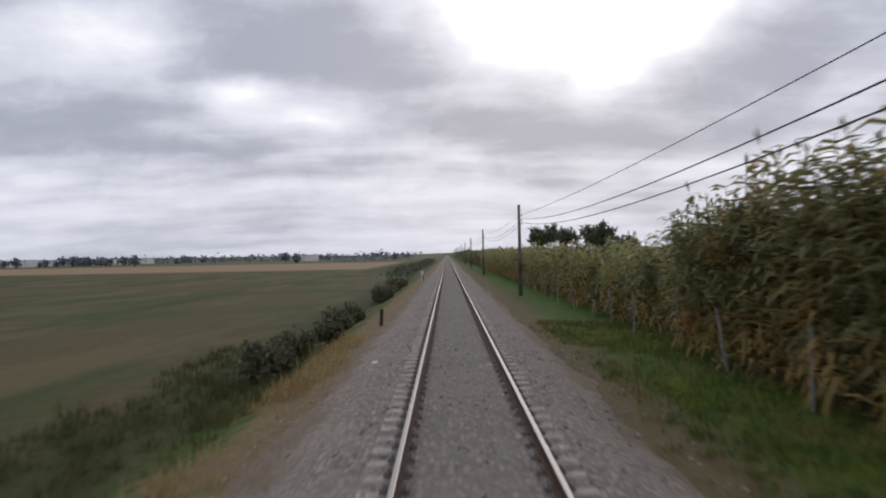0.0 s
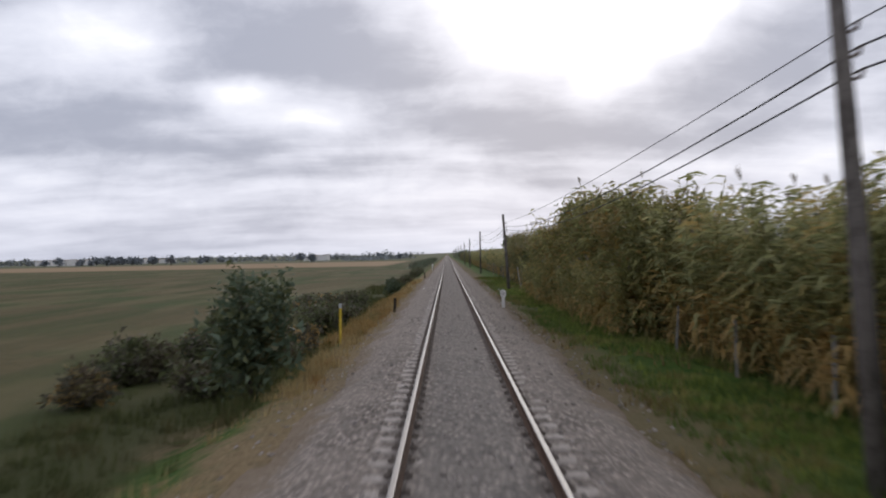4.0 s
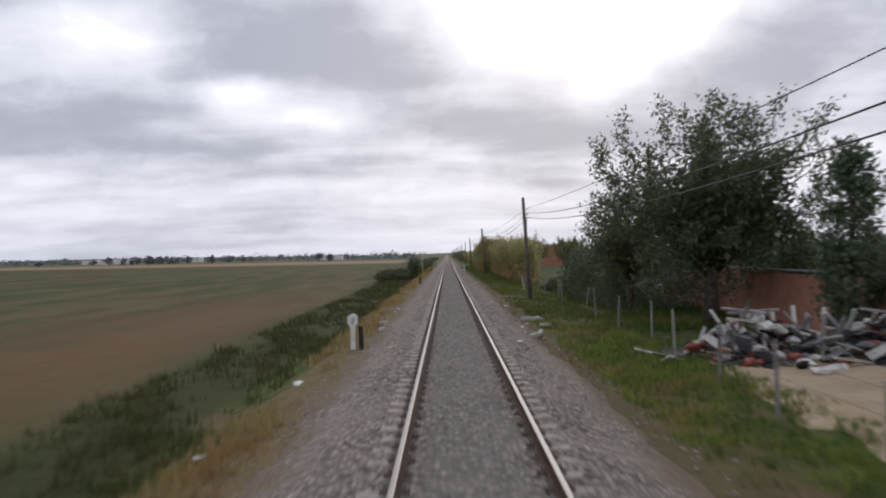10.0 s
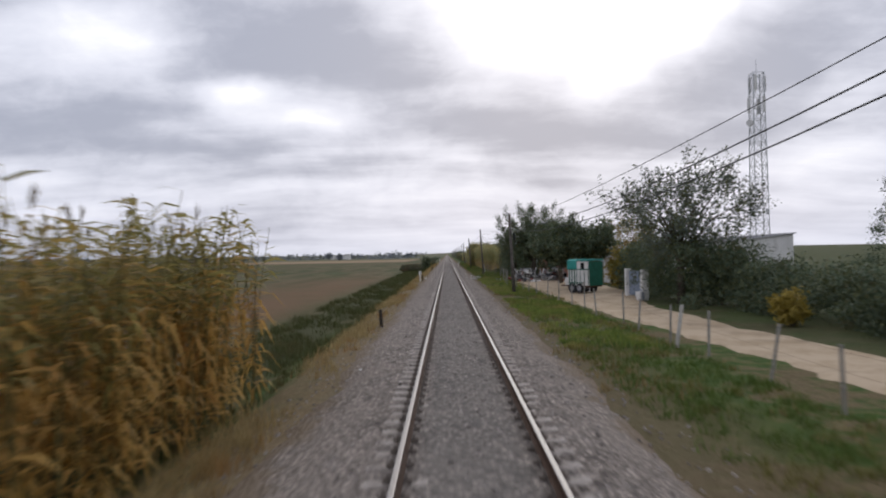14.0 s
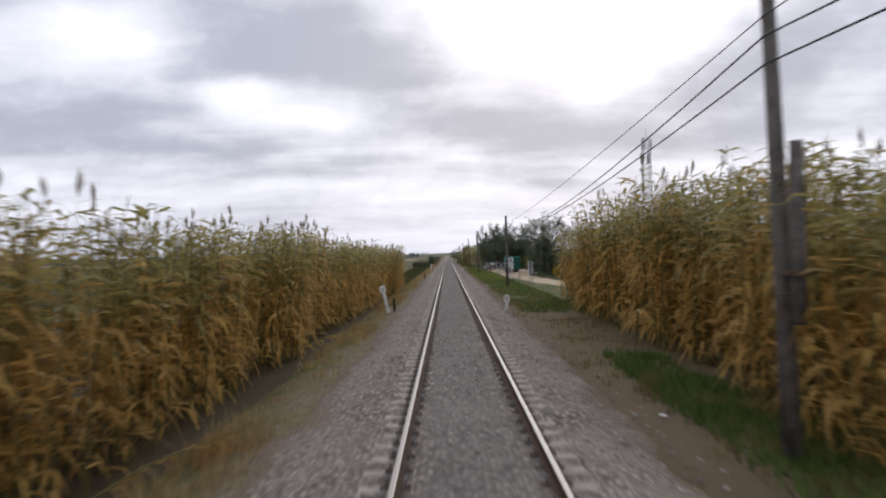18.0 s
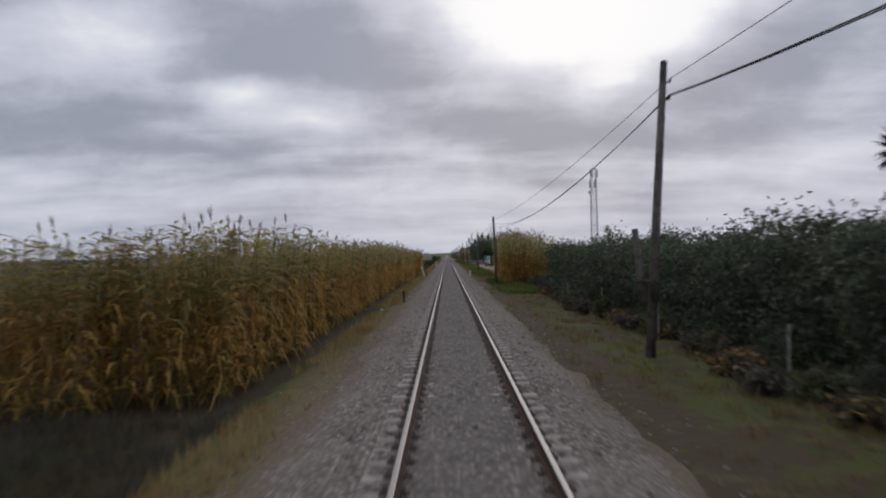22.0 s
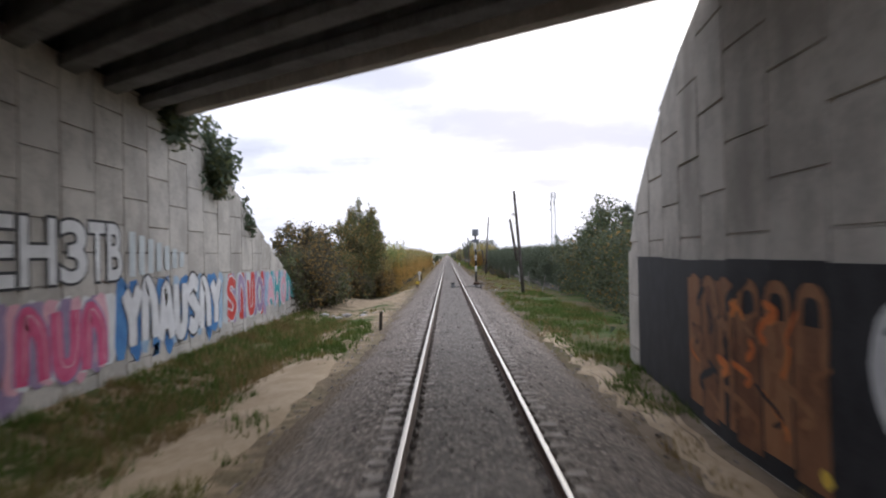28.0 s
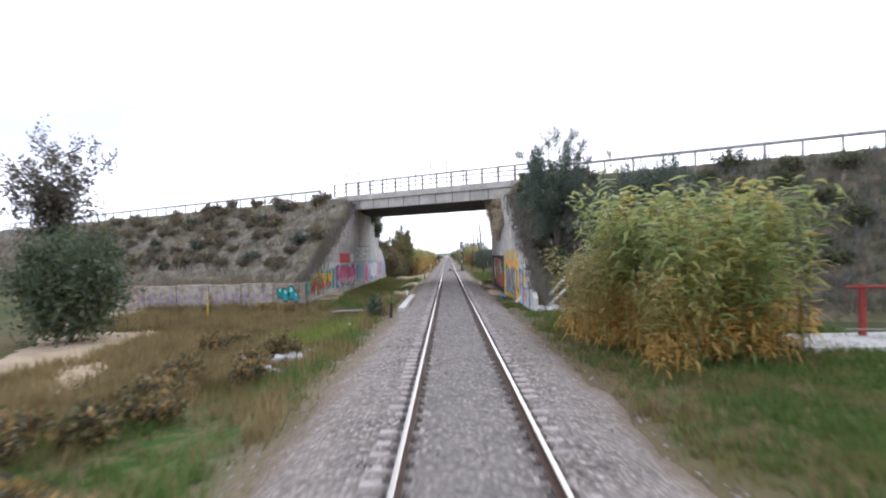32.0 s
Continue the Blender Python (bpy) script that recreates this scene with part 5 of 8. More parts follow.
for a, b, c in ((-0.18, 1.43, 1.28), (-0.17, 1.30, 1.14), (0.37, 1.42, 1.28), (0.36, 1.28, 1.14)):
    part("rail_stay", tubed([(a, b, 3.64), (-0.03 if a < 0 else 0.35, c, 2.80)], 0.014, 6), "galvanised", sig)
part("number_plate", boxed((-0.055, -0.092, 2.05), (0.055, -0.078, 2.42), 0.003), "white_paint", sig, "white plate with worn dark marks")
bm = bmesh.new()
for k in range(5):
    box(bm, (-0.03, -0.098, 2.09 + 0.065 * k), (0.03 - 0.02 * (k % 2), -0.094, 2.125 + 0.065 * k))
part("plate_marks", bm, "black_paint", sig)

t = thing("track_beacon", "grey balise box fixed between the rails", "track equipment", (0.15, -343.4, -0.17))
part("housing", boxed((-0.13, -0.18, -0.03), (0.13, 0.18, 0.24), 0.03), "concrete_dark", t)
part("back_plate", boxed((-0.16, 0.20, -0.03), (0.12, 0.215, 0.36), 0.005), "black_paint", t)
part("bracket", boxed((-0.22, -0.06, -0.04), (0.22, 0.06, 0.0), 0.005), "rust", t)
part("plug", tubed([(0.13, 0, 0.06), (0.24, 0, 0.05)], 0.035, 8), "black_paint", t)
t = thing("trackside_cable", "thick dark cable looping over the ballast to a stand", "cable", (0, 0, 0))
part("cable", tubed([(0.38, -343.4, -0.10), (0.7, -343.45, -0.13), (1.05, -343.3, -0.14), (1.35, -343.1, -0.1), (1.7, -343.3, -0.12), (2.0, -343.7, -0.2), (2.25, -343.6, -0.2), (2.28, -343.35, 0.1)], 0.025, 8), "black_paint", t, smooth=True)
t = thing("cable_stand", "small bent dark steel cable stand beside the track", "track equipment", (2.25, -343.3, -0.35))
part("upright", tubed([(0, 0, -0.1), (0.02, 0, 0.45)], 0.03, 8), "rust", t)
part("crossbar", tubed([(-0.09, 0, 0.47), (0.13, 0, 0.47)], 0.03, 8), "rust", t)
part("cable_tail", tubed([(-0.08, 0, 0.45), (-0.05, 0, 0.2), (0.02, 0, 0.05)], 0.018, 6), "black_paint", t)
t = thing("track_magnet", "yellow-capped trackside box on a dark stand", "track equipment", (-2.85, -335.3, -0.42))
for q in (-0.07, 0.07):
    part("leg", boxed((q - 0.035, -0.04, -0.1), (q + 0.035, 0.04, 0.26), 0.008), "rust", t)
part("cap", boxed((-0.15, -0.13, 0.264), (0.15, 0.13, 0.47), 0.03), "yellow_paint", t, "bright yellow cap")

# old stubs and fittings on single poles
for x, y, z, top, dxx in ((4.82, -347.05, -0.6, 5.3, -0.52), (4.95, -295.6, -0.6, 3.5, -0.22), (4.22, -247.5, -0.6, 4.3, 0.02)):
    t = thing("pole_stub", "cut-off grey wooden pole bound to a telegraph pole", "pole", (x, y, z))
    part("stub", tubed([(dxx * 0.4, 0, top * 0.45), (dxx * 0.8, 0, top * 0.7), (dxx * 1.25, 0, top)], [0.11, 0.10, 0.085], 9), "pole_wood", t, smooth=True)
    part("binding", tubed([(dxx * 0.5, 0, top * 0.6), (dxx * 0.5, 0, top * 0.6 + 0.06)], 0.2, 12), "rust", t)
for x, y, z in ((4.28, -98.75, 3.75), (4.32, -147.25, 3.2), (3.96, -247.2, 2.2)):
    t = thing("cable_box", "dark cable splice hanging from the telegraph pole", "cable box", (x + 0.2, y, z))
    part("case", tubed([(0, 0, 0.05), (0, 0, 0.55)], 0.07, 10), "black_paint", t)
    part("tail", tubed([(0, 0, 0.05), (0.06, 0, -0.25), (-0.06, 0, -0.45)], 0.015, 6), "cable", t)

# slab beside the ballast, rubble and litter
t = thing("culvert_edge", "pale concrete culvert coping beside the ballast", "coping", (0, 0, 0))
for k in range(4):
    y = -407.5 - 2.9 * k
    x0 = -2.32
    part("slab", boxed((x0 - 0.34, y - 2.88, -0.75), (x0, y, -0.15), 0.02), "concrete", t)


def rocks(name, x, y, n_, spread, size, seed, label, mat="rock"):
    r = np.random.default_rng(seed)
    t = thing(name, label, "rubble", (x, y, float(ground_z(x, y)) if abs(x) > 2.7 else -0.3))
    for k in range(n_):
        bm = bmesh.new()
        bmesh.ops.create_icosphere(bm, subdivisions=1, radius=1.0)
        s = size * r.uniform(0.5, 1.4)
        for v in bm.verts:
            v.co = Vector((v.co.x * s * 1.3, v.co.y * s, v.co.z * s * 0.55)) * r.uniform(0.8, 1.2) + Vector((0, 0, s * 0.3))
        bm.transform(pose(r.normal() * spread, r.normal() * spread, 0.04 * k / n_, 0, 0, r.uniform(0, 360)))
        part("stone", bm, mat, t)
    return t


rocks("rubble", 2.0, -340.2, 26, 0.28, 0.13, 6, "ballast stones heaped round the signal foot", "stone_a")
rocks("rubble", -5.3, -411.6, 8, 0.8, 0.13, 7, "small grey stones and broken concrete in the ditch", "rock")
t = thing("fallen_log", "weathered grey log lying in the ditch", "log", (-5.6, -410.5, -0.98), -14)
part("log", tubed([(-1.6, 0, 0.02), (0, 0.06, 0.1), (1.7, 0, 0.05)], [0.08, 0.07, 0.05], 8), "fence_post", t, smooth=True)
rocks("rubble", -5.3, -428.0, 36, 0.8, 0.30, 1, "heap of pale broken concrete in the weeds")
rocks("rubble", -5.2, -431.5, 10, 0.6, 0.22, 2, "heap of pale broken concrete in the weeds")
rocks("rubble", 4.6, -417.8, 16, 0.7, 0.26, 3, "broken white concrete at the wing wall's foot")
rocks("rubble", -4.9, -360.5, 9, 0.8, 0.16, 4, "loose pale stones on the bare earth")
for k, (x, y, l, a) in enumerate(((4.3, -417.0, 2.2, 25), (4.6, -417.6, 1.6, -35), (3.5, -413.1, 1.1, 15))):
    t = thing("broken_post", "broken white concrete post leaning at the wing wall", "post", (x, y, -0.4))
    t.matrix_basis = pose(x, y, -0.40, 0, 48, a)
    part("shaft", boxed((-0.06, -0.06, 0), (0.06, 0.06, l), 0.01), "white_paint", t)
for k, (x, y, l, a) in enumerate(((2.62, -118.2, 0.95, 62), (2.9, -117.4, 0.6, 80), (3.15, -112.0, 0.8, -5), (3.4, -112.3, 0.5, 20), (3.4, -114.9, 0.45, 10), (-2.9, -112.5, 0.35, 30), (-2.75, -115.2, 0.3, 60))):
    t = thing("broken_post", "pale broken concrete post lying on the verge", "debris", (x, y, -0.44))
    t.matrix_basis = pose(x, y, -0.42, 0, 0, a)
    part("piece", boxed((-l / 2, -0.06, -0.05), (l / 2, 0.06, 0.07), 0.012), "concrete_post", t)
t = thing("concrete_pipe", "long pale pipe lying on the scrub", "pipe", (0, 0, 0))
part("pipe", tubed([(9.3, -247.8, -0.40), (10.4, -249.4, -0.38), (11.6, -251.0, -0.36)], 0.17, 12), "concrete_post", t, smooth=True)
rl = np.random.default_rng(5)
for k in range(34):
    y = rl.uniform(-440, 20) if k > 14 else rl.uniform(-128, -100)
    x = rl.choice([-1, 1]) * rl.uniform(1.6, 4.2)
    z = float(np.interp(abs(x), [1.75, 2.75], [-0.18, -0.5])) if abs(x) < 2.75 else float(ground_z(x, y))
    t = thing("litter", "small scrap of pale litter on the ballast", "litter", (x, y, z + 0.02), rl.uniform(0, 360))
    s = rl.uniform(0.05, 0.14)
    bm = bmesh.new()
    bmesh.ops.create_icosphere(bm, subdivisions=1, radius=s)
    for v in bm.verts:
        v.co = Vector((v.co.x * 1.4, v.co.y, v.co.z * 0.35)) * rl.uniform(0.7, 1.2)
    part("scrap", bm, "white_paint", t)
t = thing("plastic_bag", "blue plastic scrap at the foot of the mural", "litter", (3.2, -407.6, -0.45))
plain("blue_plastic", (0.02, 0.16, 0.42), (0.04, 0.24, 0.55), 8, 0.4)
bm = bmesh.new()
bmesh.ops.create_icosphere(bm, subdivisions=2, radius=0.14)
for v in bm.verts:
    v.co = Vector((v.co.x * 1.3, v.co.y, max(v.co.z, -0.2) * 0.6 + 0.07)) * rl.uniform(0.85, 1.15)
part("sack", bm, "blue_plastic", t)

# low wall before the orchard hedge
t = thing("garden_wall", "low pale plastered wall with dark scrawls before the hedge", "wall", kind="structure")
for k in range(9):
    y = -307 - 4.0 * k
    part("wall_bay", boxed((8.05, y - 3.99, -1.0), (8.25, y, -0.22 + 0.08 * math.sin(k * 2.3)), 0.02), "wall_dim", t)
    if k in (5, 6, 7):
        bm = bmesh.new()
        for q in range(6):
            yy = y - 0.5 - 0.5 * q
            box(bm, (8.038, yy - 0.12, -0.45), (8.046, yy, -0.12))
            box(bm, (8.038, yy - 0.36, -0.3), (8.046, yy - 0.12, -0.22))
        part("scrawl", bm, "black_paint", t)
for x, y, a, l in ((5.55, -87.0, -10, 1.25), (6.85, -326.9, -9, 1.6), (6.45, -177.8, 8, 1.3), (5.95, 5.3, -8, 1.75)):
    t = thing("leaning_post", "white concrete fence post leaning out of line", "post", (x, y, -0.55))
    t.matrix_basis = pose(x, y, -0.58, 0, a, 0)
    part("shaft", boxed((-0.045, -0.045, -0.2), (0.045, 0.045, l), 0.008), "concrete_post", t)

def fallen_cane(x, y, length, turn, tilt, label, seed):
    """One reed that has come down, with drooping dry leaves."""
    r = np.random.default_rng(seed)
    t = thing("fallen_cane", label, "cane", (x, y, float(ground_z(x, y))), group="fallen canes")
    t.matrix_basis = pose(x, y, float(ground_z(x, y)) + 0.15, 0, tilt, turn)
    pts = [(length * q, 0, 0.35 * math.sin(q * 2.6) * length * 0.3) for q in np.linspace(0, 1, 6)]
    part("stalk", tubed(pts, [0.02, 0.02, 0.018, 0.016, 0.012, 0.006], 6), "stalk", t)
    g = Grow()
    for k in range(28):
        q = r.uniform(0.15, 1.0)
        c = np.array([length * q, 0, 0.35 * math.sin(q * 2.6) * length * 0.3])
        o = np.array([r.uniform(0.1, 0.5), r.choice([-1, 1]) * r.uniform(0.1, 0.4), 0])
        g.add(*strip([c, c + o * 0.5 + [0, 0, -0.03], c + o * 0.9 - [0, 0, 0.36]], [0.035, 0.07, 0.012], np.array([-o[1], o[0], 0.2])), 0)
    V, Q, M = g.done()
    quadmesh("leaf_blades", V, Q, ["cane_dry"], parent=t)


fallen_cane(-5.5, -259.0, 2.8, 2, -17, "fallen dry cane lying across the soil", 1)
fallen_cane(-5.5, -246.5, 2.2, 20, -16, "fallen dry cane lying across the soil", 2)
fallen_cane(-5.9, -231.8, 2.6, 8, -16, "fallen yellow cane leaning out of the thicket", 3)
fallen_cane(5.3, -235.2, 5.2, 256, -11, "leaning dry cane with hanging leaves", 4)
fallen_cane(6.8, -249.5, 1.8, 300, 10, "pale broken cane stem on the grass", 5)


# ---- yard, buildings ----
def sheet(name, rows, mat, label, category, lift=0.02):
    """A strip of ground: rows of y, x_left, x_right."""
    V, Q = [], []
    ys = np.arange(rows[0][0], rows[-1][0], -0.8)
    yr, a, b = (np.array(c)[::-1] for c in zip(*rows))
    k = 9
    for y in ys:
        xa = np.interp(y, yr, a) + 0.22 * waves(y * 1.1, y * 0.4) + 0.10 * math.sin(y * 4.1)
        xb = np.interp(y, yr, b) + 0.25 * waves(y * 0.9 + 5, y * 0.6)
        for q in np.linspace(0, 1, k):
            x = xa + (xb - xa) * q
            V.append((x, y, float(ground_z(x, y)) + (lift if 0 < q < 1 else -0.05) - 0.04 * math.exp(-((q - 0.3) / 0.1) ** 2) - 0.04 * math.exp(-((q - 0.7) / 0.1) ** 2)))
    for i in range(len(ys) - 1):
        for j in range(k - 1):
            n0 = i * k + j
            Q.append((n0, n0 + 1, n0 + k + 1, n0 + k))
    return tagged(quadmesh(name, V, Q, mat, smooth=True), label, category, kind="structure")


sheet("dirt_track", [(-119, 7.2, 13.0), (-124, 5.8, 14.0), (-131, 4.95, 14.0), (-140, 5.3, 13.5), (-150, 5.8, 13.5), (-160, 6.6, 10.6), (-172, 7.5, 10.8), (-186, 8.3, 11.6), (-206, 11.8, 15.5), (-225, 16.5, 20.5)], "dirt", "pale beaten dirt track and yard behind the fence", "dirt track", 0.07)
sheet("dirt_road", [(-403, -27, -22), (-408, -25.5, -17), (-414, -22, -15.0), (-425, -17.8, -12.2), (-440, -14, -9.6), (-452, -13, -8.9)], "dirt", "pale dirt road curving below the embankment", "dirt road", 0.07)
sheet("sand_strip", [(-372, 2.95, 3.6), (-386, 2.9, 3.6), (-404, 2.7, 3.4)], "dirt", "strip of pale sand at the foot of the mural wall", "sand", 0.03)
sheet("sand_patch", [(-377, -4.6, -3.2), (-384, -5.8, -3.1), (-392, -6.0, -3.2), (-401, -5.2, -3.3)], "dirt", "bare sandy path between grass and ballast", "sand", 0.05)


def house(name, x0, x1, y0, y1, ht, mat, roof, label, openings=(), slope=0.5, over=0.25, z=-0.75):
    """A low building: four walls, a sloping roof, doors and windows on the side to the line."""
    t = thing(name, label, "building", (0, 0, 0))
    th = 0.2
    part("wall", boxed((x0, y0, z), (x0 + th, y1, ht), 0.01), mat, t)
    part("wall", boxed((x1 - th, y0, z), (x1, y1, ht + slope), 0.01), mat, t)
    for a in (y0, y1 - th):
        part("wall", prism(bmesh.new(), [(x0 + th, z), (x1 - th, z), (x1 - th, ht + slope * 0.95), (x0 + th, ht + slope * 0.03)], lambda u, v, w: (u, w, v), a + 0.004, a + th - 0.004), mat, t)
    bm = prism(bmesh.new(), [(x0 - over, ht - slope * over / (x1 - x0) + 0.005), (x1 + over, ht + slope * 1.04 + 0.005), (x1 + over, ht + slope * 1.04 + 0.10), (x0 - over, ht + 0.09)], lambda u, v, w: (u, w, v), y0 - over, y1 + over)
    r = part("roof", bm, roof, t)
    for k in range(int((y1 - y0 + 2 * over) / 0.8)):
        yy = y0 - over + 0.1 + 0.8 * k
        part("roof_rib", prism(bmesh.new(), [(x0 - over, ht + 0.092), (x1 + over, ht + slope * 1.04 + 0.107), (x1 + over, ht + slope * 1.04 + 0.14), (x0 - over, ht + 0.125)], lambda u, v, w: (u, w, v), yy, yy + 0.06), roof, r)
    for kind_, a, b, za, zb, mm in openings:
        o = part(kind_, boxed((x0 - 0.03, a, za), (x0 - 0.004, b, zb), 0.005), mm, t)
        part("frame", boxed((x0 - 0.05, a - 0.06, zb), (x0 - 0.004, b + 0.06, zb + 0.07), 0.005), "dark_wood", o)
    # end openings face the viewer
    return t


plain("teal_paint", (0.02, 0.22, 0.19), (0.035, 0.30, 0.26), 5, 0.6, stain=(0.03, 0.17, 0.15))
plain("gate_blue", (0.20, 0.245, 0.32), (0.28, 0.32, 0.39), 3, 0.7, stain=(0.16, 0.17, 0.2))
plain("green_paint", (0.012, 0.085, 0.055), (0.02, 0.12, 0.08), 5, 0.6)
plain("blue_grey_wall", (0.24, 0.26, 0.29), (0.34, 0.36, 0.39), 0.8, 0.9, stain=(0.17, 0.18, 0.20))
house("outbuilding", 14.6, 19, -69, -58.4, 1.5, "whitewash", "tin_roof", "low whitewashed outbuilding with a teal door", [("window", -59.9, -59.2, 0.6, 1.2, "dark_void"), ("door", -65.6, -64.9, -0.7, 1.0, "teal_paint"), ("window", -67.5, -67.0, 0.5, 1.1, "dark_void")], 0.3)
house("shed", 14.9, 24, -87, -69.3, 1.75, "blue_grey_wall", "tin_roof", "long grey-blue shed with a pale sheet roof", [("door", -83.4, -81.5, -0.7, 1.25, "dark_void"), ("door", -79.6, -78.8, -0.7, 1.2, "blue_grey_wall")], 1.1, 0.5)
house("red_building", 15.0, 28, 17, 30, 3.8, "terracotta", "terracotta", "flat red brick building beyond the scrub", [("window", 20, 21.2, 1.6, 2.8, "whitewash"), ("door", 23.0, 26.5, -0.7, 2.0, "whitewash")], 0.15)
house("red_annex", 17.4, 20.2, 19.5, 24.5, 4.4, "terracotta", "terracotta", "raised red brick block above a flat building", [], 0.1, 0.15)
t = thing("yard_wall", "long terracotta plastered yard wall behind the rubbish heap", "wall", kind="structure")
for k in range(8):
    part("wall_bay", boxed((11.9, -125.0 + 3.0 * k, -0.9), (12.15, -122.004 + 3.0 * k, 1.42 + 0.04 * math.sin(k * 2.2)), 0.012), "terracotta", t)
    part("coping", boxed((11.84, -125.0 + 3.0 * k, 1.47), (12.21, -122.004 + 3.0 * k, 1.54), 0.012), "concrete_dark", t)
house("white_shed", 14.6, 18, -137.5, -129.5, 1.7, "whitewash", "tin_roof", "small whitewashed shed with a dark doorway under the mulberries", [("door", -133.6, -132.4, -0.7, 1.2, "dark_void")], 0.3)
house("factory", 30, 38, -118, -96, 3.0, "whitewash", "tin_roof", "long pale industrial building beyond the scrub", [], 0.8)
house("villa", 46, 54, -132, -122, 4.6, "whitewash", "terracotta", "white two-storey house among trees", [("window", -130, -129, 2.6, 3.8, "dark_void"), ("window", -126, -125, 2.6, 3.8, "dark_void")], 0.9)

# rubbish heap
heap = thing("rubbish_heap", "heap of planks, scrap and plastic in the yard", "rubbish heap", (8.0, -123.2, float(ground_z(8.0, -123.2)) + 0.05))
r = np.random.default_rng(77)
plain("scrap_red", (0.26, 0.07, 0.05), (0.36, 0.12, 0.09), 3, 0.7)
plain("scrap_grey", (0.16, 0.16, 0.17), (0.30, 0.30, 0.31), 3, 0.7)
for k in range(150):
    px_, py_ = r.normal(0, 1.25), r.normal(0, 0.8)
    hh = 1.25 * math.exp(-(px_ / 1.7) ** 2 - (py_ / 1.1) ** 2) * r.uniform(0.3, 1.0)
    kind_ = r.integers(0, 4)
    m = pose(px_, py_, hh, r.normal(0, 16), r.normal(0, 22), r.uniform(0, 360))
    if kind_ == 0:
        bm = boxed((-r.uniform(0.4, 1.1), -0.05, 0), (r.uniform(0.4, 1.1), 0.05, 0.05), 0.006, m)
        part("plank", bm, r.choice(["scrap_grey", "concrete_post", "pole_wood"]), heap)
    elif kind_ == 1:
        bm = boxed((-0.3, -0.2, 0), (0.3, 0.2, 0.03), 0.006, m)
        part("board", bm, r.choice(["concrete_post", "scrap_grey", "pole_wood", "black_paint"]), heap)
    else:
        bm = bmesh.new()
        bmesh.ops.create_icosphere(bm, subdivisions=1, radius=r.uniform(0.09, 0.24))
        for v in bm.verts:
            v.co = Vector((v.co.x * 1.3, v.co.y, v.co.z * 0.6)) * r.uniform(0.7, 1.25)
        bm.transform(m)
        part("sack", bm, r.choice(["scrap_grey", "black_paint", "scrap_red", "concrete_post", "white_paint", "scrap_red", "black_paint", "dark_wood"]), heap)
for k in range(6):
    m = pose(r.uniform(-0.8, 1.6), -0.75, 0.05, r.uniform(35, 55), 0, r.uniform(-35, 35))
    part("plank", boxed((-0.05, 0, 0), (0.05, 1.6, 0.05), 0.006, m), "concrete_post", heap)
second = copy_thing(heap, pose(10.9, -123.8, float(ground_z(11, -121)) + 0.05, 0, 0, 190))

# horse trailer
tr = thing("horse_trailer", "white and teal horse trailer parked on the dirt", "trailer", (8.25, -147.4, -0.54), -54)
tr.scale = (1.07, 1.07, 1.09)
LEN, WD = 1.9, 1.2
part("floor", boxed((0, 0, 0.38), (LEN, WD, 0.47), 0.01), "rust", tr)
for nm, lo, hi, mm in (("side_panel", (0.02, -0.02, 0.474), (LEN, 0.03, 1.5), "whitewash"), ("side_panel", (0.02, WD - 0.03, 0.474), (LEN, WD + 0.02, 1.5), "green_paint"),
                       ("front_panel", (-0.02, 0.034, 0.474), (0.03, WD - 0.034, 2.05), "whitewash"), ("tailgate", (LEN + 0.004, 0.0, 0.474), (LEN + 0.06, WD, 2.0), "green_paint")):
    part(nm, boxed(lo, hi, 0.012), mm, tr)
part("door", boxed((LEN * 0.45, -0.045, 0.5), (LEN - 0.03, -0.024, 2.0), 0.008), "whitewash", tr, "white panelled side door")
w_ = part("window", boxed((LEN * 0.63, -0.058, 1.5), (LEN * 0.80, -0.048, 1.92), 0.006), "dark_void", tr)
for q in (0.10, 0.22, 0.34, 0.45, 0.62, 0.80, 0.985):
    part("slat", boxed((LEN * q - 0.025, -0.072, 0.48), (LEN * q + 0.025, -0.06 if q > 0.4 else -0.022, 1.48), 0.004), "green_paint", tr)
part("sill_rail", boxed((0.0, -0.075, 1.47), (LEN, -0.05, 1.53), 0.004), "green_paint", tr)
bm = prism(bmesh.new(), [(-0.03, 1.5), (-0.03, 2.05), (0.25, 2.16), (WD - 0.25, 2.16), (WD + 0.03, 2.05), (WD + 0.03, 1.5), (WD, 1.5), (WD, 2.02), (0.26, 2.12), (0.0, 2.02), (0, 1.5)], lambda u, v, w: (w, u, v), -0.04, LEN * 0.44)
part("canvas_cover", bm, "teal_paint", tr, "teal canvas cover")
part("roof", boxed((LEN * 0.44 + 0.004, -0.03, 2.05), (LEN + 0.08, WD + 0.03, 2.14), 0.02), "teal_paint", tr)
for q in (0.45, 1.08):
    w_ = part("wheel", tubed([(q, -0.10, 0.30), (q, 0.10, 0.30)], 0.30, 18), "black_paint", tr, "black tyre")
    part("rim", tubed([(q, -0.112, 0.30), (q, -0.09, 0.30)], 0.17, 14), "scrap_grey", w_)
    w_ = part("wheel", tubed([(q, WD - 0.1, 0.30), (q, WD + 0.10, 0.30)], 0.30, 18), "black_paint", tr, "black tyre")
part("mudguard", boxed((0.1, -0.14, 0.63), (1.45, 0.0, 0.68), 0.015), "green_paint", tr)
part("drawbar", tubed([(-1.2, WD / 2, 0.42), (-0.5, WD / 2, 0.42), (0.0, WD / 2, 0.42)], 0.05, 8), "rust", tr)
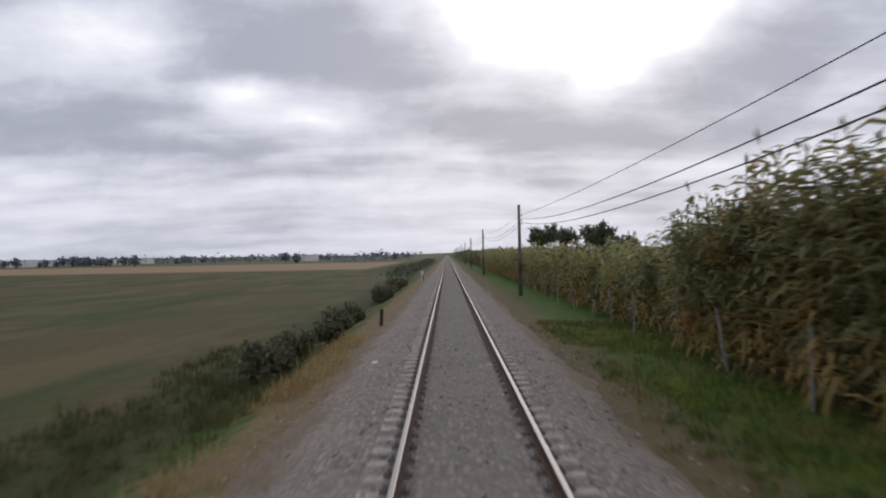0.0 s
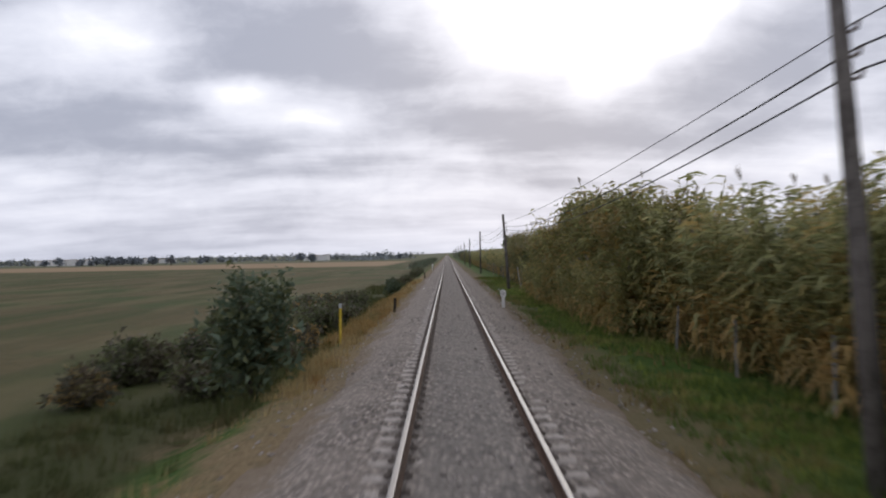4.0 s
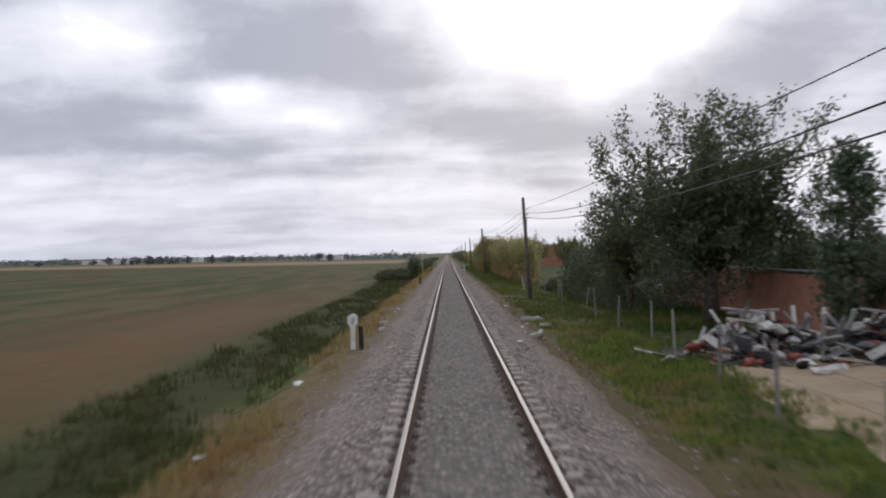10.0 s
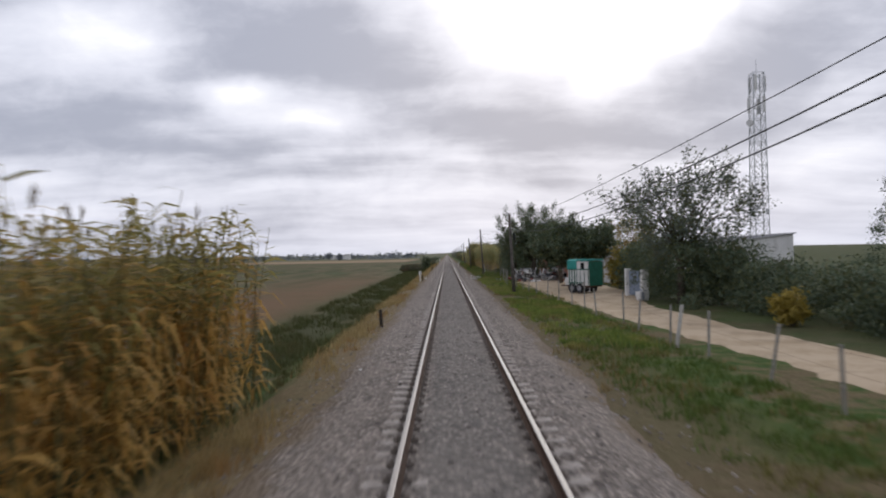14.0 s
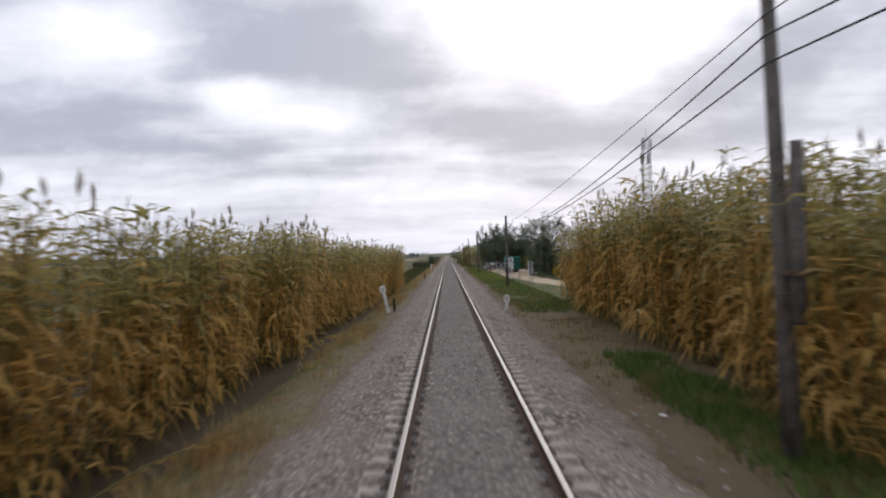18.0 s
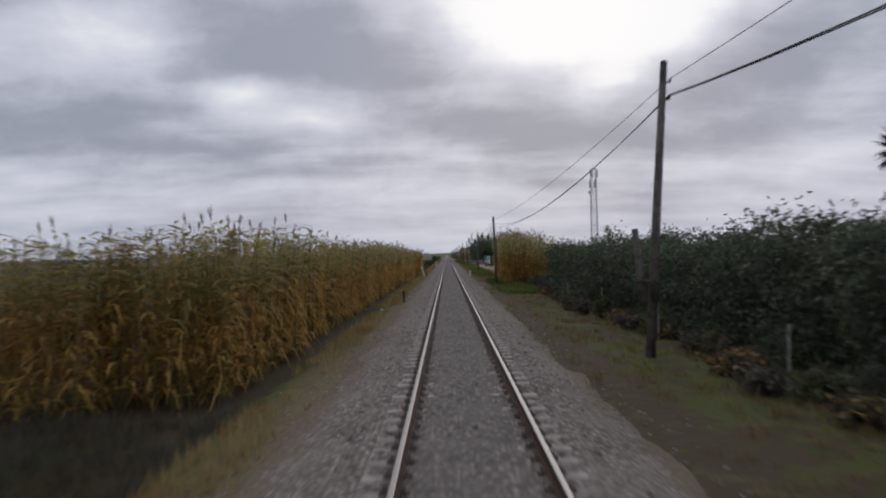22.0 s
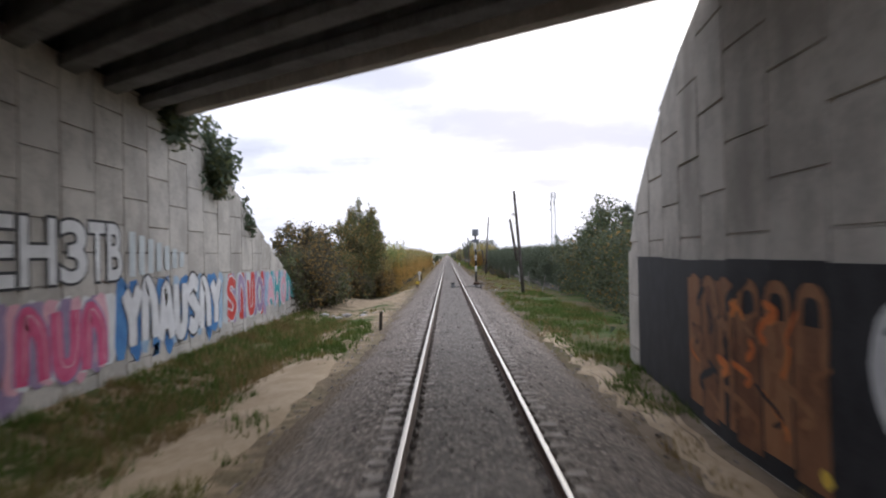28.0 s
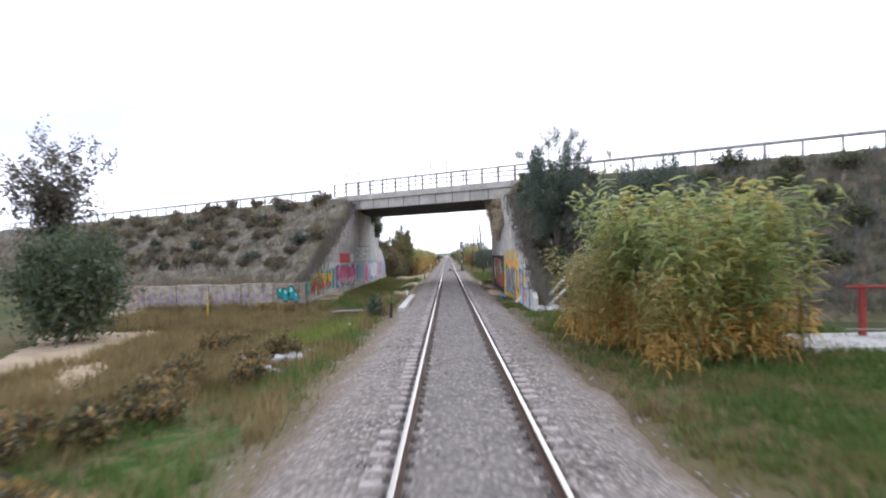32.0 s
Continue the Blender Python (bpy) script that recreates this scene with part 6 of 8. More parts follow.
part("prop_leg", tubed([(LEN - 0.1, 0.1, 0.02), (LEN - 0.1, 0.1, 0.40)], 0.03, 8), "galvanised", tr)


def big_bag(x, y, s, label, tall=1.15):
    t = thing("bulk_bag", label, "bulk bag", (x, y, float(ground_z(x, y)) + 0.05), 15)
    bm = boxed((-s / 2, -s / 2, 0), (s / 2, s / 2, s * tall), 0.0)
    bmesh.ops.subdivide_edges(bm, edges=bm.edges, cuts=4, use_grid_fill=True)
    for v in bm.verts:
        bul = 1 + 0.10 * math.sin(math.pi * v.co.z / (s * tall))
        v.co = Vector((v.co.x * bul + rl.normal(0, 0.012), v.co.y * bul + rl.normal(0, 0.012), v.co.z + rl.normal(0, 0.02)))
    part("sack", bm, "whitewash", t, smooth=True)
    for a, b in ((-1, -1), (1, -1), (1, 1), (-1, 1)):
        part("lifting_loop", tubed([(a * s * 0.45, b * s * 0.45, s * tall * 0.96), (a * s * 0.35, b * s * 0.45, s * tall * 1.2), (a * s * 0.22, b * s * 0.45, s * tall * 0.98)], 0.025, 6), "blue_grey_wall", t)
    part("stripe", boxed((-s * 0.30, -s * 0.565, s * 0.1), (s * 0.12, -s * 0.553, s * tall * 0.92), 0.003), "blue_grey_wall", t, "faded blue band")


gate = thing("yard_gate", "blue-grey sheet metal gate between two white pillars", "gate", (11.5, -153.5, -0.55))
for q in (-1, 1):
    part("pillar", boxed((-0.2, q * 1.95 - 0.22, -0.2), (0.2, q * 1.95 + 0.22, 1.72), 0.02), "whitewash", gate, "whitewashed pillar with peeling paint")
    leaf_ = part("gate_leaf", boxed((-0.02, min(0.01 * q, 1.70 * q), 0.06), (0.02, max(0.01 * q, 1.70 * q), 1.6), 0.006), "gate_blue", gate, "faded blue-grey sheet")
    for k in range(6):
        part("rib", boxed((-0.045, q * (0.15 + 0.28 * k) - 0.02, 0.08), (-0.022, q * (0.15 + 0.28 * k) + 0.02, 1.58), 0.004), "gate_blue", leaf_)
big_bag(10.9, -157.0, 0.45, "slumped white sack at the gate pillar")
big_bag(10.3, -135.9, 0.6, "small white sack slumped beside the yard")
bush(12.5, -172, 1.7, 0.8, ["leaf_yellow"], 1500, 0.09, "small bright yellow bush on the grass", 51)
bush(14.2, -160.5, 3.4, 2.6, ["leaf_dark", "leaf_mid"], 7000, 0.09, "dense dark undergrowth below the airy tree", 55)
bush(12.6, -144.5, 3.8, 1.2, ["leaf_yellow", "leaf_olive"], 2200, 0.10, "yellowing shrub behind the trailer", 52)
bush(13.2, -148, 2.8, 2.2, ["leaf_dark", "leaf_mid"], 4000, 0.10, "dense dark hedge bush by the trailer", 53)
bush(12, -204, 1.6, 0.5, ["leaf_autumn"], 900, 0.07, "rust coloured shrub beyond the dirt track", 54)
for k, (x, y, h_) in enumerate(((39, -135, 9.0), (11.2, -121.9, 5.8))):
    r = np.random.default_rng(300 + k)
    t = thing("conifer", "dark conical conifer beside a white house" if k == 0 else "narrow dark cypress beside the house", "tree", (x, y, float(ground_z(x, y))))
    part("trunk", tubed([(0, 0, -0.2), (0, 0, h_ * 0.9)], [0.16, 0.03], 8), "bark", t)
    zz = r.uniform(0.12, 1, 90)
    wd = (3.0 if k == 0 else 0.75) * (1 - zz) ** (0.8 if k == 0 else 0.4) + 0.1
    a = r.uniform(0, 6.28, 90)
    c = np.stack([np.cos(a) * wd * 0.8, np.sin(a) * wd * 0.8, zz * h_], -1)
    V, Q = leaf_cloud(r, c, 0.30 if k == 0 else 0.2, 5000, 0.11)
    quadmesh("crown", V, Q, ["leaf_dark"], parent=t)

# lattice tower
tw = thing("radio_tower", "tall galvanised lattice radio mast with antennas", "mast", (43.6, -96.2, -0.7))
HT = 27.5
for sx in (-1, 1):
    for sy in (-1, 1):
        part("leg", tubed([(sx * 1.0, sy * 1.0, 0), (sx * 0.75, sy * 0.75, HT)], 0.07, 6), "galvanised", tw)
for k in range(17):
    z0, z1 = HT * k / 17, HT * (k + 1) / 17
    w0, w1 = 1.0 - 0.25 * k / 17, 1.0 - 0.25 * (k + 1) / 17
    for (ax, ay), (bx_, by_) in (((-1, -1), (1, -1)), ((1, -1), (1, 1)), ((1, 1), (-1, 1)), ((-1, 1), (-1, -1))):
        bm = bmesh.new()
        tube(bm, [(ax * w0, ay * w0, z0), (bx_ * w1, by_ * w1, z1)], 0.032, 4)
        tube(bm, [(bx_ * w0, by_ * w0, z0), (ax * w1, ay * w1, z1)], 0.032, 4)
        tube(bm, [(ax * w1, ay * w1, z1), (bx_ * w1, by_ * w1, z1)], 0.035, 4)
        part("brace", bm, "galvanised", tw)
for k, (a, z) in enumerate(((0, 26), (120, 26), (240, 26), (60, 23), (180, 23), (300, 23))):
    o = (1.15 * math.cos(radians(a)), 1.15 * math.sin(radians(a)))
    part("antenna_panel", boxed((o[0] - 0.16, o[1] - 0.16, z - 1.1), (o[0] + 0.16, o[1] + 0.16, z + 1.1), 0.03), "whitewash", tw, "pale antenna panel")
part("dish", tubed([(-1.1, -0.2, 20.5), (-1.3, -0.4, 20.5)], [0.5, 0.45], 14), "whitewash", tw)
part("lightning_rod", tubed([(0, 0, HT), (0, 0, HT + 1.9)], 0.04, 6), "galvanised", tw)

# palms behind the hedge
r = np.random.default_rng(9)


def palm(x, y, h_, label, seed):
    """Fan palm: a trunk in a skirt of dead fronds and a round crown of stiff fans."""
    r = np.random.default_rng(seed)
    t = thing("palm_tree", label, "palm tree", (x, y, float(ground_z(x, y))), group="palms")
    part("trunk", tubed([(0, 0, -0.2), (0.05, 0, h_ * 0.5), (0.1, 0, h_ - 1.6)], [0.42, 0.36, 0.3], 12), "bark", t, smooth=True)
    g = Grow()
    for k in range(520):
        a, zz = r.uniform(0, 6.28), r.uniform(h_ - 7.0, h_ - 2.4)
        rr = 0.84 - 0.02 * (h_ - 2.4 - zz) + 0.09 * math.sin(zz * 3 + seed)
        o = np.array([math.cos(a), math.sin(a), 0])
        g.add(*strip([o * rr * 0.6 + [0.1, 0, zz + 0.5], o * rr + [0.1, 0, zz], o * rr * 1.08 + [0.1, 0, zz - 0.7]], [0.10, 0.28, 0.05], np.array([-o[1], o[0], 0])), 0)
    V, Q, M = g.done()
    quadmesh("dead_frond_skirt", V, Q, ["leaf_grey"], parent=t)
    g = Grow()
    for k in range(54):
        a, el = 2.4 * k + r.normal(0, 0.2), math.asin(np.clip(-0.75 + 1.75 * (k + 0.5) / 54 + r.normal(0, 0.05), -0.99, 0.99))
        o = np.array([math.cos(a) * math.cos(el), math.sin(a) * math.cos(el), math.sin(el)])
        sd = np.cross(o, [0, 0, 1.0])
        sd /= np.linalg.norm(sd)
        nrm = np.cross(sd, o)
        c = np.array([0.1, 0, h_ - 1.75])
        L = r.uniform(1.75, 2.15)
        e = c + o * L * 0.5
        g.add(*strip([c, e], [0.05, 0.04], sd), 0)
        for q in np.linspace(-1.15, 1.15, 9):
            dq = o * math.cos(q) + sd * math.sin(q)
            tip = e + dq * L * 0.52 * (1.1 - 0.25 * abs(q)) - [0, 0, 0.10 + 0.10 * abs(q)]
            g.add(*strip([e, (e + tip) / 2 + nrm * 0.03, tip], [0.07, 0.2, 0.006], np.cross(dq, nrm)), 0)
    V, Q, M = g.done()
    quadmesh("crown", V, Q, ["leaf_palm"], parent=t)


for k, x in enumerate((26.3, 30.8, 34.6, 38.5, 42.2, 46.2, 49.6, 53.5, 58)):
    palm(x, -272.5 + 1.2 * math.sin(k * 2), 10.4 + 0.5 * math.sin(k * 1.7), "tall fan palm with a thick skirt of dead fronds", 60 + k)
palm(20.5, -262, 4.3, "short palm rising over the orchard hedge", 80)

# far trees
far = np.random.default_rng(44)
for k, (x, y, h_, rx) in enumerate(((15.6, 122, 7.6, 3.9), (19.5, 96, 6.6, 2.8), (24, 150, 8, 4), (15, 64, 3.9, 1.3))):
    tree(x, y, h_, rx, h_ * 0.5, ["leaf_dark", "leaf_mid"], 2600, 0.22, "distant umbrella pine beyond the fence", 400 + k, nclump=60, spread=0.5, trunk=0.2)
for k in range(46):
    x, y = far.uniform(-620, -40), far.uniform(430, 820)
    if k < 16:
        x, y = far.uniform(-330, -250), 560 + 40 * far.random()
    h_ = far.uniform(4, 9)
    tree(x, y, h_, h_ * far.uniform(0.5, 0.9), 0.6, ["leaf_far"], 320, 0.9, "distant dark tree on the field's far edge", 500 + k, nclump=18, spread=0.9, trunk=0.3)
for k in range(9):
    x, y = far.uniform(-420, -60), far.uniform(520, 760)
    house("farmhouse", x, x + 12, y, y + 16, 3.2, "whitewash", "terracotta", "distant pale farmhouse at the field's edge", [], 1.2)
# far scrub and wood take their haze from the leaf colours
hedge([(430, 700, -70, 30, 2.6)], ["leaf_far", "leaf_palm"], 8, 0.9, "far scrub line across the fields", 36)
r = np.random.default_rng(91)
c = np.stack([r.uniform(-900, -30, 900), r.uniform(700, 900, 900), r.uniform(-1, 4.5, 900)], -1)
V, Q = leaf_cloud(r, c, 1.6, 9000, 1.6)
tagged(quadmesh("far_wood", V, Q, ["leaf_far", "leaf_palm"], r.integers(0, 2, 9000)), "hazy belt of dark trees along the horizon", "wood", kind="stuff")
c = np.stack([r.uniform(10, 90, 500), r.uniform(330, 900, 500), r.uniform(-1, 4.0, 500)], -1)
V, Q = leaf_cloud(r, c, 1.2, 7000, 1.0)
tagged(quadmesh("far_wood", V, Q, ["leaf_mid", "leaf_dark"], r.integers(0, 2, 7000)), "far green trees beside the line", "wood", kind="stuff")

# shrubs on the embankment
r = np.random.default_rng(17)
for k in range(150):
    if k < 105:
        x, v = r.uniform(-42, -9.8), -r.uniform(0.5, 8.5)
        u = (x - O.x - NR.x * v) / SK.x
    else:
        x, v = r.uniform(5.2, 20), -r.uniform(0.8, 9)
        u = (x - O.x - NR.x * v) / SK.x
    q = road(u, v, 0)
    z = float(bank_z(q.x, q.y))
    if z < 0.5:
        continue
    bush(q.x, q.y, r.uniform(0.5, 1.2), r.uniform(0.7, 1.4), (["leaf_scrub", "grass_dry"] if k < 105 else ["leaf_mid", "leaf_grey"]) if k % 9 else ["leaf_pine", "leaf_grey"], 800, 0.08, "dry grey scrub on the embankment", 700 + k, z=z - 0.05)
for k in range(30):
    x, y = r.uniform(4.4, 9.5), r.uniform(-417.5, -401)
    bush(x, y, r.uniform(0.5, 1.1), r.uniform(0.6, 1.1), [["leaf_mid", "leaf_grey"], ["leaf_scrub", "leaf_mid"], ["leaf_dark", "leaf_mid"]][k % 3], 1100, 0.07, "low green scrub on the embankment", 830 + k, z=float(bank_z(x, y)) - 0.05)
bush(-11.6, -408.2, 1.0, 1.2, ["leaf_autumn", "grass_dry"], 2500, 0.06, "rust-brown dead weeds before the low wall", 860)
bush(-9.9, -409.5, 0.8, 0.9, ["leaf_autumn", "grass_dry"], 1800, 0.06, "rust-brown dead weeds before the low wall", 861)
bush(-8.3, -377.8, 2.8, 1.5, ["leaf_dark", "leaf_mid"], 6000, 0.10, "dark ivy-like bush hanging over the abutment", 760, z=5.4)
bush(-8.2, -374.2, 2.7, 1.4, ["leaf_dark", "leaf_mid"], 5000, 0.10, "dark ivy-like bush hanging over the abutment", 761, z=4.3)
bush(-8.5, -369.8, 1.8, 1.0, ["leaf_dark", "leaf_grey"], 1500, 0.10, "dark ivy-like bush hanging over the abutment", 762, z=3.0)


def hanging_brush(x, y, z, wide, fall, count, label, seed):
    """Dead creeper that spills over a wall top and hangs down its face."""
    r = np.random.default_rng(seed)
    t = thing("hanging_brush", label, "brush", (0, 0, 0))
    bm = bmesh.new()
    for k in range(40):
        yy = y + wide * r.normal(0, 0.4)
        f = fall * r.uniform(0.5, 1.0) * math.exp(-((yy - y) / wide) ** 2)
        tube(bm, [(x + 0.6, yy, z - 0.1), (x - r.uniform(0.2, 0.7), yy + r.normal(0, 0.2), z + 0.2), (x - r.uniform(0.2, 0.6), yy + r.normal(0, 0.3), z - f)], [0.02, 0.015, 0.006], 4)
    part("creeper", bm, "dead_brush", t)
    g = Grow()
    for k in range(count):
        yy = y + wide * r.normal(0, 0.45)
        env = math.exp(-((yy - y) / wide) ** 2)
        q = r.random() ** 1.2
        c = np.array([x + 0.5 - (0.5 + 0.95 * env * (1 - 0.55 * q)) * r.random() ** 0.5, yy, z + 0.35 - q * fall * env])
        o = np.array([-abs(r.normal(0, 0.5)), r.normal(0, 0.6), r.normal(-0.45, 0.6)])
        o *= r.uniform(0.2, 0.55) / np.linalg.norm(o)
        sd = np.cross(o, r.normal(0, 1, 3))
        sd /= np.linalg.norm(sd)
        g.add(*strip(np.array([c, c + o * 0.6, c + o - [0, 0, 0.08]]), [0.02, 0.045, 0.006], sd), 0 if r.random() < 0.85 else 1)
    V, Q, M = g.done()
    quadmesh("foliage", V, Q, ["dead_brush", "leaf_autumn"], M, parent=t)


hanging_brush(3.72, -398.5, 6.1, 2.3, 2.5, 4200, "pale dry brush hanging down the abutment", 763)


def straw_clump(y, z, wide, count, label, seed):
    """Dry grass rooted in the joints of the east wall, arching outwards and down."""
    r = np.random.default_rng(seed)
    t = thing("straw_clump", label, "brush", (0, 0, 0), group="straw clumps")
    g = Grow()
    for k in range(count):
        yy, zz = y + wide * r.normal(0, 0.4), z + 0.35 * r.normal(0, 0.5)
        root = np.array([float(right_x(yy)) + 0.04, yy, zz])
        o = np.array([-abs(r.normal(0.55, 0.25)), r.normal(0, 0.45), r.normal(0.35, 0.3)])
        L = r.uniform(0.45, 1.0)
        g.add(*strip(np.array([root, root + o * L * 0.5, root + o * L - [0, 0, L * r.uniform(0.2, 0.55)]]), [0.02, 0.035, 0.006], np.array([0.2, 1.0, r.normal(0, 0.5)])), 0 if r.random() < 0.85 else 1)
    V, Q, M = g.done()
    quadmesh("dry_grass", V, Q, ["dead_brush", "leaf_autumn"], M, parent=t)


for k, (y, z, wide, count) in enumerate(((-399.6, 5.4, 1.0, 900), (-401.3, 4.9, 0.9, 800), (-400.4, 4.1, 0.7, 500), (-402.6, 4.4, 0.6, 350), (-399.0, 3.6, 0.5, 260))):
    straw_clump(y, z, wide, count, "pale dry grass growing out of the abutment joints", 880 + k)
bush(-3.7, -419.4, 1.1, 0.5, ["leaf_dark", "leaf_grey"], 1200, 0.07, "small dark shrub beside the coping", 765)
bush(6.0, -378, 3.5, 1.6, ["leaf_dark", "leaf_mid"], 3000, 0.11, "dark bush pressed against the abutment end", 766)
for k in range(16):
    bush(r.uniform(-9.5, -5.0), r.uniform(-447, -424), r.uniform(0.5, 1.1), r.uniform(0.7, 1.2), ["leaf_autumn", "leaf_grey", "leaf_mid"], 1300, 0.07, "brown dry weeds below the ballast", 780 + k)

# red gate and culvert by the last cane clump
t = thing("red_gate", "red painted steel gate post and rail by a culvert", "gate", (12.6, -431, -0.6))
part("post", boxed((-0.09, -0.09, -0.2), (0.09, 0.09, 1.75), 0.01), "red_paint", t)
part("top_rail", tubed([(-0.5, 0, 1.65), (3.5, -0.6, 1.65)], 0.05, 8), "red_paint", t)
part("low_rail", tubed([(-0.5, 0, 0.35), (3.5, -0.6, 0.3)], 0.03, 8), "dark_steel", t)
t = thing("culvert", "grey concrete culvert wall below the gate", "culvert", (0, 0, 0))
part("headwall", boxed((9.8, -433.6, -1.5), (15.5, -433.3, -0.45), 0.02), "concrete", t)
part("deck", boxed((9.6, -433.25, -0.62), (16, -430.2, -0.45), 0.02), "concrete_post", t)


# ---- murals and sprayed letters: flat paint on the panels ----
for nm, a, b in (("spray_yellow", (0.62, 0.36, 0.035), (0.70, 0.43, 0.06)), ("spray_black", (0.014, 0.014, 0.016), (0.03, 0.03, 0.033)), ("spray_grey", (0.20, 0.20, 0.21), (0.29, 0.29, 0.30)),
                 ("spray_white", (0.58, 0.58, 0.57), (0.70, 0.70, 0.69)), ("spray_silver", (0.42, 0.46, 0.46), (0.55, 0.59, 0.58)), ("spray_red", (0.46, 0.025, 0.02), (0.56, 0.05, 0.035)),
                 ("spray_orange", (0.62, 0.15, 0.03), (0.70, 0.23, 0.05)), ("spray_brown", (0.16, 0.065, 0.03), (0.24, 0.11, 0.05)), ("spray_rust", (0.26, 0.11, 0.045), (0.34, 0.16, 0.07)), ("spray_mint", (0.20, 0.50, 0.36), (0.30, 0.60, 0.45)),
                 ("spray_teal", (0.02, 0.24, 0.25), (0.05, 0.33, 0.34)), ("spray_sky", (0.26, 0.38, 0.50), (0.38, 0.48, 0.58)), ("spray_blue", (0.03, 0.14, 0.36), (0.06, 0.22, 0.47)),
                 ("spray_pink", (0.55, 0.05, 0.16), (0.66, 0.12, 0.25)), ("spray_rose", (0.62, 0.30, 0.36), (0.70, 0.42, 0.46)), ("spray_gold", (0.66, 0.42, 0.04), (0.75, 0.52, 0.08)),
                 ("spray_mauve", (0.26, 0.18, 0.30), (0.36, 0.27, 0.40))):
    plain(nm, a, b, 2.5, 0.75, 0.15, 0.003)


def curve(pts, steps=5):
    """A smooth line through a few points."""
    P = np.array(pts, float)
    if len(P) < 3:
        return np.stack([np.linspace(P[0], P[-1], steps + 1)], 0)[0]
    E = np.concatenate([[2 * P[0] - P[1]], P, [2 * P[-1] - P[-2]]])
    out = []
    for k in range(1, len(E) - 2):
        for q in np.arange(steps) / steps:
            a, b, c, d = E[k - 1:k + 3]
            out.append(0.5 * (2 * b + (c - a) * q + (2 * a - 5 * b + 4 * c - d) * q * q + (3 * b - a - 3 * c + d) * q ** 3))
    return np.array(out + [P[-1]])


class Mural:
    """Flat sprayed paint in places along the wall (y) and up it (z), in layers."""

    def __init__(self, side, label):
        self.side, self.count = side, 0
        self.ob = thing("graffiti", label, "graffiti", group="graffiti")

    def x(self, y, layer):
        k = 0.014 + 0.004 * layer
        return float(left_x(y)) + k if self.side == "west" else float(right_x(y)) - k

    def paint(self, colour, layer, pts, faces):
        self.count += 1
        layer = layer + 0.07 * (self.count % 12)
        roof = left_top if self.side == "west" else right_top
        sides = len(faces[0])
        used, faces = np.unique(np.asarray(faces), return_inverse=True)
        faces = faces.reshape(-1, sides)
        V = [(self.x(y, layer), y, min(max(z, -0.5), float(roof(y)) - 0.06)) for y, z in np.asarray(pts)[used]]
        quadmesh(colour.replace("spray_", "") + "_stroke", V, faces, colour, parent=self.ob)

    def shape(self, colour, layer, pts):
        """A filled outline, fanned from its middle."""
        P = np.array(pts, float)
        k = len(P)
        self.paint(colour, layer, np.concatenate([P, P.mean(0)[None]]), [(i, (i + 1) % k, k) for i in range(k)])

    def rect(self, colour, layer, y0, y1, z0, z1, skew=0.0):
        self.paint(colour, layer, [(y0, z0), (y1, z0), (y1 + skew, z1), (y0 + skew, z1)], [(0, 1, 2, 3)])

    def blob(self, colour, layer, y, z, ry, rz, power=2.5, jag=0.08, seed=0, k=18, tilt=0.0):
        r = np.random.default_rng(seed)
        a = np.linspace(0, 2 * math.pi, k, endpoint=False)
        c, s = np.cos(a), np.sin(a)
        q = (abs(c) ** power + abs(s) ** power) ** (-1 / power) * (1 + r.normal(0, jag, k))
        self.shape(colour, layer, np.stack([y + ry * q * c + tilt * rz * q * s, z + rz * q * s], -1))

    def stroke(self, colour, layer, pts, wide, smooth=True, point=0.55, keep=None):
        """A sprayed band along a line; keep: only where z lies between two heights."""
        P = curve(pts) if smooth else np.array(pts, float)
        d = np.gradient(P, axis=0)
        d /= np.linalg.norm(d, axis=1)[:, None] + 1e-9
        w = np.full(len(P), wide / 2)
        w[0] *= point
        w[-1] *= point
        nrm = np.stack([-d[:, 1], d[:, 0]], -1) * w[:, None]
        V = np.stack([P - nrm, P + nrm], 1).reshape(-1, 2)
        k = np.arange(len(P) - 1)
        if keep:
            mid = (P[:-1, 1] + P[1:, 1]) / 2
            k = k[(mid > keep[0]) & (mid < keep[1])]
        if len(k):
            self.paint(colour, layer, V, np.stack([2 * k, 2 * k + 2, 2 * k + 3, 2 * k + 1], -1))


# letter-like forms in a unit cell, drawn with a fat cap; they spell nothing
FORMS = ([[(0.9, 0.85), (0.4, 1.0), (0.1, 0.72), (0.55, 0.5), (0.88, 0.25), (0.5, 0.0), (0.05, 0.12)]],
         [[(0.15, 0.0), (0.2, 1.0)], [(0.85, 0.0), (0.8, 1.0)], [(0.2, 0.5), (0.8, 0.52)]],
         [[(0.85, 0.9), (0.25, 0.95), (0.15, 0.5), (0.25, 0.05), (0.9, 0.08)], [(0.2, 0.5), (0.75, 0.52)]],
         [[(0.1, 0.0), (0.2, 0.95), (0.55, 0.9), (0.8, 0.6), (0.85, 0.0)]],
         [[(0.5, 1.0), (0.12, 0.6), (0.3, 0.05), (0.75, 0.1), (0.9, 0.6), (0.5, 1.0)]],
         [[(0.05, 0.0), (0.5, 1.0), (0.95, 0.0)], [(0.25, 0.35), (0.75, 0.35)]],
         [[(0.1, 1.0), (0.2, 0.15), (0.6, 0.02), (0.85, 0.3), (0.85, 1.0)]],
         [[(0.05, 0.95), (0.45, 0.5), (0.5, 0.0)], [(0.95, 1.0), (0.5, 0.5)]])


